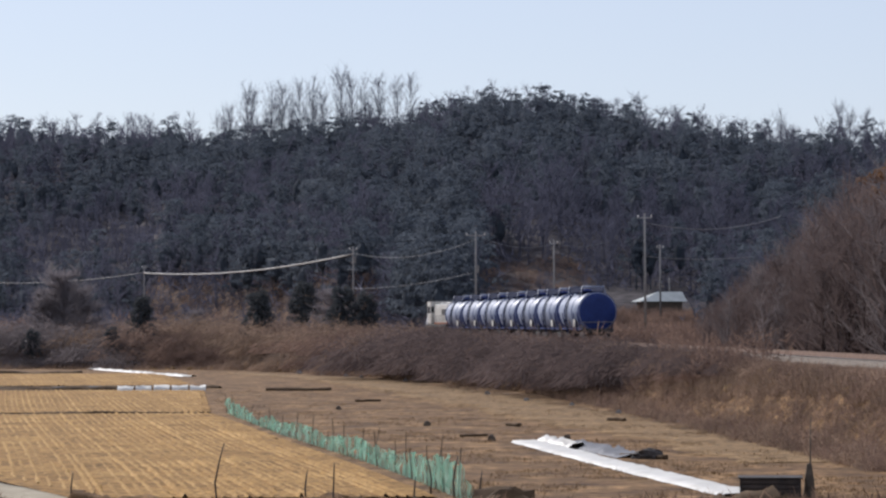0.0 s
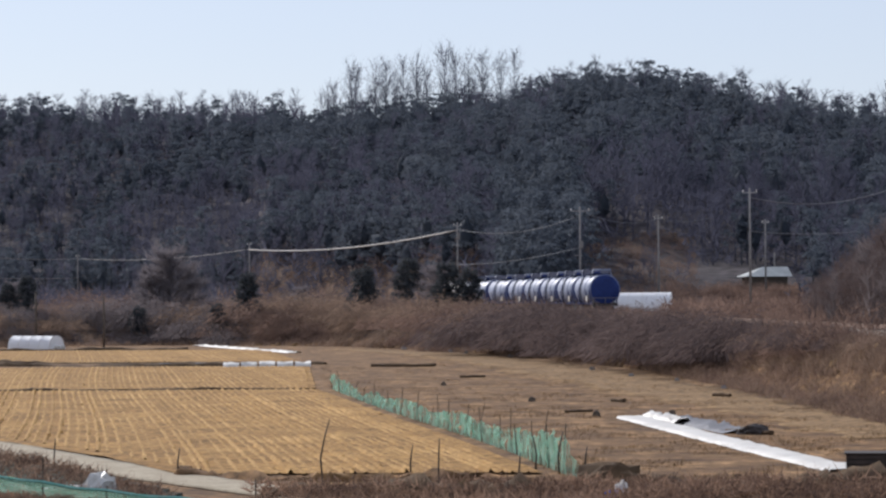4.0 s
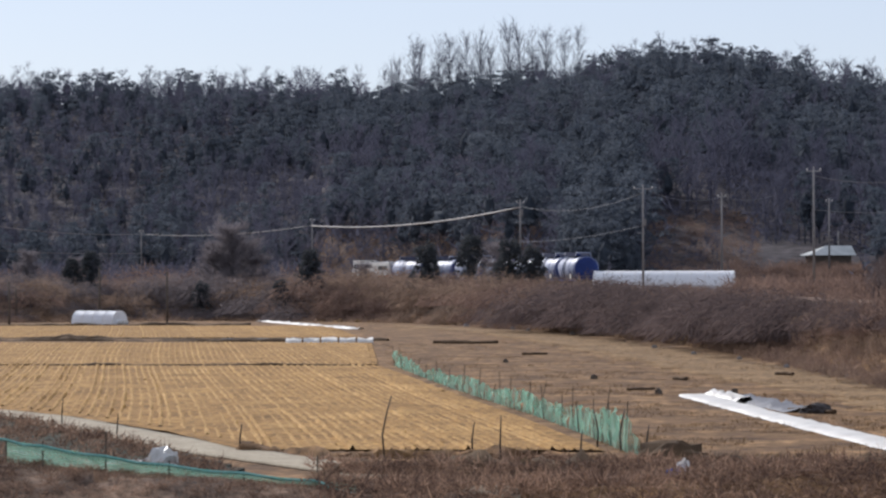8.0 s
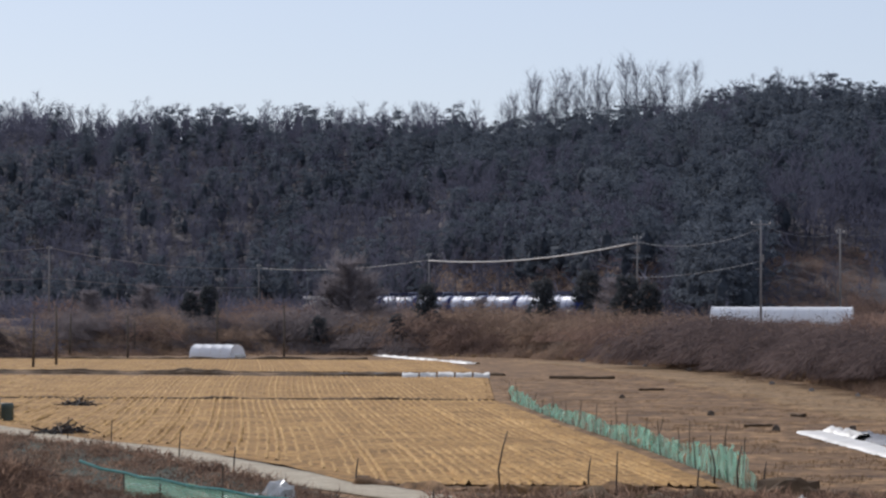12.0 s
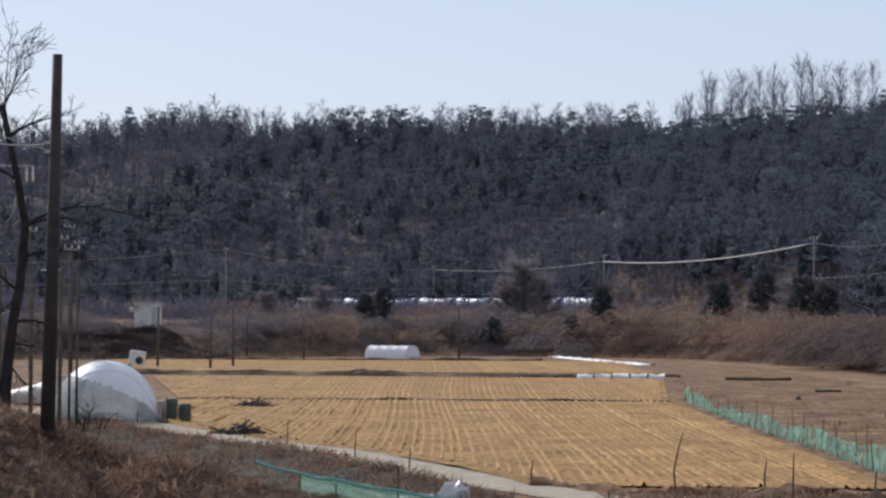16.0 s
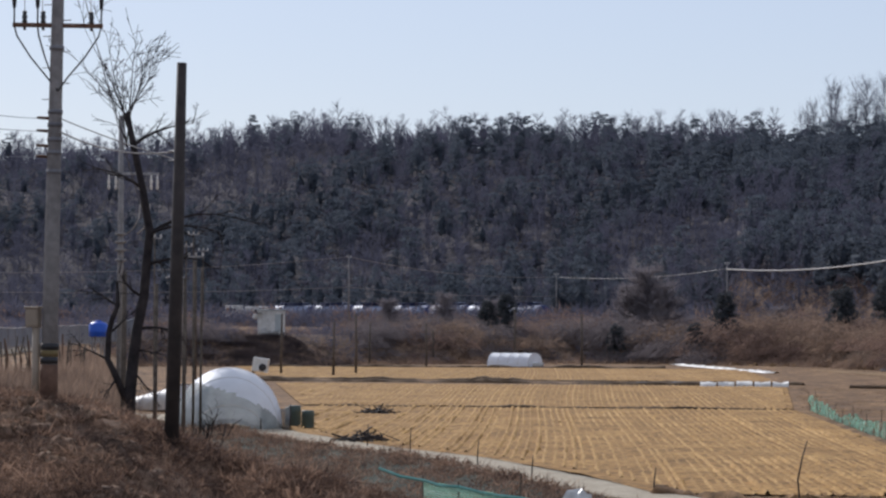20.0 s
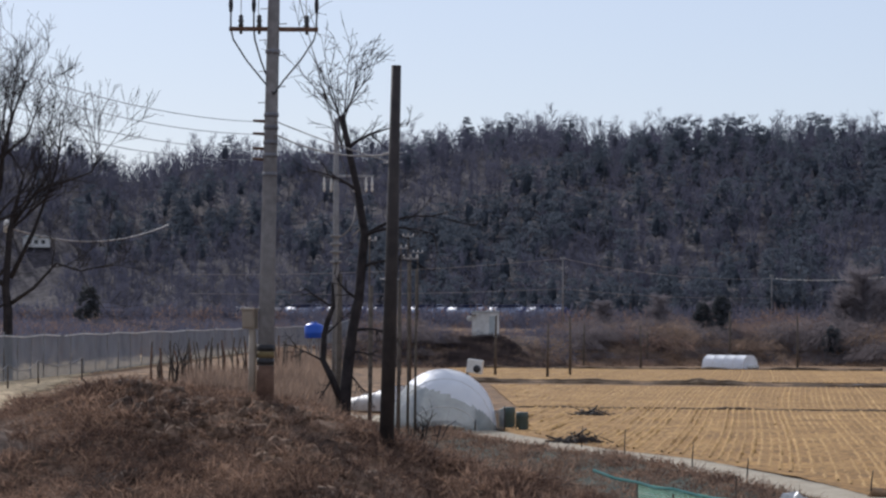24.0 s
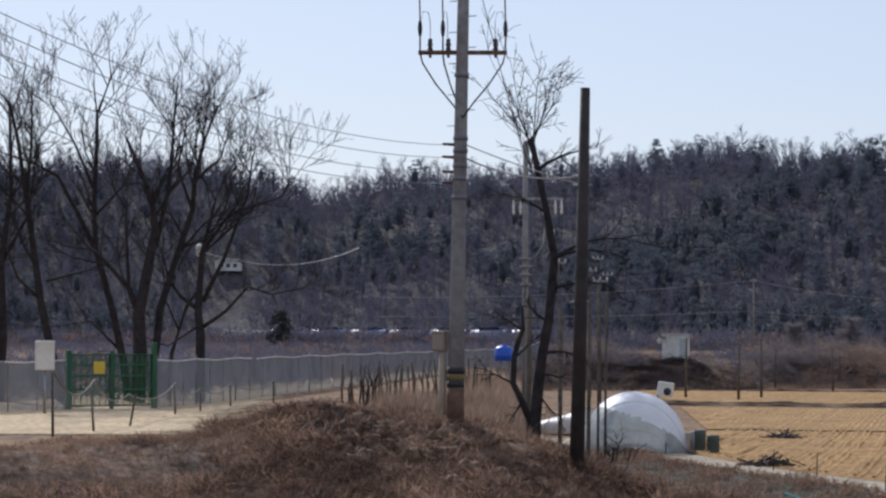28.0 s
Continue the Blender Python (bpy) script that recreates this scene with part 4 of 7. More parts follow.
# ---- brush on the railway bank ----
def brush():
    rng = np.random.default_rng(21)
    MD = [vine_mound(400 + i, 1350, rng.uniform(1.3, 2.0), rng.uniform(3.4, 5.4)) for i in range(6)]
    T = [brush_clump(60 + i, 95, rng.uniform(1.1, 1.9), rng.uniform(1.8, 2.8), 0.62) for i in range(6)]
    T2 = [brush_clump(70 + i, 62, rng.uniform(1.1, 1.9), rng.uniform(1.8, 2.8), 0.8) for i in range(6)]
    G = [tuft(90 + i, 16, 0.7, 0.8) for i in range(4)]
    TH = [float(np.percentile(v[:, 2], 93)) for v, f in T]
    P, Q, R, O, DM, PM, GM, TM, DB = [], [], [], [], [], [], [], [], []
    for az in np.arange(-17.5, 9.5, 0.35):
        base, rd = float(np.interp(az, BANK_AZ, BANK_D)), float(rail_d(az))
        d = base + rng.uniform(1.0, 3.0)
        while d < min(rd - 7, base + 42):
            a = az + rng.normal(0, 0.12)
            x, y = d * math.sin(radians(a)), d * math.cos(radians(a))
            z = gz(x, y) - 0.25
            s = rng.uniform(0.35, 1.05) * (1 + 0.6 * float(mini_noise(x, y, 8, 3.0))) * (1.2 if -13 < a < 1 else 0.9)
            room = (cover_top(a, d) - z) / 1.5 * (0.86 + 0.28 * float(mini_noise(x, y, 5.5, 3.0)))
            s = min(s * 1.15, room) if d < base + 7 else room * rng.uniform(0.5, 1.08)
            if s > 0.3 and not -16.8 < a < -13.6 and rng.random() < (0.85 if a < -1 else 0.4):
                (GM if a < -6.3 and rng.random() < 0.6 else DM if mini_noise(x, y, 11, 7.0) + rng.normal(0, 0.25) > 0.0 else PM).append((x, y, z, s, rng.uniform(0, 6.3), rng.integers(0, 6)))
            d += rng.uniform(2.0, 4.2) * (1 + 0.02 * (d - base))
    for _ in range(170):
        a = rng.uniform(-1.0, 7.2)
        d = float(np.interp(a, BANK_AZ, BANK_D)) + rng.uniform(4, 15)
        x, y = d * math.sin(radians(a)), d * math.cos(radians(a))
        z = gz(x, y) - 0.2
        TM.append((x, y, z, max(0.25, (cover_top(a, d) - z) / 1.5 * rng.uniform(0.6, 1.1)), rng.uniform(0, 6.3), rng.integers(0, 6)))
    # grass and low brush down the slope where the rails come close
    for _ in range(4200):
        a = rng.uniform(4.5, 12.0)
        base = float(np.interp(a, BANK_AZ, BANK_D))
        d = base + rng.uniform(-4, 13)
        x, y = d * math.sin(radians(a)), d * math.cos(radians(a))
        if rng.random() < 0.3 and d > base + 1:
            P.append((x, y, gz(x, y) - 0.1, min(rng.uniform(0.3, 0.7), max(0.1, (cover_top(a, d) - gz(x, y)) / 1.7)), rng.uniform(0, 6.3), rng.integers(0, 6)))
        else:
            R.append((x, y, gz(x, y), min(rng.uniform(0.5, 1.2), max(0.2, (cover_top(a, d) - gz(x, y)) / 0.7)), rng.uniform(0, 6.3), rng.integers(0, 4)))
    # dry grass and brush on the side of the railway embankment, where it comes close
    for _ in range(3200):
        y = 92 + 110 * rng.random() ** 1.3
        x = float(np.interp(y, SY[:300], SX[:300])) - rng.uniform(4.4, 9.5)
        z = gz(x, y)
        if rng.random() < 0.35:
            (Q if rng.random() < 0.5 else P).append((x, y, z - 0.1, min(rng.uniform(0.25, 0.6), max(0.15, (3.0 - z) / 1.6)), rng.uniform(0, 6.3), rng.integers(0, 6)))
        else:
            R.append((x, y, z, rng.uniform(0.4, 0.9), rng.uniform(0, 6.3), rng.integers(0, 4)))
    # the dark mound under the hut
    for _ in range(170):
        a, d = rng.normal(-15.6, 0.75), rng.uniform(288, 303)
        x, y = d * math.sin(radians(a)), d * math.cos(radians(a))
        DB.append((x, y, gz(x, y) - 0.1, rng.uniform(0.3, 0.62), rng.uniform(0, 6.3), rng.integers(0, 6)))
    for az in np.arange(-25, 12.5, 0.2):
        base, rd = float(np.interp(az, BANK_AZ, BANK_D)), float(rail_d(az))
        open_ = float(smooth(5.6, 7.5, az))          # where the rails lie open
        lim = min(rd - 4.5 - 3 * open_, base + 46)
        d = base + 0.3
        while d < lim:
            d += rng.uniform(0.9, 1.6) * (1 + 0.025 * max(0, d - base))
            a = az + rng.normal(0, 0.1)
            x, y = d * math.sin(radians(a)), d * math.cos(radians(a))
            hump = 0.8 + 0.5 * float(mini_noise(x, y, 6, 5.0)) + 0.4 * float(smooth(1, -2, a) * smooth(-7, -5, a)) - 0.3 * float(smooth(rd - 30, rd - 8, d)) - 0.42 * float(smooth(rd - 46, rd - 24, d) * smooth(-0.5, 0.8, a)) - 0.35 * float(smooth(-16.6, -16, a) * smooth(-14.2, -14.8, a))
            s = rng.uniform(0.6, 1.15) * hump * (0.5 + 0.5 * min(1, (d - base) / 6)) * (1 - 0.35 * open_)
            s = min(s, (cover_top(a, d) - gz(x, y)) / 1.7)
            if s < 0.2 or (open_ > 0.4 and rng.random() < 0.2) or (-13 < a < -1 and rng.random() < 0.5):
                continue
            dusk = a < -6 and rng.random() < 0.62
            (O if dusk else P if mini_noise(x, y, 9, 1.0) + rng.normal(0, 0.2) > -0.05 else Q).append((x, y, gz(x, y) - 0.1, s, rng.uniform(0, 6.3), rng.integers(0, 6)))
        for _ in range(13):
            d = base + rng.normal(0.5, 2.6)
            a = az + rng.uniform(-0.1, 0.1)
            x, y = d * math.sin(radians(a)), d * math.cos(radians(a))
            R.append((x, y, gz(x, y), rng.uniform(0.5, 1.2), rng.uniform(0, 6.3), rng.integers(0, 4)))
    # bushes along the far curve of the railway, and scrub on the raised ground before it
    for s in np.arange(235, 800, 1.0):
        x, y, z, h = track(s)
        for _ in range(2):
            k = rng.uniform(5, 20)
            bx, by = x - math.cos(h) * k, y + math.sin(h) * k
            if math.hypot(bx, by) > math.hypot(x, y):
                bx, by = x + math.cos(h) * k, y - math.sin(h) * k
            az_ = math.degrees(math.atan2(bx, by))
            kind_ = int(rng.integers(0, 6))
            sc = (cover_top(az_, math.hypot(bx, by)) - gz(bx, by) + 0.2) / TH[kind_] * rng.uniform(0.8, 1.1)
            (P if rng.random() < 0.25 else O).append((bx, by, gz(bx, by) - 0.2, sc, rng.uniform(0, 6.3), kind_))
    for _ in range(520):
        a = rng.uniform(-1.5, 5.5)
        d = float(rail_d(a)) + rng.uniform(5, 60)
        x, y = d * math.sin(radians(a)), d * math.cos(radians(a))
        P.append((x, y, gz(x, y) - 0.2, rng.uniform(0.4, 0.85), rng.uniform(0, 6.3), rng.integers(0, 6)))
    for a0, d0, n in ((5.6, 153, 14), (4.4, 166, 10), (3.0, 190, 8), (6.6, 146, 6), (1.2, 214, 8), (-0.6, 250, 8)):
        for _ in range(n):
            a, d = a0 + rng.normal(0, 0.35), d0 + rng.normal(0, 3)
            x, y = d * math.sin(radians(a)), d * math.cos(radians(a))
            P.append((x, y, gz(x, y) - 0.2, rng.uniform(0.9, 1.35), rng.uniform(0, 6.3), rng.integers(0, 6)))
    for _ in range(2600):
        a = rng.uniform(-33, -18.6)
        d = float(np.interp(rng.random(), [0, 1], [max(112, np.interp(a, [-26, -22, -19], [112, 165, 275])), rail_d(a) - 8]))
        x, y = d * math.sin(radians(a)), d * math.cos(radians(a))
        (O if rng.random() < 0.88 else P).append((x, y, gz(x, y) - 0.2, rng.uniform(0.5, 1.3), rng.uniform(0, 6.3), rng.integers(0, 6)))
    for _ in range(620):
        a = rng.uniform(2.4, 5.6)
        d = rng.uniform(float(rail_d(a)) + 25, 394)
        x, y = d * math.sin(radians(a)), d * math.cos(radians(a))
        P.append((x, y, gz(x, y) - 0.2, rng.uniform(0.7, 1.45), rng.uniform(0, 6.3), rng.integers(0, 6)))
    for _ in range(2300):
        a = rng.uniform(-6.5, -0.9)
        d = float(rail_d(a)) + rng.uniform(8, 50)
        x, y = d * math.sin(radians(a)), d * math.cos(radians(a))
        k = rng.random()
        (Q if k < 0.06 else O if k < 0.72 else P).append((x, y, gz(x, y) - 0.15, rng.uniform(0.4, 0.9) + 0.8 * (rng.random() < 0.12), rng.uniform(0, 6.3), rng.integers(0, 6)))
    for _ in range(900):
        a = rng.uniform(0.7, 3.0)
        d = rng.uniform(362, 452)
        x, y = d * math.sin(radians(a)), d * math.cos(radians(a))
        (P if rng.random() < 0.8 else Q).append((x, y, gz(x, y) - 0.2, rng.uniform(0.4, 0.9), rng.uniform(0, 6.3), rng.integers(0, 6)))
    for _ in range(46):
        a, d = rng.uniform(3.5, 5.4), rng.uniform(386, 395)
        x, y = d * math.sin(radians(a)), d * math.cos(radians(a))
        DM.append((x, y, gz(x, y) - 0.2, rng.uniform(1.05, 1.45), rng.uniform(0, 6.3), rng.integers(0, 6)))
    for _ in range(560):
        a = rng.uniform(7.0, 12.3)
        d = float(np.interp(a, BANK_AZ, BANK_D)) + rng.uniform(-2.5, 9)
        x, y = d * math.sin(radians(a)), d * math.cos(radians(a))
        (P if rng.random() < 0.6 else Q).append((x, y, gz(x, y) - 0.15, min(rng.uniform(0.35, 0.85), max(0.1, (cover_top(a, d) - gz(x, y)) / 1.7)), rng.uniform(0, 6.3), rng.integers(0, 6)))
    for _ in range(70):
        a, d = rng.uniform(-0.2, 2.8), rng.uniform(333, 344)
        x, y = d * math.sin(radians(a)), d * math.cos(radians(a))
        P.append((x, y, gz(x, y) - 0.2, rng.uniform(0.6, 0.95), rng.uniform(0, 6.3), rng.integers(0, 6)))
    scatter("vine_mounds", MD, DM, M["brush"], "rounded bushes hung with reddish-brown dry vines", "brush")
    scatter("dark_bushes", MD, TM, M["thicket"], "dark brown leafless bushes on the upper bank", "brush")
    scatter("grey_mounds", MD, GM, M["greytwig"], "rounded grey-brown leafless bushes on the bank", "brush")
    scatter("pale_vine_mounds", MD, PM, M["vine"], "rounded bushes hung with pale tan dry vines", "brush")
    scatter("dark_brambles", MD, DB, M["bramble"], "dark mound of leafless brambles below the hut", "brush")
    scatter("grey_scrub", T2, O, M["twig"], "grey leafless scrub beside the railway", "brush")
    scatter("dry_brush", T, P, M["brush"], "tangled reddish-brown dry brush on the railway bank", "brush")
    scatter("dry_vines", T, Q, M["vine"], "pale dry vines draped over the bank", "brush")
    scatter("bank_grass", G, R, M["vine"], "tufts of pale dry grass at the foot of the bank", "grass")
    # short dry grass on the open ground beside the field, and weeds on the near bank
    H = [tuft(120 + i, 12, 0.16, 0.7, 0.6) for i in range(4)]
    W = []
    for _ in range(24000):
        d = 66 + 150 * rng.random() ** 1.6
        a = rng.uniform(-12, 12)
        x, y = d * math.sin(radians(a)), d * math.cos(radians(a))
        if x < field_right(min(290, y)) + 0.5 or mini_noise(x, y, 4, 2.0) < -0.1 or d > np.interp(a, BANK_AZ, BANK_D):
            continue
        W.append((x, y, gz(x, y), rng.uniform(0.5, 1.5), rng.uniform(0, 6.3), rng.integers(0, 4)))
    scatter("short_grass", H, W, M["track"], "short dry winter grass beside the field", "grass")
    K = [tuft(130 + i, 12, 0.3, 0.5, 0.35) for i in range(3)] + [brush_clump(140 + i, 36, 0.3, 0.9, 0.36) for i in range(5)]
    N = []
    for _ in range(21000):
        a, k = rng.uniform(-33, -3.5), rng.random()
        cd = float(np.interp(a, [-40, -30, -22, -17, -6, 4], [60, 62, 66, 63, 58, 64]))
        d = cd - 12 + 15 * k
        x, y = d * math.sin(radians(a)), d * math.cos(radians(a))
        m = mini_noise(x, y, 3.5, 6.0)
        if -22.5 < a < -17.6 and d > cd - 5 and mini_noise(x, y, 2.6, 9.0) > 0.25 and rng.random() < 0.8:
            continue
        if m < -0.5 and rng.random() < 0.4:
            continue
        if rng.random() < 0.16:
            d = 57 + rng.random() * 14
            a = rng.uniform(-6, 12)
            x, y = d * math.sin(radians(a)), d * math.cos(radians(a))
            N.append((x, y, gz(x, y) + (0.25 if 67 < d < 70 else 0), rng.uniform(0.5, 1.2), rng.uniform(0, 6.3), rng.integers(0, 8)))
            continue
        edge = 0.5 if (a < -24 and d > cd - 3) or (a > -14 and d > cd - 2.5) else 1.0
        N.append((x, y, gz(x, y) - 0.02, rng.uniform(0.35, 0.95) * edge * (1 + 0.5 * m), rng.uniform(0, 6.3), rng.integers(0, 8)))
    pale = [tuft(170 + i, 9, 0.4, 0.25, 0.4) for i in range(3)]
    Z = []
    for _ in range(1700):
        a, k = rng.uniform(-31, -5), rng.random()
        cd = float(np.interp(a, [-40, -30, -22, -17, -6, 4], [60, 62, 66, 63, 58, 64]))
        d = cd - 10 + 11 * k
        x, y = d * math.sin(radians(a)), d * math.cos(radians(a))
        Z.append((x, y, gz(x, y), rng.uniform(0.4, 1.1), rng.uniform(0, 6.3), rng.integers(0, 3)))
    for _ in range(2400):
        y = rng.uniform(66, 128)
        x = field_left(max(70, y)) - 2.6 - 9 * rng.random() ** 1.5
        if math.degrees(math.atan2(x, y)) < -17.2:
            continue
        N.append((x, y, gz(x, y), rng.uniform(0.5, 1.1), rng.uniform(0, 6.3), rng.integers(0, 8)))
    for _ in range(1500):
        a, d = rng.uniform(-25, -17.5), rng.uniform(62, 82)
        x, y = d * math.sin(radians(a)), d * math.cos(radians(a))
        N.append((x, y, gz(x, y) - 0.02, rng.uniform(0.4, 0.9), rng.uniform(0, 6.3), rng.integers(0, 8)))
    # turned clods of dark soil along the crest of the near bank
    CL = [tuple(np.array(q) for q in lump(np.random.default_rng(500 + i), (0, 0, 0.2), 0.5, 0.4, 4, 7, 0.22)) for i in range(4)]
    C = []
    for _ in range(1500):
        a = rng.uniform(-23.0, -17.5)
        cd = float(np.interp(a, [-40, -30, -22, -17, -6, 4], [60, 62, 66, 63, 58, 64]))
        d = cd + 0.5 - 8 * rng.random() ** 1.3
        x, y = d * math.sin(radians(a)), d * math.cos(radians(a))
        if mini_noise(x, y, 2.6, 9.0) < -0.1:
            continue
        C.append((x, y, gz(x, y) - 0.05, 0.12 + 0.35 * rng.random() ** 2.5, rng.uniform(0, 6.3), rng.integers(0, 4)))
    # pale stony clods along the foot of the railway bank
    FC = []
    for _ in range(900):
        a = rng.uniform(-6, 9.4)
        d = float(np.interp(a, BANK_AZ, BANK_D)) + rng.normal(-0.3, 1.3)
        x, y = d * math.sin(radians(a)), d * math.cos(radians(a))
        FC.append((x, y, gz(x, y) - 0.05, 0.15 + 0.5 * rng.random() ** 3, rng.uniform(0, 6.3), rng.integers(0, 4)))
    scatter("foot_clods", CL, FC, M["track"], "pale clods of earth and stone along the bank's foot", "soil")
    scatter("soil_clods", CL, C, M["soil"], "dark clods of turned soil on the near bank", "soil")
    scatter("pale_weeds", pale, Z, M["vine"], "pale dry seed stalks on the near bank", "weeds")
    scatter("near_weeds", K, N, M["weed"], "tangle of dry brown weeds on the near bank", "weeds")
    # tall dry grass on the raised ground's edge, round the poles
    E = [tuft(150 + i, 18, 1.1, 0.7) for i in range(3)]
    U = []
    for _ in range(2600):
        a, d = rng.uniform(-21.5, -17.2), rng.uniform(68, 190)
        if a < -20 and d > 112:
            continue
        x, y = d * math.sin(radians(a)), d * math.cos(radians(a))
        if gz(x, y) < 0.4:
            continue
        U.append((x, y, gz(x, y), rng.uniform(0.4, 1.0), rng.uniform(0, 6.3), rng.integers(0, 3)))
    scatter("tall_grass", E, U, M["vine"], "tall tan dry grass at the edge of raised ground", "grass")


brush()

# ---- poles and wires ----


def far_pole(azimuth, d, top, arm=1.6, box_at=0.0, name="power_pole", thick=1.0, stuff="pole"):
    base = polar(azimuth, d)
    base.z = gz(base.x, base.y) - 0.2
    h = top - base.z
    p = thing(name, Matrix.Translation(base), "grey concrete power pole with a short crossarm", "power pole", "power line poles")
    part("shaft", tube(B(), [(0, 0, 0), (0, 0, h)], [0.16 * thick, 0.1 * thick], 10), M[stuff], p)
    a = part("crossarm", box(B(), -arm / 2, arm / 2, -0.05, 0.05, h - 0.55, h - 0.43, 0.01), M["steel"], p)
    a.rotation_euler = (0, 0, radians(-azimuth))
    for x in (-arm / 2 + 0.1, 0, arm / 2 - 0.1):
        part("insulator", lathe(B(), [(h - 0.43, 0.04), (h - 0.36, 0.09), (h - 0.3, 0.05), (h - 0.24, 0.09), (h - 0.18, 0.03)], 8, "z"), M["white"], a).location = (x, 0, 0)
    if box_at:
        part("cable_box", box(B(), -0.05, 0.4, -0.2, 0.2, h - box_at - 0.9, h - box_at, 0.05), M["pole"], p)
        part("lower_arm", box(B(), -0.7, 0.3, -0.05, 0.05, h - box_at - 1.8, h - box_at - 1.7), M["steel"], p).rotation_euler = (0, 0, radians(-azimuth))
    return polar(azimuth, d, top)


PA = far_pole(0.67, 345, 16.1, 2.4, 4.2)
PB = far_pole(2.27, 375, 15.9, 1.2)
PC = far_pole(4.13, 300, 16.5, 1.6)
PC2 = far_pole(4.44, 390, 15.6, 1.0)
PD = far_pole(-1.84, 395, 15.7, 1.2, 1.5)
PE = far_pole(-6.1, 490, 15.1, 0.9)
PF = far_pole(-9.58, 545, 14.0, 0.9)
PG = far_pole(-13.83, 480, 15.9, 0.9)


def wire(name, a, b, sag, r, material, label, n=18, category="overhead wire"):
    a, b = Vector(a), Vector(b)
    pts = [a.lerp(b, k / n) - Vector((0, 0, sag * 4 * (k / n) * (1 - k / n))) for k in range(n + 1)]
    return tagged(part(name, tube(B(), pts, r, 6), material), label, category, "overhead wires")


def dz(v, h):
    return Vector((v.x, v.y, v.z + h))


wire("overhead_cable", dz(PE, -1.4), dz(PD, -1.1), 1.2, 0.13, M["wire"], "thick pale overhead cable between two poles")
wire("overhead_wire", dz(PD, -1.0), dz(PA, -1.0), 1.3, 0.03, M["dim"], "thin pale overhead wire")
wire("overhead_wire", dz(PA, -0.4), dz(PB, -0.5), 1.0, 0.03, M["dim"], "thin pale overhead wire")
wire("overhead_wire", dz(PB, -0.4), polar(3.3, 380, 15.6), 0.5, 0.03, M["dim"], "thin pale overhead wire")
wire("overhead_wire", dz(PC, -1.0), polar(6.9, 330, 17.2), 1.1, 0.05, M["dim"], "thin pale overhead wire")
wire("overhead_wire", dz(PC, -4.6), polar(6.3, 320, 12.2), 0.3, 0.04, M["dim"], "thin pale overhead wire")
wire("overhead_wire", dz(PF, -0.9), dz(PE, -1.3), 0.9, 0.055, M["wire"], "pale overhead wire between two poles")
wire("overhead_wire", dz(PG, -0.4), dz(PF, -0.9), 1.2, 0.055, M["wire"], "pale overhead wire between two poles")
wire("overhead_wire", polar(-21.5, 470, 12.4), dz(PG, -0.4), 0.9, 0.05, M["wire"], "pale overhead wire between two poles")
wire("overhead_wire", polar(-21.5, 470, 9.2), polar(-13.83, 480, 10.3), 0.5, 0.045, M["wire"], "thin pale overhead wire")
wire("overhead_wire", polar(-13.83, 480, 10.3), polar(-9.58, 545, 9.4), 0.6, 0.045, M["wire"], "thin pale overhead wire")
wire("overhead_wire", polar(-13.83, 480, 9.6), polar(-9.58, 545, 8.6), 0.8, 0.03, M["dim"], "thin pale overhead wire")
wire("overhead_wire", dz(PD, -6.0), dz(PA, -5.0), 0.5, 0.03, M["dim"], "thin pale overhead wire")

# plain wooden poles standing in and behind the far field
for az_, d_, h_ in ((-15.21, 250, 5.5), (-14.14, 243, 4.8), (-13.68, 252, 5.5), (-12.24, 288, 4.6), (-10.43, 300, 6.1), (-9.06, 300, 5.6), (-13.4, 300, 4.6), (-12.1, 308, 3.2)):
    q = polar(az_, d_)
    q.z = gz(q.x, q.y) - 0.15
    ob = part("wooden_pole", tube(B(), [q, q + Vector((0.03, 0, h_ * 0.5)), q + Vector((random.uniform(-0.12, 0.12), 0, h_))], [0.13, 0.11, 0.08], 8), M["wood"])
    tagged(ob, "plain weathered wooden pole standing at the field edge", "wooden pole", "field poles")


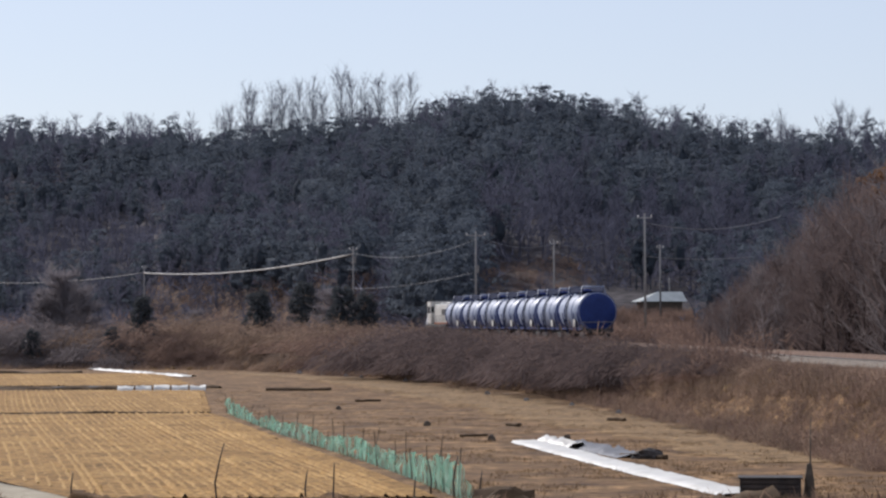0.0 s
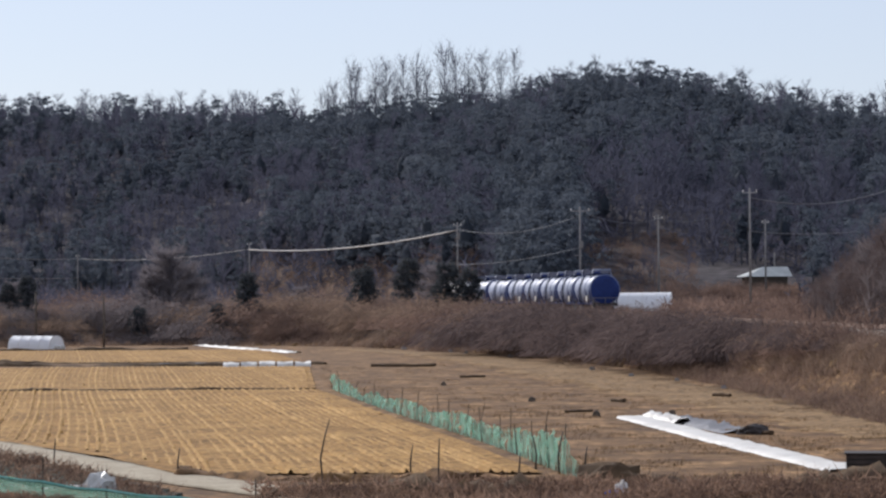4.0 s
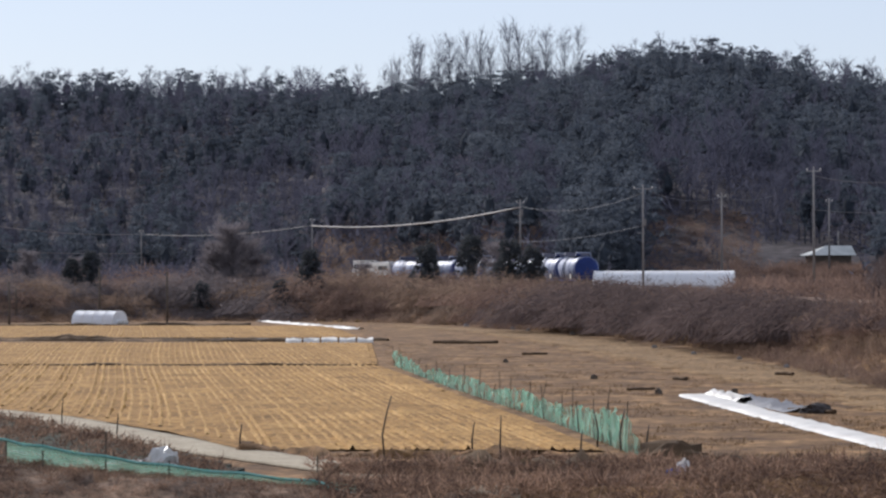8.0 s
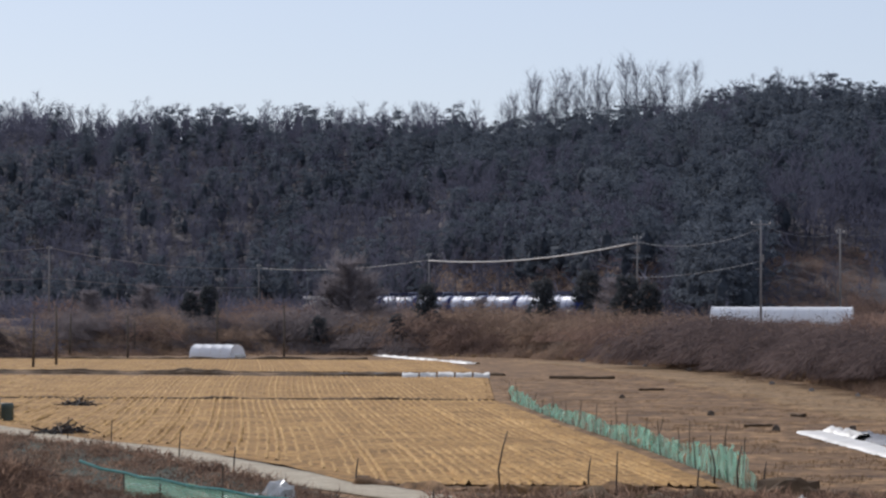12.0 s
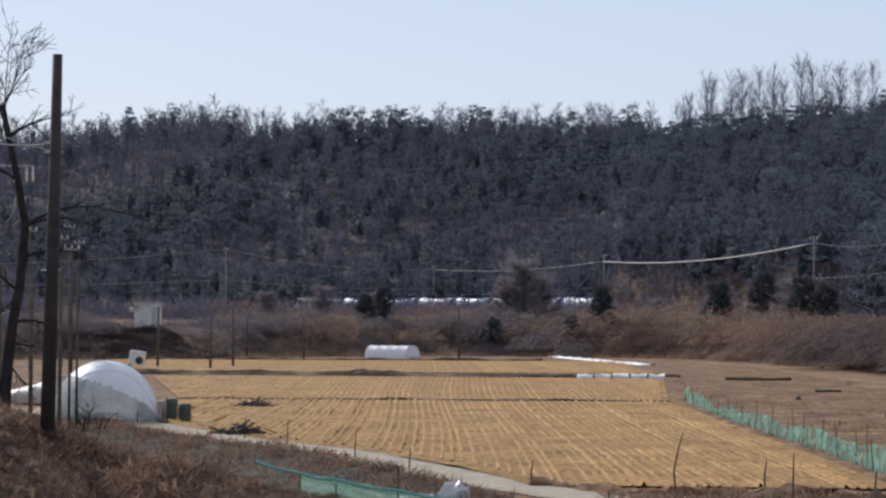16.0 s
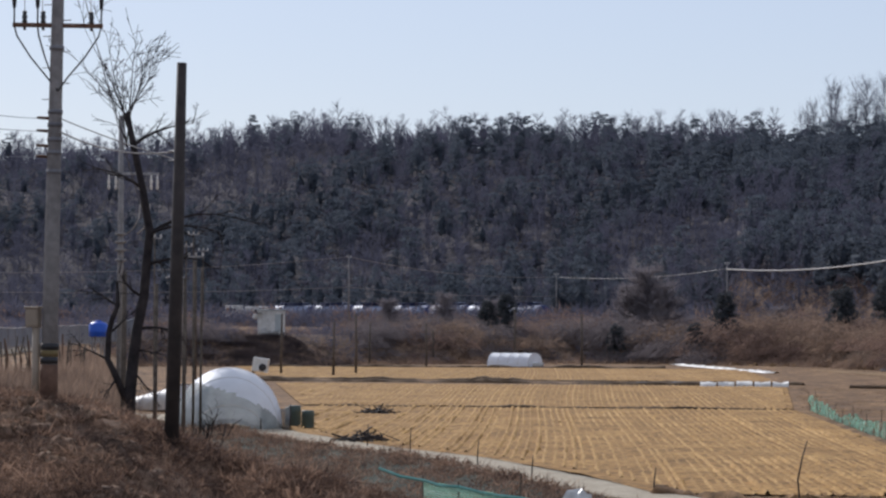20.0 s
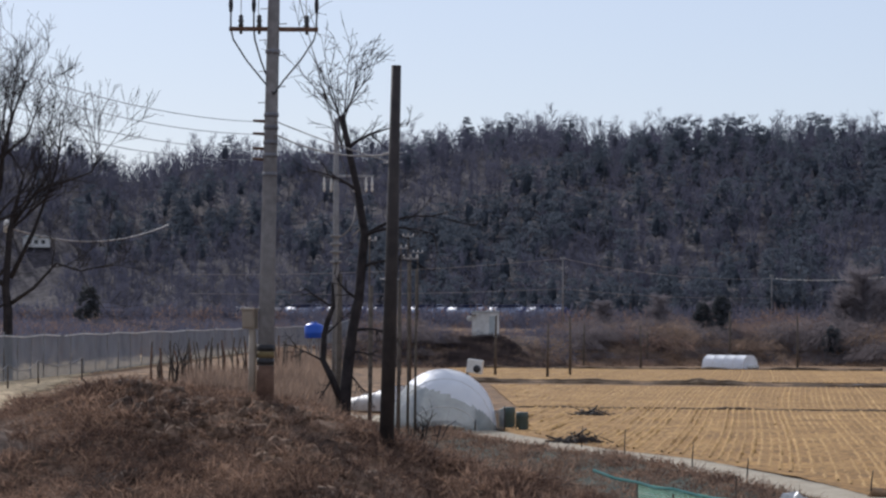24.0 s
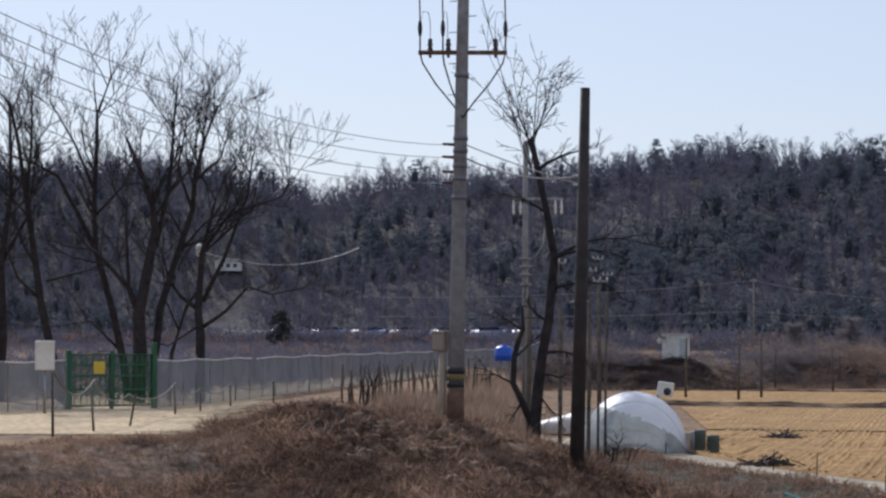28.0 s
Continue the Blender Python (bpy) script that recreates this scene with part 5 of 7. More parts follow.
def utility_pole():
    base = polar(-19.92, 66)
    base.z = 2.9
    top = Vector((0.22, 0.05, 12.6))
    p = thing("utility_pole", Matrix.Translation(base), "tall grey concrete utility pole with black and yellow band", "utility pole")

    def at(h):
        return top * (h / top.z)
    part("shaft", tube(B(), [(0, 0, -0.3), at(4), at(8.9), top], [0.2, 0.175, 0.145, 0.12], 18), M["pole"], p)
    part("dirt_skirt", tube(B(), [(0, 0, -0.3), at(0.55), at(1.0)], [0.215, 0.208, 0.202], 18), M["rust"], p, "brown rusty sleeve")
    for i in range(3):
        part("warning_band", tube(B(), [at(1.02 + i * 0.16), at(1.17 + i * 0.16)], [0.203, 0.202], 18), M["faded" if i % 2 else "black"], p)
    turn = Matrix.Rotation(radians(19.8), 3, "Z")
    a = part("crossarm", box(B(), -1.04, 1.06, -0.06, 0.06, -0.05, 0.05, 0.012), M["rust"], p)
    a.location, a.rotation_euler = at(8.93), (0, 0, radians(19.8))
    for x in (-0.76, -0.33, 0.79):
        part("insulator", lathe(B(), [(-0.12, 0.035), (0.05, 0.035), (0.07, 0.07), (0.13, 0.045), (0.19, 0.07), (0.25, 0.045), (0.3, 0.06), (0.34, 0.025)], 10, "z"), M["cable"], a).location = (x, 0, 0)
    for x in (-1.0, -0.46, 1.02):
        part("cutout_fuse", lathe(B(), [(0.38, 0.02), (0.42, 0.04), (0.58, 0.055), (0.72, 0.04), (0.78, 0.02)], 10, "z"), M["black"], a).location = (x, 0, 0)
        lead = [(x, 0, 0.78), (x - 0.02, 0, 1.6), (x * 0.9, 0.1, 2.6)]
        part("riser_cable", tube(B(), lead, 0.018, 6), M["cable"], a)
        drop = [(x, 0, 0.4), (x, 0, 0.0), (x * 0.94, 0, -0.25), (x * 0.62, 0, -0.75), (x * 0.25, 0, -1.2), (0.02, -0.16, -1.55)]
        part("drop_cable", tube(B(), drop, 0.022, 6), M["cable"], a)
        loop = [(x * 0.97, 0, 0.8), (x * 0.92, 0, 0.98), (x * 0.8, 0, 0.95), (x * 0.76, 0, 0.7), (x * 0.76, 0, 0.34)]
        part("jumper", tube(B(), loop, 0.01, 5), M["wire"], a)
    for h in (8.35, 6.85, 6.55, 6.2, 5.9, 5.45):
        part("clamp_band", tube(B(), [at(h), at(h + 0.1)], [0.175, 0.175], 14), M["dim"], p)
    for i, h in enumerate((6.75, 6.45, 6.1, 5.85)):
        k = part("rack_insulator", tube(B(), [(-0.12, -0.05, 0), (-0.42, -0.08, 0.02)], [0.04, 0.03], 8), M["rust"], p)
        k.location = at(h)
    for i in range(14):
        s = 1 if i % 2 else -1
        part("step_bolt", tube(B(), [(s * 0.14, 0, 0), (s * 0.34, 0, 0)], 0.012, 5), M["steel"], p).location = at(7.2 + i * 0.37)
    m = part("meter_box", box(B(), -0.51, -0.2, -0.2, 0.1, 1.86, 2.32, 0.03), M["tan"], p, "tan metal meter box")
    part("box_lid", box(B(), -0.54, -0.18, -0.23, 0.13, 2.3, 2.35, 0.02), M["tan"], m)
    part("box_door", box(B(), -0.48, -0.24, -0.222, -0.2, 1.9, 2.26, 0.01), M["tan"], m)
    part("conduit", tube(B(), [(-0.28, -0.1, -0.2), (-0.28, -0.1, 1.9)], 0.085, 10), M["tan"], p)
    return base, at


UB, UAT = utility_pole()

DP = polar(-17.44, 63)
DP.z = 2.1
dark = thing("wooden_pole", Matrix.Translation(DP), "old dark tarred wooden pole leaning slightly", "wooden pole")
DT = Vector((0.2, 0.03, 8.62))
part("shaft", tube(B(), [(0, 0, -0.3), DT * 0.5 + Vector((0.02, 0, 0)), DT], [0.17, 0.145, 0.11], 14), M["tarred"], dark)
for k_ in (0.77, 0.745, 0.44):
    part("wire_hook", tube(B(), [DT * k_ + Vector((-0.25, 0, 0)), DT * k_ + Vector((0.2, 0, 0.01))], 0.02, 6), M["steel"], dark)

for i, (h0, x1, t1) in enumerate(((6.75, -30.9, 0.130), (6.45, -30.9, 0.1225), (6.1, -30.9, 0.1145), (5.85, -30.9, 0.1065))):
    a_ = UB + UAT(h0) + Vector((-0.4, -0.05, 0))
    wire("service_wire", polar(x1, 40, 5 + 40 * t1), a_, 0.55, 0.008, M["dim"], "thin dark service wire running to the pole")
wire("service_wire", UB + UAT(6.5), DP + DT * 0.77, 0.25, 0.02, M["wire"], "pale service wire between the two poles")
wire("service_wire", UB + UAT(6.8), DP + DT * 0.745, 0.05, 0.014, M["wire"], "pale service wire between the two poles")
wire("guy_wire", UB + UAT(11.9), polar(-17.9, 100, 8.0), 0.3, 0.012, M["cable"], "thin dark stay wire from the pole top")

wp = polar(-25.15, 120)
stay = thing("wire_post", Matrix.Translation((wp.x, wp.y, gz(wp.x, wp.y))), "grey post with a white insulator behind the trees", "post")
part("shaft", tube(B(), [(0, 0, -0.2), (0, 0, 6.6)], [0.08, 0.06], 8), M["wood"], stay)
part("insulator", lathe(B(), [(6.1, 0.05), (6.15, 0.16), (6.55, 0.16), (6.65, 0.05)], 10, "z"), M["white"], stay)
wire("service_wire", wp + Vector((0, 0, gz(wp.x, wp.y) + 6.35)), polar(-21.9, 150, 10.0), 0.75, 0.035, M["wire"], "pale service wire sagging between posts")

# the grey pole further along the road and the group beyond it
q = polar(-18.48, 140)
far = thing("power_pole", Matrix.Translation((q.x, q.y, gz(q.x, q.y) - 0.2)), "pale concrete power pole with crossarm and hanging cables", "power pole", "power line poles")
fz = 5 + 0.0718 * 140 - gz(q.x, q.y) + 0.2
part("shaft", tube(B(), [(0, 0, 0), (0, 0, fz)], [0.19, 0.12], 12), M["pole"], far)
arm_ = part("crossarm", box(B(), -0.7, 1.9, -0.05, 0.05, -0.05, 0.06, 0.01), M["steel"], far)
arm_.location, arm_.rotation_euler = (0, 0, fz - 2.9), (0, 0, radians(18.4))
for x in (-0.6, -0.25, 0.9, 1.5, 1.8):
    part("hanging_insulator", lathe(B(), [(-0.75, 0.03), (-0.6, 0.08), (-0.5, 0.04), (-0.35, 0.08), (-0.2, 0.04), (0, 0.03)], 8, "z"), M["white"], arm_).location = (x, 0, -0.05)
for x in (0.3, 0.8):
    part("hanging_cable", tube(B(), [(x, 0, -3.0), (x + 0.35, 0, -2.7), (x + 0.6, 0, -2.2), (x + 0.65, 0, -1.5)], 0.035, 6), M["wire"], arm_)
for z in (-3.6, -4.0, -4.4, -4.9):
    part("cable_clamp", lathe(B(), [(-0.07, 0.12), (-0.05, 0.3), (0.05, 0.3), (0.07, 0.12)], 10, "z"), M["pole"], far).location = (0, 0, fz + z - 2.3)
for az_, d_, t_ in ((-17.15, 250, 0.0273), (-17.0, 285, 0.0313), (-16.8, 320, 0.0253), (-17.79, 230, 0.0303), (-16.95, 210, 0.024)):
    far_pole(az_, d_, 5 + t_ * d_, 1.2, thick=0.6, stuff="wood")
# plain posts beside the crooked tree
for az_, d_, t0, r_ in ((-17.78, 90, 0.012, 0.08), (-18.42, 92, 0.016, 0.1), (-17.2, 86, 0.014, 0.07), (-17.0, 108, 0.02, 0.06), (-16.85, 118, 0.018, 0.06)):
    q = polar(az_, d_)
    q.z = gz(q.x, q.y) - 0.2
    tagged(part("wooden_post", tube(B(), [q, Vector((q.x + 0.05, q.y, 5 + t0 * d_))], [r_, r_ * 0.8], 8), M["wood"]), "bare weathered wooden post", "wooden post", "posts by the tree")


# ---- trees near the road ----
def grown_tree(name, base, seed, height, r0, lean, label, forks=5, spread=0.5, levels=4, first=0.3):
    """Trunk and limbs as tapered bars that fork again and again, ending in fine twigs."""
    rng = np.random.default_rng(seed)
    t = thing(name, Matrix.Translation(base), label, "tree", "bare trees")
    trunk, limbs, twigs = B(), B(), B()

    def grow(bm, p, d, length, r, level):
        n = 4 if level < 3 else 3
        pts, rad = [p], [r]
        for k in range(n):
            d = (d + Vector(rng.normal(0, 0.17 if level else 0.06, 3)) + Vector((0, 0, 0.05))).normalized()
            pts.append(pts[-1] + d * length / n)
            rad.append(r * (1 - 0.13 * (k + 1)))
        tube(bm, pts, rad, 8 if level == 0 else (5 if level < 3 else 3), False)
        if level >= levels:
            return
        kids = forks if level == 0 else int(rng.integers(2, 5))
        for k in range(kids):
            f = rng.uniform(first if level == 0 else 0.3, 1.0)
            i = min(n - 1, int(f * n))
            q = pts[i].lerp(pts[i + 1], f * n - i)
            side = Vector(rng.normal(0, 1, 3))
            side = (side - d * side.dot(d)).normalized()
            nd = (d * rng.uniform(0.6, 1.0) + side * spread * rng.uniform(0.6, 1.3) + Vector((0, 0, 0.25 if level == 0 else 0.1))).normalized()
            grow(limbs if level < 2 else twigs, q, nd, length * rng.uniform(0.5, 0.78), max(0.014, rad[i] * rng.uniform(0.36, 0.6)), level + 1)
        grow(limbs if level < 2 else twigs, pts[-1], d, length * rng.uniform(0.55, 0.75), rad[-1] * 0.9, level + 1)

    grow(trunk, Vector((0, 0, -0.3)), Vector(lean).normalized(), height * 0.42, r0, 0)
    part("trunk", trunk, M["bark"], t)
    part("crown", limbs, M["bark"], t)
    tw = part("twig_mass", twigs, M["bark"], t)
    tw["kind"] = "stuff"
    return t


LEFT = "leafless dark-trunked tree behind the mesh fence"


def limb_tree(azimuth, d, seed, trunk, limbs, fine=1.0):
    """A bare tree: trunk and main limbs through their bends (steps to the side and up, root and tip radius), then forking twigs."""
    rng = np.random.default_rng(seed)
    q = polar(azimuth, d)
    t = thing("bare_tree", Matrix.Translation((q.x, q.y, gz(q.x, q.y) - 0.3)), LEFT, "tree", "bare trees")
    a = radians(azimuth)
    side, deep = Vector((math.cos(a), -math.sin(a), 0)), Vector((math.sin(a), math.cos(a), 0))
    small, twigs = B(), B()

    def twig(p, way, length, r, level):
        pts, n = [p], 3
        for k in range(n):
            way = (way + Vector(rng.normal(0, 0.14, 3)) + Vector((0, 0, 0.1))).normalized()
            pts.append(pts[-1] + way * length / n)
        tube(small if level == 0 else twigs, pts, [max(0.008, r * (1 - 0.22 * k)) for k in range(n + 1)], 4 if level == 0 else 3, False)
        if level < 3:
            for _ in range(int(rng.integers(3, 5)) if level < 2 else 2):
                k = rng.uniform(0.25, 1.0) * n
                i = min(n - 1, int(k))
                out = Vector(rng.normal(0, 1, 3))
                out = (out - way * out.dot(way)).normalized()
                twig(pts[i].lerp(pts[i + 1], k - i), (way + out * rng.uniform(0.5, 1.0) + Vector((0, 0, 0.2))).normalized(), length * rng.uniform(0.42, 0.68), r * 0.55, level + 1)

    stem = part("trunk", B(), M["bark"], t)
    for k, (line, r0, r1, n) in enumerate([trunk] + limbs):
        lean = rng.normal(0, 0.18)
        pts = [side * x + Vector((0, 0, z)) + deep * lean * (z - line[0][1]) * (0 if k == 0 else 1) for x, z in line]
        rad = [r0 + (r1 - r0) * i / (len(pts) - 1) for i in range(len(pts))]
        bm = tube(B(), pts, rad, 8)
        if k == 0:
            bm.normal_update()
            bm.to_mesh(stem.data)
            bm.free()
        else:
            part("limb", bm, M["bark"], t)
        for _ in range(n):
            f = rng.uniform(0.3, 1.0) ** 0.8 * (len(pts) - 1)
            i = min(len(pts) - 2, int(f))
            way = (pts[i + 1] - pts[i]).normalized()
            out = Vector(rng.normal(0, 1, 3))
            out = (out - way * out.dot(way)).normalized()
            twig(pts[i].lerp(pts[i + 1], f - i), (way * 0.7 + out * rng.uniform(0.5, 1.1) + Vector((0, 0, 0.15))).normalized(), rng.uniform(1.3, 3.0) * fine, max(0.022, rad[i] * 0.4), 0)
    part("crown", small, M["bark"], t)
    part("twig_mass", twigs, M["bark"], t)["kind"] = "stuff"


limb_tree(-27.85, 114, 3, ([(0, 0), (-0.55, 2.3), (-1.0, 4.4), (-1.3, 6.5), (-1.6, 8.6), (-1.95, 10.9), (-2.3, 12.4)], 0.22, 0.05, 9),
          [([(-1.6, 8.6), (-1.4, 10.9), (-1.4, 13.0)], 0.08, 0.03, 6), ([(-0.95, 4.4), (-1.9, 5.3), (-2.5, 6.8)], 0.08, 0.03, 4), ([(-0.8, 5.2), (0.7, 5.6), (1.6, 5.9)], 0.06, 0.02, 3)])
limb_tree(-26.55, 116, 8, ([(0, 0), (-0.25, 1.9), (-0.7, 4.0), (-1.4, 6.5), (-1.5, 8.1), (-1.4, 10.9), (-1.4, 12.1), (-0.8, 13.8)], 0.19, 0.05, 10),
          [([(-1.4, 6.5), (-2.2, 8.1), (-3.0, 9.6), (-4.2, 10.2), (-5.2, 10.5)], 0.11, 0.03, 8), ([(-1.5, 9.0), (-2.3, 10.9), (-3.3, 12.6)], 0.07, 0.025, 6), ([(-1.4, 8.0), (-0.3, 9.2), (0.4, 11.0)], 0.06, 0.02, 5), ([(-0.3, 2.3), (-1.6, 3.6), (-2.9, 3.4)], 0.06, 0.02, 3)])
limb_tree(-26.4, 113, 5, ([(0, 0), (0.12, 2.3), (0.05, 3.9), (0.35, 5.4), (0.7, 7.2), (0.6, 8.2), (0.2, 9.4), (-0.5, 11.0)], 0.34, 0.05, 8),
          [([(0.05, 3.9), (-0.35, 4.9), (-1.3, 6.0), (-2.2, 6.8)], 0.15, 0.04, 6), ([(0.7, 6.6), (1.2, 8.8), (1.35, 10.2), (1.45, 12.0), (1.6, 13.4)], 0.12, 0.03, 9), ([(1.2, 8.8), (2.1, 9.7), (2.4, 11.5)], 0.06, 0.02, 5), ([(-0.35, 4.9), (-0.5, 7.6), (-0.4, 9.0)], 0.08, 0.02, 5)])
limb_tree(-26.05, 114, 12, ([(0, 0), (0, 2.1), (0.25, 4.2), (0.9, 6.3), (1.5, 8.1), (1.6, 9.5), (1.95, 10.9), (2.5, 12.4)], 0.2, 0.05, 10),
          [([(1.5, 8.1), (0.9, 9.8), (1.3, 12.0)], 0.07, 0.02, 6), ([(1.6, 9.3), (2.6, 10.2), (3.2, 12.0)], 0.06, 0.02, 6), ([(0.9, 6.3), (2.0, 7.6), (3.0, 8.2)], 0.06, 0.02, 5)])
limb_tree(-25.75, 117, 21, ([(0, 0), (0.1, 2.3), (0.7, 4.2), (1.15, 4.9), (1.5, 6.4)], 0.11, 0.03, 6), [([(0.4, 3.2), (-0.2, 4.6), (-0.3, 6.5)], 0.05, 0.02, 4)])
limb_tree(-25.12, 114, 33, ([(0, 0), (0, 3.1), (-0.1, 4.0), (0.05, 6.3), (0.3, 7.4), (0.6, 8.6)], 0.23, 0.05, 8),
          [([(0, 4.0), (-0.8, 4.6), (-1.3, 5.3), (-1.6, 6.6)], 0.1, 0.03, 6), ([(0.1, 4.4), (1.0, 6.3), (1.9, 8.8), (2.1, 10.4)], 0.1, 0.03, 8), ([(0, 3.3), (1.0, 4.0), (1.9, 5.0), (2.9, 4.7), (4.2, 5.0)], 0.09, 0.02, 7), ([(0.2, 6.6), (1.1, 7.9), (3.3, 8.7), (3.7, 9.6)], 0.07, 0.02, 8), ([(-0.1, 3.4), (-1.3, 2.6), (-2.0, 2.8)], 0.05, 0.02, 3)])
limb_tree(-29.2, 117, 37, ([(0, 0), (0.2, 3), (0.1, 6), (0.5, 9), (0.4, 12.5)], 0.24, 0.05, 10), [([(0.1, 6), (1.2, 8), (1.6, 11)], 0.1, 0.03, 8), ([(0.1, 5), (-1.2, 7.5), (-1.8, 11)], 0.1, 0.03, 8)])


def crooked_tree():
    q = polar(-18.3, 70)
    t = thing("bare_tree", Matrix.Translation((q.x, q.y, 2.2)), "crooked bare tree with dark trunk beside the pole", "tree", "bare trees")
    rng = np.random.default_rng(3)
    # trunk through its bends, as offsets to the right and upwards
    line = [(0.0, 0.0), (0.04, 1.0), (0.1, 1.7), (0.2, 2.5), (0.36, 3.3), (0.42, 4.1), (0.5, 4.9), (0.4, 5.5), (0.32, 6.0), (0.08, 7.1), (-0.08, 7.9)]
    R = Vector((math.cos(radians(18.3)), math.sin(radians(18.3)), 0))
    pts = [R * a + Vector((0, 0, b)) for a, b in line]
    part("trunk", tube(B(), pts, [0.16, 0.15, 0.145, 0.13, 0.12, 0.115, 0.105, 0.10, 0.09, 0.08, 0.07], 10), M["bark"], t)
    limbs, twigs = B(), B()
    F = Vector((-math.sin(radians(18.3)), math.cos(radians(18.3)), 0))

    def shoot(bm, p, ang, length, r, bend=0.0, level=0):
        d = R * math.sin(ang) + Vector((0, 0, math.cos(ang))) + F * rng.normal(0, 0.35)
        pp = [p]
        for k in range(5):
            ang += bend / 5 + rng.normal(0, 0.06)
            d = (R * math.sin(ang) + Vector((0, 0, math.cos(ang))) + F * d.dot(F)).normalized()
            pp.append(pp[-1] + d * length / 5)
        tube(bm, pp, [max(0.006, r * (1 - 0.17 * k)) for k in range(6)], 5, False)
        if level < 2:
            for _ in range(6 if level == 0 else 4):
                k = int(rng.integers(1, 6))
                shoot(twigs, pp[k], ang + rng.normal(0, 0.5), length * rng.uniform(0.25, 0.5), max(0.008, r * 0.4), rng.normal(0, 0.3), level + 1)
        return pp

    for a in (-0.75, -0.5, -0.33, -0.2, -0.08, 0.05, 0.15, 0.27, 0.4, 0.6):
        shoot(limbs, pts[-1] - Vector((0, 0, rng.uniform(0, 0.9))), a, rng.uniform(1.5, 2.5), 0.022, -0.3 * a)
    for p, a, ln, bend in ((pts[6], 1.2, 1.9, 0.5), (pts[6], 0.9, 2.2, 0.9), (pts[5], 1.1, 1.4, 0.5), (pts[8], -0.8, 1.4, -0.4), (pts[9], 0.9, 1.6, 0.4), (pts[3], 1.3, 1.0, 0.6), (pts[4], -1.2, 0.9, 0.4)):
        shoot(limbs, p, a, ln, 0.05, bend)
    # the second stem, broken and bent low
    low = [R * a + Vector((0, 0, b)) for a, b in ((-0.05, 0.7), (-0.3, 1.3), (-0.52, 1.75), (-0.5, 2.4), (-0.42, 2.75), (-0.28, 3.1), (-0.3, 3.7))]
    tube(limbs, low, [0.09, 0.085, 0.08, 0.075, 0.07, 0.06, 0.03], 8)
    for a, b in (((-0.3, 3.1), -1.0), ((-0.5, 2.4), 0.9), ((-0.52, 1.75), -1.2), ((0.12, 2.0), 1.6), ((0.08, 1.5), 2.3), ((-0.3, 1.3), -2.6)):
        shoot(limbs, R * a[0] + Vector((0, 0, a[1])), b, 0.9, 0.035)
    part("crown", limbs, M["bark"], t)
    part("twig_mass", twigs, M["bark"], t)["kind"] = "stuff"


crooked_tree()


def tree_meshes(name, templates, material):
    return [np_mesh(name, v, f, material) for v, f in templates]


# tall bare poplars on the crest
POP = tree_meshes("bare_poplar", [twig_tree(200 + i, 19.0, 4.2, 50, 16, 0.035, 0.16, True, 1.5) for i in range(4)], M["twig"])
for i, (az_, s_) in enumerate(((-4.62, 0.62), (-4.48, 0.75), (-4.35, 0.8), (-4.0, 0.98), (-3.9, 0.9), (-3.53, 1.0), (-3.31, 1.02), (-3.1, 0.8), (-2.92, 1.0), (-2.63, 1.05), (-2.45, 0.85), (-2.08, 1.05), (-1.86, 1.0), (-1.56, 0.98), (-1.28, 0.95), (-0.92, 0.85), (-0.66, 0.85), (6.9, 0.7), (8.1, 0.8), (8.3, 0.7), (8.6, 0.7))):
    d_ = float(np.interp(az_, *RIDGE_D)) - 3
    q = polar(az_, d_)
    tagged(share("bare_tree", POP[i % 4], pose(q.x, q.y, gz(q.x, q.y) - 0.5, 0, 0, i * 67) @ Matrix.Diagonal((s_, s_, s_, 1))), "tall leafless poplar on the crest of the hill", "tree", "poplars on the crest")

OAK = tree_meshes("withered_oak", [pine_tree(245 + i, 9.0, 2.6, 70, 40, 0.2, 0.34, 0.15) for i in range(2)], M["rustleaf"])
for i, (az_, d_, s_) in enumerate(((8.95, 205, 1.45), (9.5, 200, 1.5), (9.15, 190, 0.95), (10.3, 196, 1.4), (5.9, 232, 0.32))):
    q = polar(az_, d_)
    tagged(share("withered_tree", OAK[i % 2], pose(q.x, q.y, gz(q.x, q.y) - 0.2, 0, 0, i * 71) @ Matrix.Diagonal((s_, s_, s_, 1))), "tree with withered rust-brown leaves beside the railway", "tree", "withered trees")

# dark evergreens and the round grey tree before the railway
EVER = tree_meshes("evergreen", [pine_tree(230 + i, 4.4, 1.75, 90, 34, 0.03, 0.5, 0.13) for i in range(3)], M["ever"])
for i, (az_, d_, s_) in enumerate(((-3.78, 308, 1.15), (-2.85, 322, 1.35), (-2.05, 300, 1.2), (-1.6, 298, 1.1), (-6.15, 316, 1.05), (-6.75, 312, 0.75), (-8.35, 316, 0.8), (-10.6, 322, 0.95), (-23.5, 420, 1.3), (6.9, 215, 0.35), (-11.0, 323, 0.8))):
    q = polar(az_, d_)
    tagged(share("evergreen_shrub", EVER[i % 3], pose(q.x, q.y, gz(q.x, q.y) - 0.2, 0, 0, i * 83) @ Matrix.Diagonal((s_, s_, s_ * 1.12, 1))), "dark green evergreen shrub on the railway bank", "shrub", "evergreen shrubs")
GREY = tree_meshes("grey_tree", [twig_tree(260 + i, 6.6, 3.2, 90, 40, 0.026, 0.05) for i in range(2)], M["paletwig"])
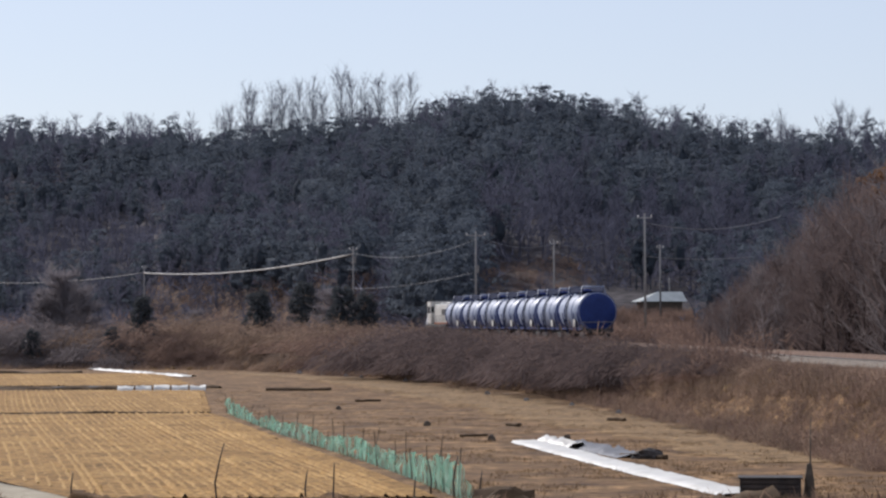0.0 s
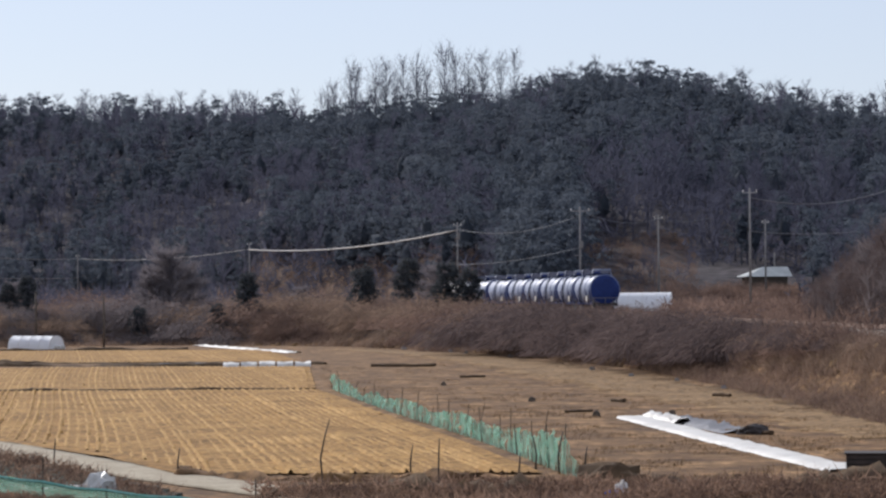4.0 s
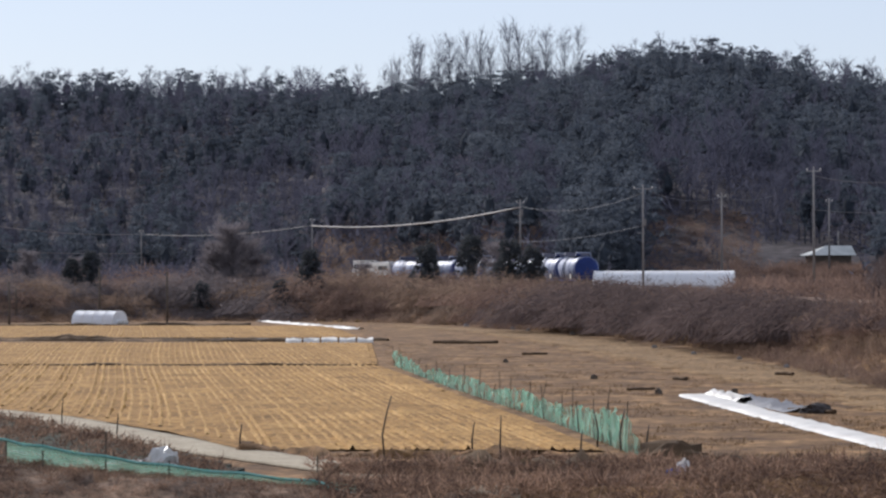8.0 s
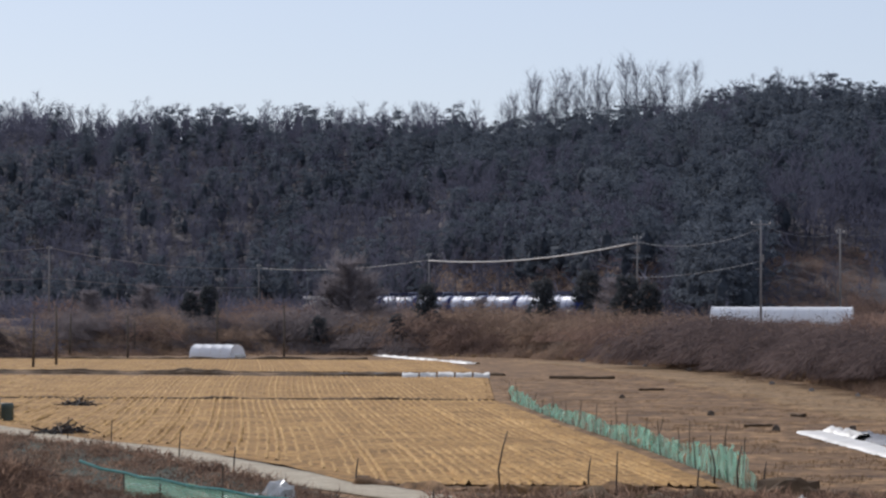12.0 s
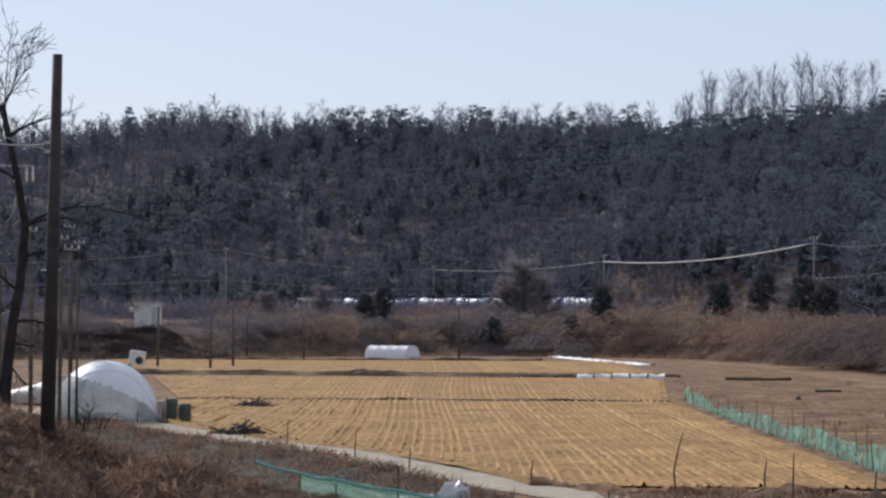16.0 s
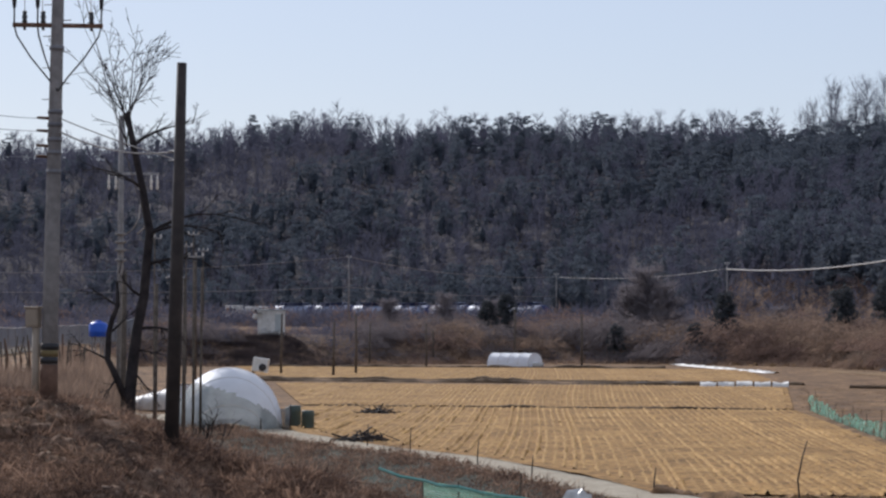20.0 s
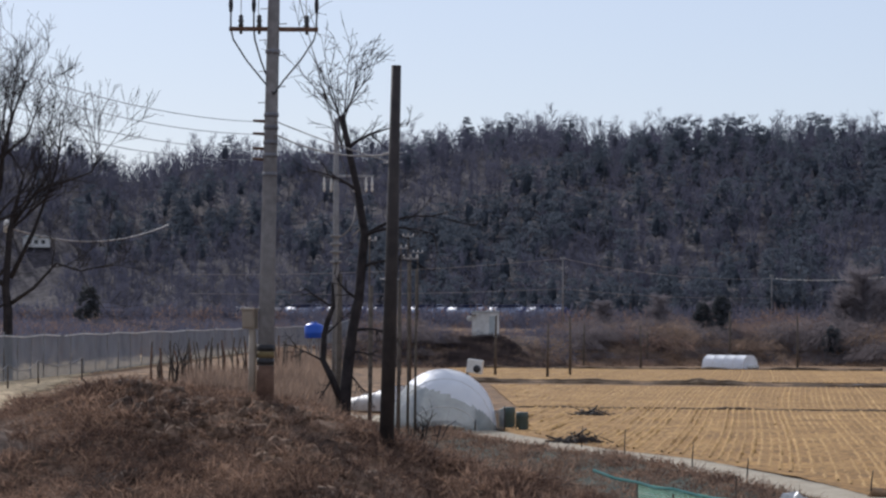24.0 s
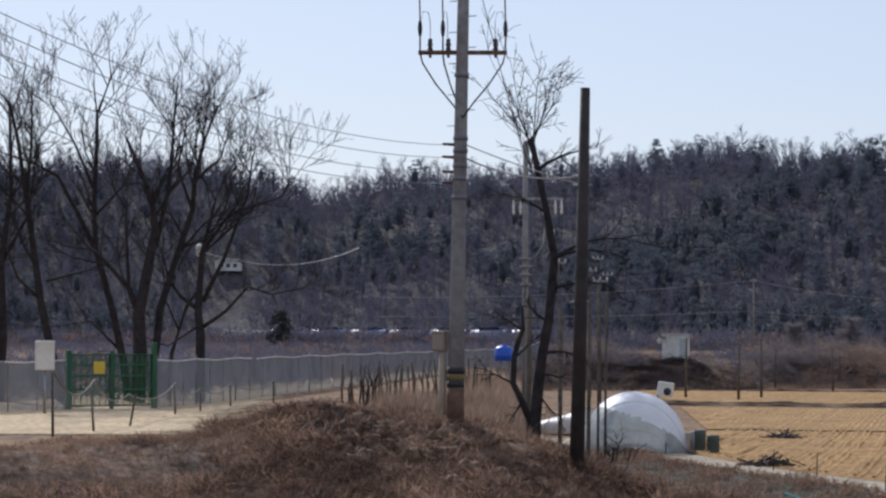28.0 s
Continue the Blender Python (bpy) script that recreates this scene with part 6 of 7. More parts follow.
for i, (az_, d_, s_) in enumerate(((-7.7, 330, 1.35), (-7.3, 333, 1.05), (-8.1, 332, 1.0), (-2.35, 308, 0.95), (-10.9, 335, 0.7), (-11.9, 330, 0.8), (-13.0, 330, 0.7), (-5.0, 325, 0.6))):
    q = polar(az_, d_)
    tagged(share("leafless_tree", GREY[i % 2], pose(q.x, q.y, gz(q.x, q.y) - 0.2, 0, 0, i * 51) @ Matrix.Diagonal((s_, s_, s_ * 0.9, 1))), "round leafless grey-brown tree on the bank", "tree", "leafless trees on the bank")


# ---- plastic tunnels, sheds and sheets ----
def tunnel(name, place, turn, width, height, length, ribs, label, category, open_end=None, material="film", sag=0.03, tilt=0.0, bars="steel"):
    """A hoop house: film over hoops. Its length runs along its x."""
    t = thing(name, pose(place[0], place[1], place[2], 0, 0, turn), label, category)
    n, m = 22, 22
    V = np.zeros((m + 1, n + 1, 3))
    for i in range(m + 1):
        x = -length / 2 + length * i / m
        pull = 1 - sag * abs(math.sin(math.pi * ribs * i / m))
        for k in range(n + 1):
            a = math.pi * k / n
            c, s_ = math.cos(a), math.sin(a)
            V[i, k] = (x, width / 2 * np.sign(c) * abs(c) ** 0.85 * pull, (height + tilt * x) * s_ ** 0.8 * pull)
    idx = np.arange((m + 1) * (n + 1)).reshape(m + 1, n + 1)
    f = np.stack([idx[:-1, :-1], idx[:-1, 1:], idx[1:, 1:], idx[1:, :-1]], -1).reshape(-1, 4)
    cover = new("cover", np_mesh("cover", V.reshape(-1, 3), f, M[material], None, True))
    cover.parent = t
    for e, i in ((-1, 0), (1, m)):
        bm = B()
        vs = [bm.verts.new(V[i, k] * np.array([1, 0.985, 0.985])) for k in range(n + 1)]
        bm.faces.new(vs if e > 0 else vs[::-1])
        part("end_wall", bm, M["film" if open_end != e else "net"], t)
    for i in range(ribs + 1):
        x = -length / 2 + length * i / ribs
        pts = [(x, width / 2 * 1.006 * math.copysign(abs(math.cos(a)) ** 0.85, math.cos(a)), (height + tilt * x) * 1.006 * math.sin(a) ** 0.8) for a in (math.pi * k / 14 for k in range(15))]
        part("hoop", tube(B(), pts, 0.018, 5), M[bars], t)
    return t


def round_greenhouse():
    """A hoop house with rounded ends: film over crossing hoops, a grey net flap along its foot."""
    q = polar(-16.26, 127)
    t = thing("plastic_greenhouse", pose(q.x, q.y, 0.0, 0, 0, 16.3), "white plastic-covered domed greenhouse beside the field", "greenhouse")

    def at(u, a, grow=1.0):
        # u: along the side to side arch 0..1, a: depth -1..1
        w = (1 - abs(a) ** 2.6) ** 0.5 if abs(a) < 1 else 0.0
        c, s_ = math.cos(math.pi * (1 - u)), math.sin(math.pi * u)
        dent = 1 - 0.012 * abs(math.sin(a * 9)) - 0.01 * noise.noise(Vector((u * 6, a * 5, 1)))
        return Vector((2.42 * c * (0.35 + 0.65 * w), 2.9 * a, 2.75 * s_ ** 0.94 * w)) * dent * grow

    n, m = 72, 60
    V = [at(i / n, -0.995 + 1.99 * k / m) for k in range(m + 1) for i in range(n + 1)]
    idx = np.arange((m + 1) * (n + 1)).reshape(m + 1, n + 1)
    f = np.stack([idx[:-1, :-1], idx[:-1, 1:], idx[1:, 1:], idx[1:, :-1]], -1).reshape(-1, 4)
    mid = np.array([tuple(v) for v in V])[f].mean(1)
    # the film is drawn up along the front: its hem falls in a curve from one side to the other
    hem = np.interp(mid[:, 0], [-2.4, -1.75, -0.46, 0.8, 1.85, 2.4], [2.2, 2.15, 1.85, 1.42, 0.8, 0.15])
    side = (mid[:, 1] < 0) & (mid[:, 2] < hem)
    for nm, keep, m_, lb in (("cover", ~side, "film", "white plastic film"), ("side_net", side, "sidefilm", "grey translucent side film")):
        ob = new(nm, np_mesh(nm, [tuple(v) for v in V], f[keep], M[m_], None, True))
        ob.parent = t
        ob["label"] = lb
    for a in (-0.93, -0.6, -0.2, 0.25, 0.7):
        part("hoop", tube(B(), [at(i / 16, a, 1.004) for i in range(17)], 0.013, 5), M["white"], t)
    for x in (-2.0, -1.2, -0.4, 0.5, 1.4):
        part("side_post", tube(B(), [(x, -2.75, 0), (x, -2.7, 0.55)], 0.025, 6), M["tarred"], t)


round_greenhouse()
tunnel("plastic_tunnel", (-45.6, 143.5, 0.1), 150, 2.2, 1.0, 3.6, 3, "low white plastic tunnel behind the greenhouse", "plastic tunnel", None, "white", 0.05, -0.2)
tunnel("plastic_tunnel", (-53.0, 288, 0.0), -22, 2.9, 1.4, 5.0, 4, "small white plastic tunnel on the far field", "plastic tunnel", None, "film", 0.02, 0.0, "white")
part("cloth_heap", box(B(), 0, 0.9, -0.5, 0.5, 0, 0.4, 0.15), M["white"], bpy.data.objects["plastic_tunnel.001"]).location = (2.4, 0, 0)
q = polar(1.1, 350)
tunnel("plastic_greenhouse", (q.x, q.y, gz(q.x, q.y)), -6, 5.0, 2.9, 17.4, 10, "long white plastic greenhouse beyond the railway", "greenhouse", None, "film", 0.02, 0.0, "white")


def shed():
    q = polar(4.42, 402)
    z = gz(q.x, q.y) + 0.2
    t = thing("shed", pose(q.x, q.y, z - 1.3, 0, 0, 12), "low shed with a pale grey-green sheet roof", "shed")
    part("wall", box(B(), -2.8, 2.8, -2, 2, 0, 2.6), M["wood"], t)
    bm = B()
    a = [bm.verts.new(v) for v in ((-3.6, -2.4, 2.5), (3.4, -2.4, 2.5), (3.4, 0, 3.9), (-0.3, 0, 3.9), (3.4, 2.4, 2.5), (-3.6, 2.4, 2.5))]
    bm.faces.new((a[0], a[1], a[2], a[3]))
    bm.faces.new((a[3], a[2], a[4], a[5]))
    bm.faces.new((a[0], a[3], a[5]))
    bm.faces.new((a[1], a[4], a[2]))
    part("roof", bm, M["tin"], t)
    part("chimney", tube(B(), [(1.6, 0.4, 3.2), (1.6, 0.4, 6.0)], 0.12, 8), M["pole"], t)


shed()


def hut():
    q = polar(-15.41, 305)
    z = gz(q.x, q.y)
    t = thing("white_hut", pose(q.x, q.y, z + 0.25, 0, 0, 15.4), "small white box hut on the dark mound", "hut")
    part("wall", box(B(), -1.48, 1.48, -1.1, 1.1, -0.4, 2.4, 0.04), M["white"], t)
    part("roof", box(B(), -1.56, 1.56, -1.2, 1.2, 2.4, 2.53, 0.03), M["tin"], t)
    part("door", box(B(), 0.4, 1.1, -1.13, -1.1, 0.1, 2.0, 0.01), M["tin"], t)
    d = part("dish", lathe(B(), [(0, 0.02), (0.05, 0.2), (0.12, 0.3), (0.14, 0.3), (0.07, 0.2), (0.03, 0.02)], 16, "y"), M["white"], t, "white dish")
    d.location = (-1.75, -0.9, 1.75)
    part("bracket", tube(B(), [(-1.48, -0.9, 1.7), (-1.75, -0.85, 1.75)], 0.03, 5), M["steel"], t)
    part("awning", box(B(), -1.75, -1.0, -1.6, -1.1, 2.1, 2.17), M["black"], t)


hut()


def lying_strip(name, pts, width, material, label, category, h=0.12, step=0.7, seed=1, crumple=0.04):
    """A sheet laid over a low bed: raised in the middle, edges on the ground, a little crumpled."""
    rng = np.random.default_rng(seed)
    P = np.array(pts, dtype=float)
    s = np.concatenate([[0], np.cumsum(np.hypot(np.diff(P[:, 0]), np.diff(P[:, 1])))])
    n = max(3, int(s[-1] / step))
    q = np.linspace(0, s[-1], n)
    x, y = np.interp(q, s, P[:, 0]), np.interp(q, s, P[:, 1])
    tx, ty = np.gradient(x), np.gradient(y)
    l = np.hypot(tx, ty)
    prof = [(-0.5, 0.01), (-0.42, 0.75), (-0.2, 1.0), (0.05, 0.9), (0.25, 1.0), (0.42, 0.75), (0.5, 0.01)]
    V = []
    for a, k in prof:
        w = a * width * (1 + rng.normal(0, 0.05, n))
        X, Y = x - ty / l * w, y + tx / l * w
        V.append(np.stack([X, Y, terrain(X, Y) + 0.015 + h * k + rng.normal(0, crumple, n) * (k > 0.5)], 1))
    V = np.stack(V, 1)
    idx = np.arange(n * len(prof)).reshape(n, len(prof))
    f = np.stack([idx[:-1, :-1], idx[:-1, 1:], idx[1:, 1:], idx[1:, :-1]], -1).reshape(-1, 4)[:, ::-1]
    ob = new(name, np_mesh(name, V.reshape(-1, 3), f, material, None, True))
    return tagged(ob, label, category)


lying_strip("plastic_sheet", [(3.4, 115.6), (5.9, 97), (8.5, 79.5)], 1.3, M["white"], "long white plastic sheet covering a raised bed", "plastic sheet", 0.1, seed=4, crumple=0.012)
lying_strip("plastic_sheet", [(4.9, 114.5), (7.0, 102)], 1.5, M["dim"], "crumpled grey mulching film beside the white sheet", "plastic film", 0.1, 0.35, 7, 0.07)
lying_strip("plastic_sheet", [(4.2, 115.3), (5.2, 109)], 0.8, M["white"], "crumpled piece of white plastic sheet on the ground", "plastic sheet", 0.2, 0.4, 9, 0.08)
lying_strip("plastic_sheet", [(-38.5, 306), (-32, 285), (-23.5, 259)], 1.3, M["white"], "long white sheet over a bed at the far field edge", "plastic sheet", 0.1, 1.2, 5, 0.06)
for i in range(5):
    x = -24.0 + i * 1.32
    lying_strip("plastic_sheet", [(x, 206.2 + i * 0.1), (x + 1.15, 206.3 + i * 0.1)], 2.4, M["white"], "white plastic cover lying over a seed bed", "plastic sheet", 0.34, 0.2, 20 + i, 0.04)["group"] = "white seed bed covers"
lying_strip("mulch_film", [(-30, 215.5), (-24.5, 215)], 1.2, M["black"], "dark mulching film on the far bed", "plastic film", 0.1, 0.5, 31)


def heap(name, x, y, r, h, material, label, category, seed=1, n=40):
    """An uneven pile."""
    rng = np.random.default_rng(seed)
    bm = B()
    bmesh.ops.create_icosphere(bm, subdivisions=3, radius=1)
    for v in bm.verts:
        k = 1 + 0.35 * noise.noise(v.co * 2.3 + Vector((seed, 0, 0))) + rng.normal(0, 0.05)
        v.co = Vector((v.co.x * r * k, v.co.y * r * 0.7 * k, max(-0.1, v.co.z * h * k)))
    ob = part(name, bm, material)
    ob.matrix_basis = pose(x, y, gz(x, y) + 0.02)
    return tagged(ob, label, category)


def brushwood(x, y, r, h, seed, label):
    rng = np.random.default_rng(seed)
    bm = B()
    for _ in range(90):
        a, k, b = rng.uniform(0, 6.28), rng.random() ** 0.5, rng.uniform(0, 6.28)
        c = Vector((math.cos(a) * r * k, math.sin(a) * r * 0.7 * k, h * (1 - k) * rng.random() + 0.05))
        d = Vector((math.cos(b), math.sin(b), rng.normal(0, 0.35))) * rng.uniform(0.2, 0.6)
        p, q_ = c - d, c + d
        p.z, q_.z = max(0.03, p.z), max(0.03, q_.z)
        tube(bm, [p, q_], [rng.uniform(0.015, 0.04), 0.01], 4)
    ob = part("brushwood", bm, M["tarred"])
    ob.location = (x, y, gz(x, y) + 0.04)
    ob["kind"] = "stuff"
    return tagged(ob, label, "branches")


heap("soil_mound", 1.6, 73.5, 1.0, 0.62, M["bund"], "dark heap of soil and dead weeds", "mound", 3)
heap("soil_mound", 2.9, 72.5, 0.7, 0.35, M["bund"], "low dark heap of soil", "mound", 5)
brushwood(-33.2, 141.2, 0.8, 0.22, 7, "small pile of cut branches on the field")
brushwood(-26.3, 109.5, 1.1, 0.4, 8, "pile of dark cut branches beside the path")
heap("cloth", -11.7, 72.5, 0.45, 0.5, M["cream"], "crumpled cream cloth lying on the bank", "cloth", 11)
heap("cloth", -12.6, 72.8, 0.7, 0.16, M["cream"], "crumpled cream cloth lying on the bank", "cloth", 12)
heap("plastic_bag", 1.55, 65.6, 0.32, 0.3, M["tankblue"], "blue and white plastic bag on the ground", "plastic bag", 13)
heap("plastic_bag", 1.7, 65.9, 0.2, 0.5, M["white"], "white plastic bag on the ground", "plastic bag", 14)
heap("log_heap", 7.4, 101.5, 0.6, 0.35, M["tarred"], "small dark heap of rotten wood", "wood heap", 15)
heap("stump", 2.0, 117.5, 0.17, 0.22, M["wood"], "dark tree stump on the bare ground", "stump", 16)
heap("stump", -0.8, 134.4, 0.17, 0.22, M["wood"], "dark tree stump on the bare ground", "stump", 17)
heap("stump", -6.0, 160, 0.16, 0.2, M["wood"], "dark tree stump on the bare ground", "stump", 18)
heap("stump", 5.2, 118.5, 0.16, 0.2, M["wood"], "dark tree stump on the bare ground", "stump", 19)
for i, (x, y, s) in enumerate(((-11.5, 267, 0.3), (-9, 258, 0.22), (-7.4, 252, 0.2), (-3.2, 235, 0.22), (3.0, 192, 0.2), (5.2, 176, 0.18), (-14, 272, 0.3), (9.5, 152, 0.16), (11.5, 137, 0.14), (13.2, 128, 0.16), (7.6, 166, 0.15))):
    heap("stone", x, y, s, s, M["pole"], "pale stone at the foot of the bank", "stone", 40 + i)["group"] = "stones along the bank"


def log(x0, y0, x1, y1, r, label="dark felled log lying on the ground"):
    z0, z1 = gz(x0, y0) + r * 0.8, gz(x1, y1) + r * 0.8
    rl = random.Random(int(x0 * 10))
    pts = [Vector((x0, y0, z0)).lerp(Vector((x1, y1, z1)), k / 8) + Vector((0, 0, rl.uniform(-0.3, 0.15) * r)) for k in range(9)]
    tagged(part("log", tube(B(), pts, [r * rl.uniform(0.6, 1.0) for _ in pts], 7), M["bund"]), label, "log", "logs")


log(-13.0, 205.2, -8.2, 204.1, 0.15, "long dark timber lying beside the field")
log(-12.2, 204.5, -9.4, 203.6, 0.12, "long dark timber lying beside the field")
log(0.7, 121.5, 1.9, 122, 0.08)
log(6.5, 103, 8.0, 100.7, 0.1)
log(3.0, 134, 3.6, 133, 0.1)
log(-5.5, 175, -4.0, 176, 0.1)
log(8.2, 140, 9.0, 139, 0.12)

crate = thing("wooden_crate", pose(9.15, 78.6, gz(9.15, 78.6), 0, 0, -6), "dark weathered wooden crate at the sheet's end", "crate")
for i in range(4):
    for y in (-0.55, 0.52):
        part("plank", box(B(), -0.85, 0.85, y, y + 0.03, 0.02 + i * 0.14, 0.14 + i * 0.14, 0.008), M["tarred"], crate)
for x in (-0.85, 0.82):
    part("side_panel", box(B(), x, x + 0.03, -0.52, 0.52, 0.02, 0.57), M["tarred"], crate)
part("lid", box(B(), -0.9, 0.9, -0.6, 0.6, 0.58, 0.62, 0.01), M["tarred"], crate)

post = thing("tall_stake", pose(10.3, 79.0, gz(10.3, 79.0)), "thin tall stake with a bundle of dry straw", "stake")
part("rod", tube(B(), [(0, 0, -0.2), (0.03, 0, 1.0), (0.05, 0, 2.3)], [0.03, 0.025, 0.015], 6), M["wood"], post)
bun = B()
for k in range(40):
    a = k * 2.4
    tube(bun, [(0.16 * math.cos(a), 0.16 * math.sin(a), 0.0), (0.12 * math.cos(a + 0.4), 0.12 * math.sin(a + 0.4), 0.5), (0.05 * math.cos(a), 0.05 * math.sin(a), 0.95)], 0.02, 4)
part("straw_bundle", bun, M["wood"], post)

# stakes along the near edge of the field
for i, (x, y, h, bend) in enumerate(((-6.1, 75.5, 1.75, 0.18), (-3.9, 79.1, 0.85, 0.05), (-2.9, 73.6, 1.3, 0.02), (-14.7, 82.8, 0.9, 0.03), (-10.5, 79.0, 0.8, 0.04), (-0.8, 76, 0.8, 0.03), (1.0, 77, 0.9, 0.05), (-22.5, 101, 1.0, 0.02), (-18.3, 92.6, 0.9, 0.03), (-25.2, 105.5, 0.9, 0.03), (0.3, 79.5, 1.2, 0.1), (-0.4, 81, 1.1, -0.1))):
    z = gz(x, y)
    tagged(part("thin_stake", tube(B(), [(x, y, z - 0.15), (x - bend * 0.4, y, z + h * 0.4), (x + bend * 0.3, y, z + h * 0.75), (x + bend, y, z + h)], [0.03, 0.026, 0.022, 0.014], 6), M["tarred"]), "thin bent wooden stake at the field edge", "stake", "field edge stakes")


# ---- nets and fences ----
def net_panel(bm, a, b, h0, h1, sag=0.2, n=8, wave=0.0, rng=None, rows=3, foot=0.0):
    """A hanging net between two posts with a sagging upper edge."""
    a, b = Vector(a), Vector(b)
    side = (b - a).cross(Vector((0, 0, 1))).normalized()
    grid = []
    for i in range(n + 1):
        k = i / n
        p = a.lerp(b, k)
        h = (h0 + (h1 - h0) * k) * (1 - sag * 4 * k * (1 - k))
        col = []
        for j in range(rows + 1):
            off = side * (wave * (rng.normal() if rng is not None else 0) * (j > 0))
            col.append(bm.verts.new(p + Vector((0, 0, foot + (h - foot) * j / rows)) + off))
        grid.append(col)
    for i in range(n):
        for j in range(rows):
            bm.faces.new((grid[i][j], grid[i + 1][j], grid[i + 1][j + 1], grid[i][j + 1])).smooth = True


def green_net():
    rng = np.random.default_rng(9)
    t = thing("green_net_fence", Matrix(), "sagging green mesh net fence on thin stakes", "net fence")
    line = [(-11.9, 154.0), (-11.0, 148), (-9.9, 141.5), (-9.0, 135.5), (-8.0, 129.5), (-7.2, 124.5), (-6.3, 119.5), (-5.4, 114.5), (-4.6, 110), (-3.8, 105.5), (-3.0, 101.2), (-2.3, 97), (-1.6, 92.8), (-1.0, 89), (-0.5, 85.5), (0.0, 82), (0.4, 79.3)]
    hs = [0.9, 0.85, 0.65, 0.3, 0.8, 0.55, 0.8, 0.85, 0.6, 0.8, 0.85, 0.8, 0.7, 0.9, 0.95, 1.1, 1.1]
    for i, ((x, y), h) in enumerate(zip(line, hs)):
        lean = rng.normal(0, 0.12)
        part("stake", tube(B(), [(x, y, gz(x, y) - 0.2), (x + lean, y, gz(x, y) + h + rng.uniform(0.05, 0.45))], [0.022, 0.016], 5), M["wood"], t)
        if i:
            bm = B()
            (x0, y0) = line[i - 1]
            m = 3
            for k in range(m):
                a, b = k / m, (k + 1) / m
                ha, hb = hs[i - 1] + (h - hs[i - 1]) * a, hs[i - 1] + (h - hs[i - 1]) * b
                net_panel(bm, (x0 + (x - x0) * a, y0 + (y - y0) * a, gz(x0, y0)), (x0 + (x - x0) * b, y0 + (y - y0) * b, gz(x, y)), ha * rng.uniform(0.8, 1.05), hb * rng.uniform(0.8, 1.05), rng.uniform(0.02, 0.12), 6, 0.07, rng)
            part("net", bm, M["green"], t)
            if i % 2 and i > 8:
                k = rng.uniform(0.3, 0.7)
                xm, ym = x0 + (x - x0) * k, y0 + (y - y0) * k
                part("stake", tube(B(), [(xm, ym, gz(xm, ym) - 0.2), (xm + rng.normal(0, 0.15), ym, gz(xm, ym) + h + 0.5)], [0.02, 0.012], 5), M["wood"], t)
    bm = B()
    net_panel(bm, (0.4, 79.3, gz(0.4, 79.3)), (0.95, 76.9, gz(0.95, 76.9)), 1.2, 0.1, 0.1, 8, 0.03, rng)
    part("net", bm, M["green"], t)


green_net()


def low_net():
    """Green netting on the crest of the near bank: an edge rope on short stakes and a skirt behind it."""
    rng = np.random.default_rng(14)
    t = thing("green_net", Matrix(), "low green netting stretched along the near bank", "net fence")
    line = [polar(az, d, z) for az, d, z in ((-13.2, 62.4, 1.66), (-12.3, 62, 1.42), (-11.57, 61.6, 1.30), (-10.3, 61, 1.1), (-9.02, 60.5, 0.93), (-7.5, 60, 0.78), (-6.0, 59.5, 0.64), (-5.2, 59, 0.4))]
    for i in range(1, len(line)):
        p, q = line[i - 1], line[i]
        m = p.lerp(q, 0.5)
        part("edge_rope", tube(B(), [p, (m.x, m.y, m.z - 0.05), q], 0.035, 5), M["rope"], t)
        g = gz(q.x, q.y)
        part("stake", tube(B(), [(q.x, q.y, g - 0.1), (q.x, q.y, max(g, q.z) + (0.55 if i % 3 == 0 else 0.1))], 0.018, 5), M["wood"], t)
        if i < 2:
            continue
        for name, reach, drop in (("net", 0.1, 0.1), ("net_skirt", 3.2, None)):
            bm = B()
            vs = []
            for k in range(7):
                a = p.lerp(q, k / 6)
                row = []
                for j in range(5):
                    f = j / 4
                    out = Vector((a.x, a.y, 0)).normalized() * reach * f * (-1 if drop else 1)
                    x, y = a.x + out.x, a.y + out.y
                    z = a.z - 0.03 - drop * f if drop else max(a.z - 0.02 - 0.22 * f * reach, gz(x, y) + 0.05)
                    row.append(bm.verts.new((x, y, z + 0.04 * rng.random())))
                vs.append(row)
            for k in range(6):
                for j in range(4):
                    bm.faces.new((vs[k][j], vs[k][j + 1], vs[k + 1][j + 1], vs[k + 1][j]))
            part(name, bm, M["green"], t)


low_net()


def greenhouse_fence():
    t = thing("net_fence", Matrix(), "low grey-green net fence before the greenhouse", "net fence")
    line = [(-43.5, 138), (-41, 134), (-38.8, 131), (-36.5, 127.5), (-34.4, 124), (-32.4, 120.8)]
    for i, (x, y) in enumerate(line):
        part("post", tube(B(), [(x, y, -0.1), (x, y, 1.15)], 0.03, 6), M["tarred"], t)
        if i:
            bm = B()
            net_panel(bm, (*line[i - 1], 0.02), (x, y, 0.02), 0.95, 0.95, 0.08, 6)
            part("net", bm, M["net"], t)


greenhouse_fence()
for x, y, h in ((-31.8, 121.6, 0.85), (-33.0, 123.8, 1.0), (-33.3, 124.3, 0.9)):
    tagged(part("barrel", lathe(B(), [(0, 0.02), (0, 0.27), (0.05, 0.29), (h * 0.33, 0.28), (h * 0.36, 0.3), (h * 0.66, 0.28), (h * 0.69, 0.3), (h - 0.04, 0.28), (h, 0.26), (h, 0.02)], 16, "z"), M["drum"]), "dark green plastic barrel beside the greenhouse", "barrel", "barrels").location = (x, y, gz(x, y))

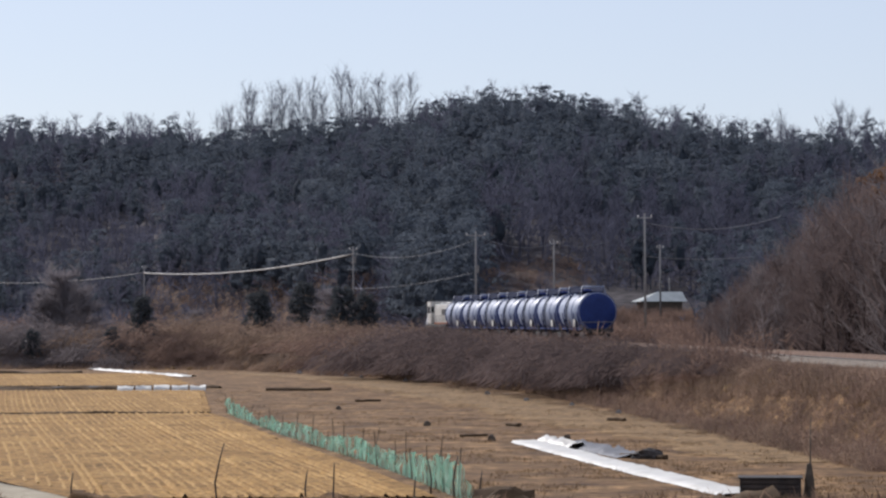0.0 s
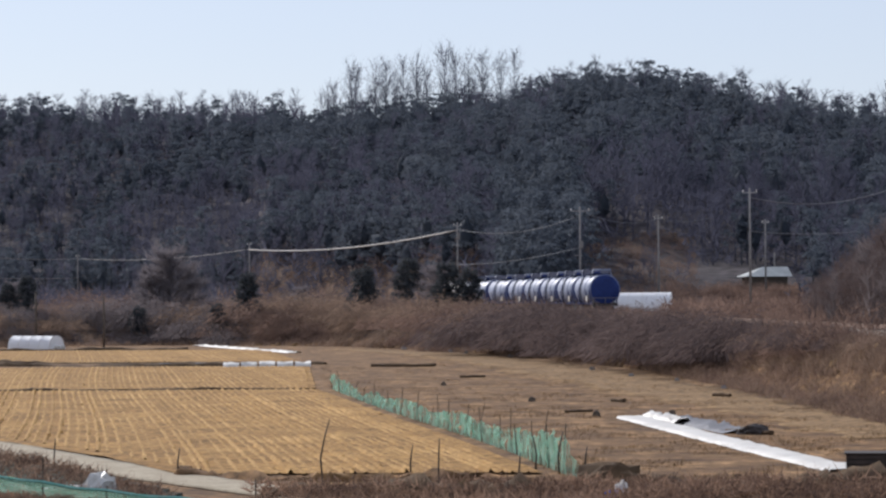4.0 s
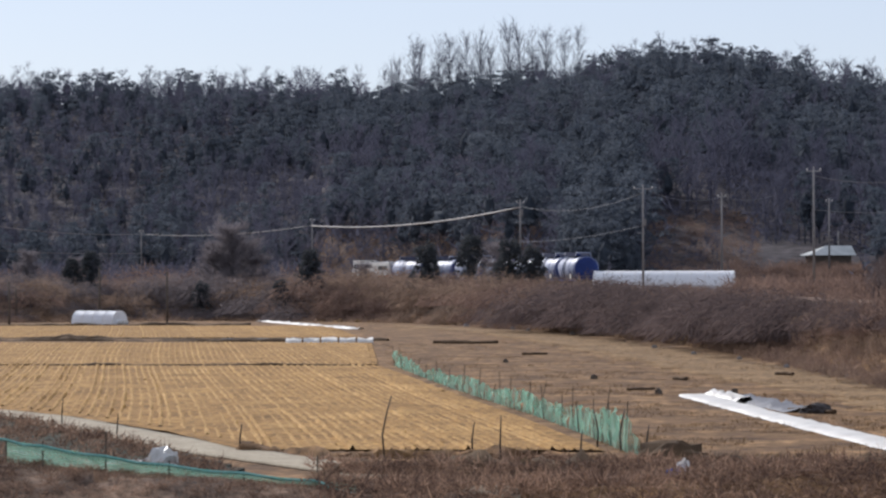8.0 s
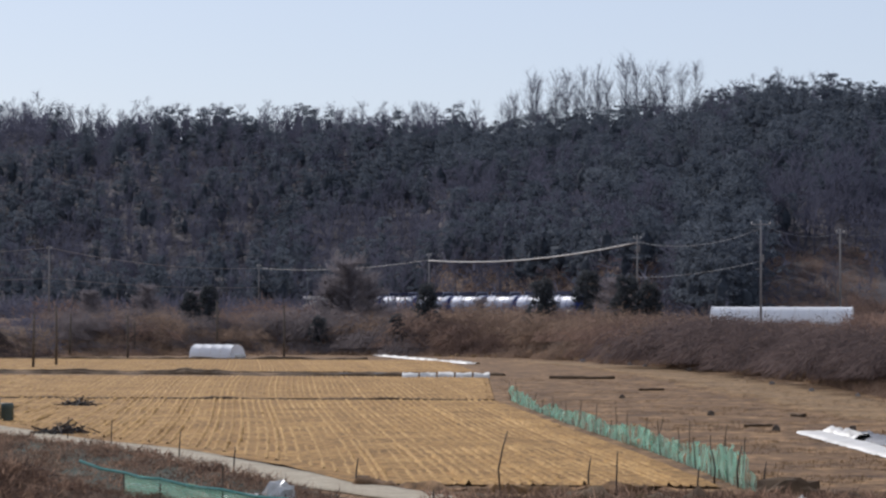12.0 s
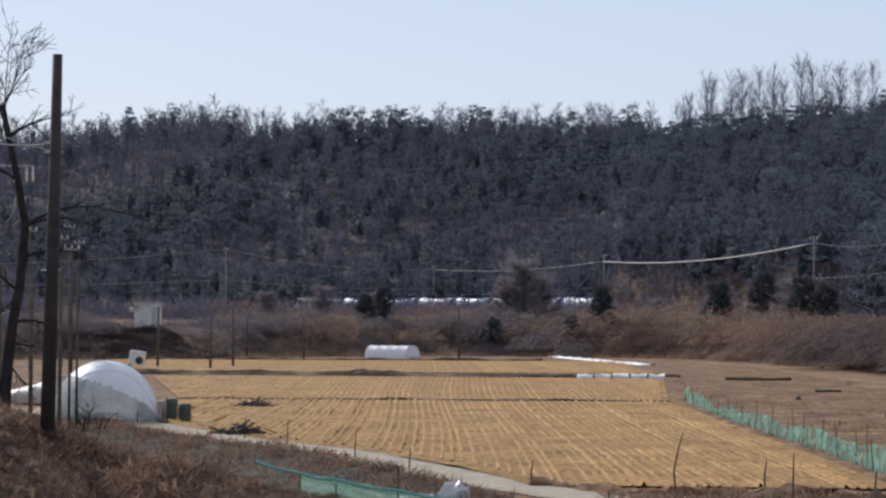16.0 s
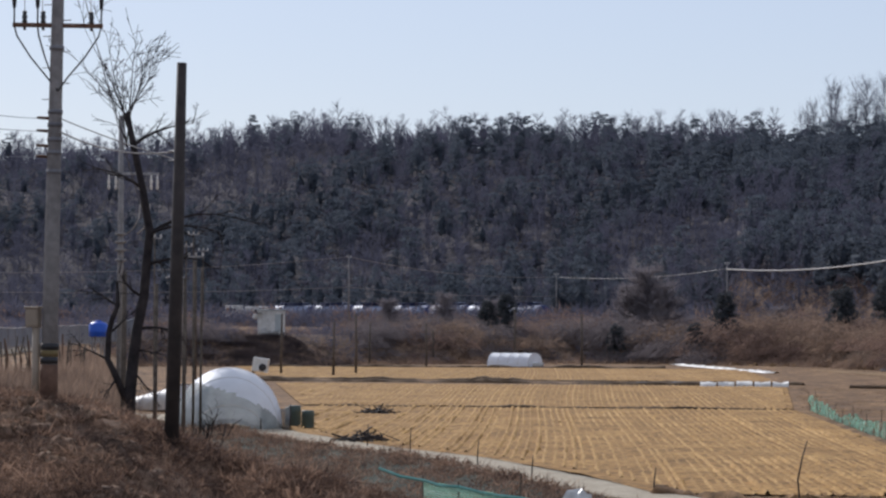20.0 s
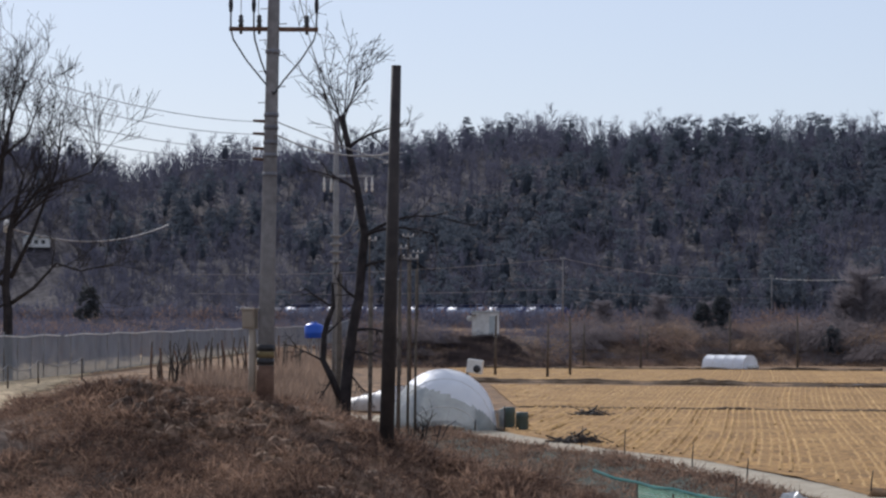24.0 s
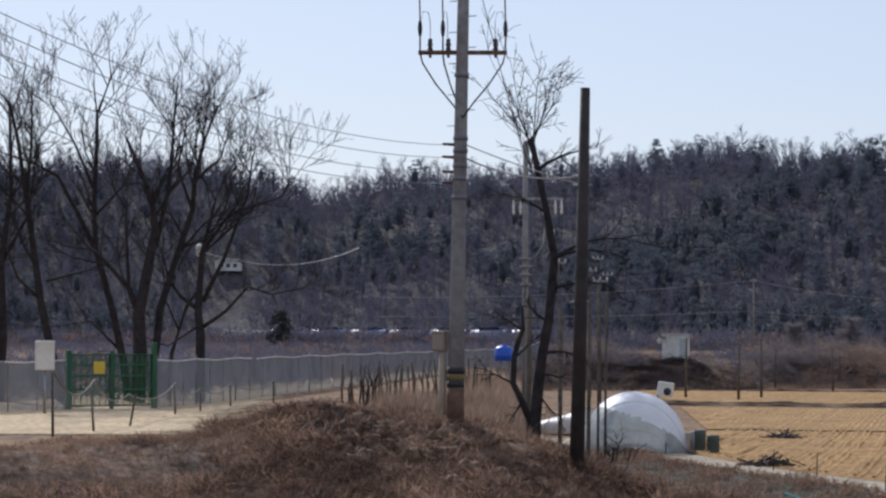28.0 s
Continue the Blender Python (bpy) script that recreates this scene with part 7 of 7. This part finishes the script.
hive = thing("box_on_post", pose(*polar(-15.78, 136).xy, 0, 0, 0, 8), "cream box with a dark hole on a post", "box")
part("post", tube(B(), [(0, 0, 0), (0, 0, 2.45)], 0.05, 8), M["wood"], hive)
part("box_body", box(B(), -0.38, 0.38, -0.25, 0.25, 2.42, 3.08, 0.02), M["cream"], hive).rotation_euler = (0, radians(8), 0)
part("dark_hole", lathe(B(), [(-0.3, 0.02), (-0.3, 0.17), (-0.24, 0.19)], 14, "y"), M["black"], hive).location = (0.5, 0, 2.6)


def grey_fence():
    t = thing("mesh_fence", Matrix(), "long grey mesh fence on thin posts along the road", "mesh fence")
    rng = np.random.default_rng(6)
    way = [(-31.0, 94), (-29.6, 96), (-27.85, 101.5), None, (-26.0, 103.4), (-25.2, 109), (-24.4, 117), (-23.6, 126.5), (-22.9, 138), (-22.2, 152), (-21.5, 168), (-20.9, 186), (-20.3, 206), (-19.8, 230), (-19.3, 262), (-18.7, 285), (-18.2, 300)]
    last = None
    for w in way:
        if w is None:
            last = None
            continue
        q = polar(*w)
        q.z = gz(q.x, q.y)
        q.z = max(q.z, 2.4)
        part("post", tube(B(), [q - Vector((0, 0, 0.2)), q + Vector((0, 0, 1.95))], 0.035, 6), M["pole"], t)
        if last:
            n = 3 if w[1] < 160 else 4
            for k in range(n):
                a, b = last.lerp(q, k / n), last.lerp(q, (k + 1) / n)
                bm = B()
                net_panel(bm, a, b, 1.78 + rng.normal(0, 0.05), 1.78 + rng.normal(0, 0.05), rng.uniform(0.0, 0.04), 5, 0.03, rng)
                part("mesh_panel", bm, M["net"], t)
                part("post", tube(B(), [b - Vector((0, 0, 0.2)), b + Vector((0, 0, 1.82))], 0.025, 5), M["pole"], t)
            part("top_rope", tube(B(), [last + Vector((0, 0, 1.8)), last.lerp(q, 0.5) + Vector((0, 0, 1.73)), q + Vector((0, 0, 1.8))], 0.03, 5), M["white"], t)
        last = q


grey_fence()


def gate():
    a, b = polar(-27.78, 101.7), polar(-26.06, 103.2)
    c = (a + b) / 2
    ang = math.degrees(math.atan2(b.y - a.y, b.x - a.x))
    w = (b - a).length
    t = thing("green_gate", pose(c.x, c.y, gz(c.x, c.y), 0, 0, ang), "green painted steel double gate with mesh and yellow sign", "gate")
    for x in (-w / 2, 0, w / 2):
        part("gate_post", box(B(), x - (0.05 if x == 0 else 0.09), x + (0.05 if x == 0 else 0.09), -0.09, 0.09, 0, 2.15 if x <= 0 else 2.45, 0.02), M["greenpaint"], t)
    for x0, x1 in ((-w / 2 + 0.1, -0.1), (0.1, w / 2 - 0.1)):
        leaf = part("gate_leaf", tube(B(), [(x0, 0, 0.15), (x0, 0, 2.0), (x1, 0, 2.0), (x1, 0, 0.15), (x0, 0, 0.15)], 0.045, 6), M["greenpaint"], t)
        for z in (0.7, 1.2, 1.6):
            part("crossbar", box(B(), x0, x1, -0.025, 0.025, z, z + 0.06), M["greenpaint"], leaf)
        for k in range(6):
            x = x0 + (x1 - x0) * (k + 0.5) / 6
            part("bar", tube(B(), [(x, 0, 0.15), (x, 0, 2.0)], 0.018, 5), M["greenpaint"], leaf)
        bm = B()
        net_panel(bm, (x0, 0.05, 0.15), (x1, 0.05, 0.15), 1.85, 1.85, 0.0, 4)
        part("gate_mesh", bm, M["gatemesh"], leaf)
    part("warning_sign", box(B(), -0.75, -0.3, -0.07, -0.035, 1.3, 1.75, 0.01), M["yellow"], t)
    # the white board beside it
    q = polar(-28.26, 96)
    s = thing("white_cabinet", pose(q.x, q.y, gz(q.x, q.y), 0, 0, 28), "white metal cabinet on a post beside the gate", "cabinet")
    part("post", tube(B(), [(0, 0, 0), (0, 0, 1.6)], 0.05, 8), M["steel"], s)
    part("cabinet_body", box(B(), -0.33, 0.33, -0.15, 0.15, 1.5, 2.5, 0.03), M["white"], s)
    part("cabinet_door", box(B(), -0.28, 0.28, -0.17, -0.15, 1.55, 2.45, 0.01), M["white"], s)


gate()


def roadside_net():
    t = thing("net_fence", Matrix(), "sagging thin net on leaning stakes along the dirt road", "net fence")
    rng = np.random.default_rng(2)
    pts = [(-31.7, 59.4, 1.62), (-35.4, 68.7, 1.45), (-36.6, 73.2, 0.95), (-41.0, 85.5, 1.1), (-42.0, 89.6, 0.85), (-44.2, 97, 0.9), (-45.5, 104, 0.9)]
    for i, (x, y, h) in enumerate(pts):
        z = gz(x, y)
        lean = (0.03, 0.12, -0.22, 0.05, 0.0, 0.03, 0)[i]
        part("stake", tube(B(), [(x, y, z - 0.2), (x - lean, y, z + h)], [0.04, 0.03], 6), M["wood"], t)
        if i:
            x0, y0, h0 = pts[i - 1]
            z0 = gz(x0, y0)
            bm = B()
            net_panel(bm, (x0, y0, z0), (x, y, z), h0, h, 0.32, 10, 0.02, rng, 3, 0.3)
            part("net", bm, M["thin"], t)
            rope = []
            for k in range(9):
                f = k / 8
                rope.append((x0 + (x - x0) * f, y0 + (y - y0) * f, z0 + (z - z0) * f + (h0 + (h - h0) * f) * (1 - 0.32 * 4 * f * (1 - f))))
            part("top_rope", tube(B(), rope, 0.02, 5), M["pole"], t)


roadside_net()

# the row of rough stakes by the utility pole
for i in range(44):
    k = i / 43
    rs = random.Random(i)
    q = polar(-22.25 + 3.1 * k + rs.uniform(-0.05, 0.05), 106 + 26 * k + rs.uniform(-2, 2))
    z = gz(q.x, q.y)
    h = rs.uniform(1.15, 1.75)
    tagged(part("wooden_stake", tube(B(), [(q.x, q.y, z - 0.2), (q.x + rs.uniform(-0.1, 0.1), q.y, z + h * 0.5), (q.x + rs.uniform(-0.15, 0.15), q.y, z + h)], [0.05, 0.04, 0.03], 6), M["rust" if i % 4 == 0 else "wood"]), "rough wooden stake in the garden row", "stake", "garden stakes")
for az_, d_, h_, s_ in ((-21.75, 108, 2.6, 71), (-21.6, 109, 2.2, 72)):
    q = polar(az_, d_)
    grown_tree("sapling", (q.x, q.y, gz(q.x, q.y)), s_, h_, 0.06, (0.1, 0, 1), "small dark leafless sapling among the stakes", 3, 0.4, 2)
q = polar(-16.98, 67)
grown_tree("sapling", (q.x, q.y, gz(q.x, q.y) - 0.2), 75, 2.6, 0.035, (0.25, 0, 1), "thin leafless sapling on the near bank", 3, 0.6, 3)

wt = polar(-18.92, 192)
tank = thing("water_tank", pose(wt.x, wt.y, gz(wt.x, wt.y), 0, 0, 0), "round blue plastic water tank on a stand", "water tank")
for a in range(4):
    x, y = 0.45 * math.cos(a * 1.57 + 0.78), 0.45 * math.sin(a * 1.57 + 0.78)
    part("leg", box(B(), x - 0.05, x + 0.05, y - 0.05, y + 0.05, 0, 1.7), M["steel"], tank)
part("tank_body", lathe(B(), [(1.7, 0.02), (1.7, 0.6), (1.75, 0.64), (2.0, 0.65), (2.03, 0.67), (2.1, 0.65), (2.5, 0.65), (2.65, 0.5), (2.72, 0.25), (2.73, 0.02)], 24, "z"), M["tankblue"], tank)
part("lid", lathe(B(), [(2.71, 0.22), (2.8, 0.22), (2.82, 0.02)], 16, "z"), M["tankblue"], tank)

# pale far farm building between the left trees
q = polar(-24.55, 812)
fb = thing("farm_building", pose(q.x, q.y, gz(q.x, q.y), 0, 0, 20), "far white farm building among the woods", "building")
part("wall", box(B(), -3.8, 3.8, -2, 2, 0, 2.8), M["cream"], fb)
part("roof", box(box(B(), -4.1, 4.1, -2.4, 2.4, 2.8, 3.0), -3.2, 3.2, -1.2, 1.2, 3.0, 3.4), M["tin"], fb)
for x in (-2.6, -0.6, 1.4):
    part("window", box(B(), x, x + 1.1, -2.03, -2.0, 1.0, 2.1), M["glass"], fb)


motions()
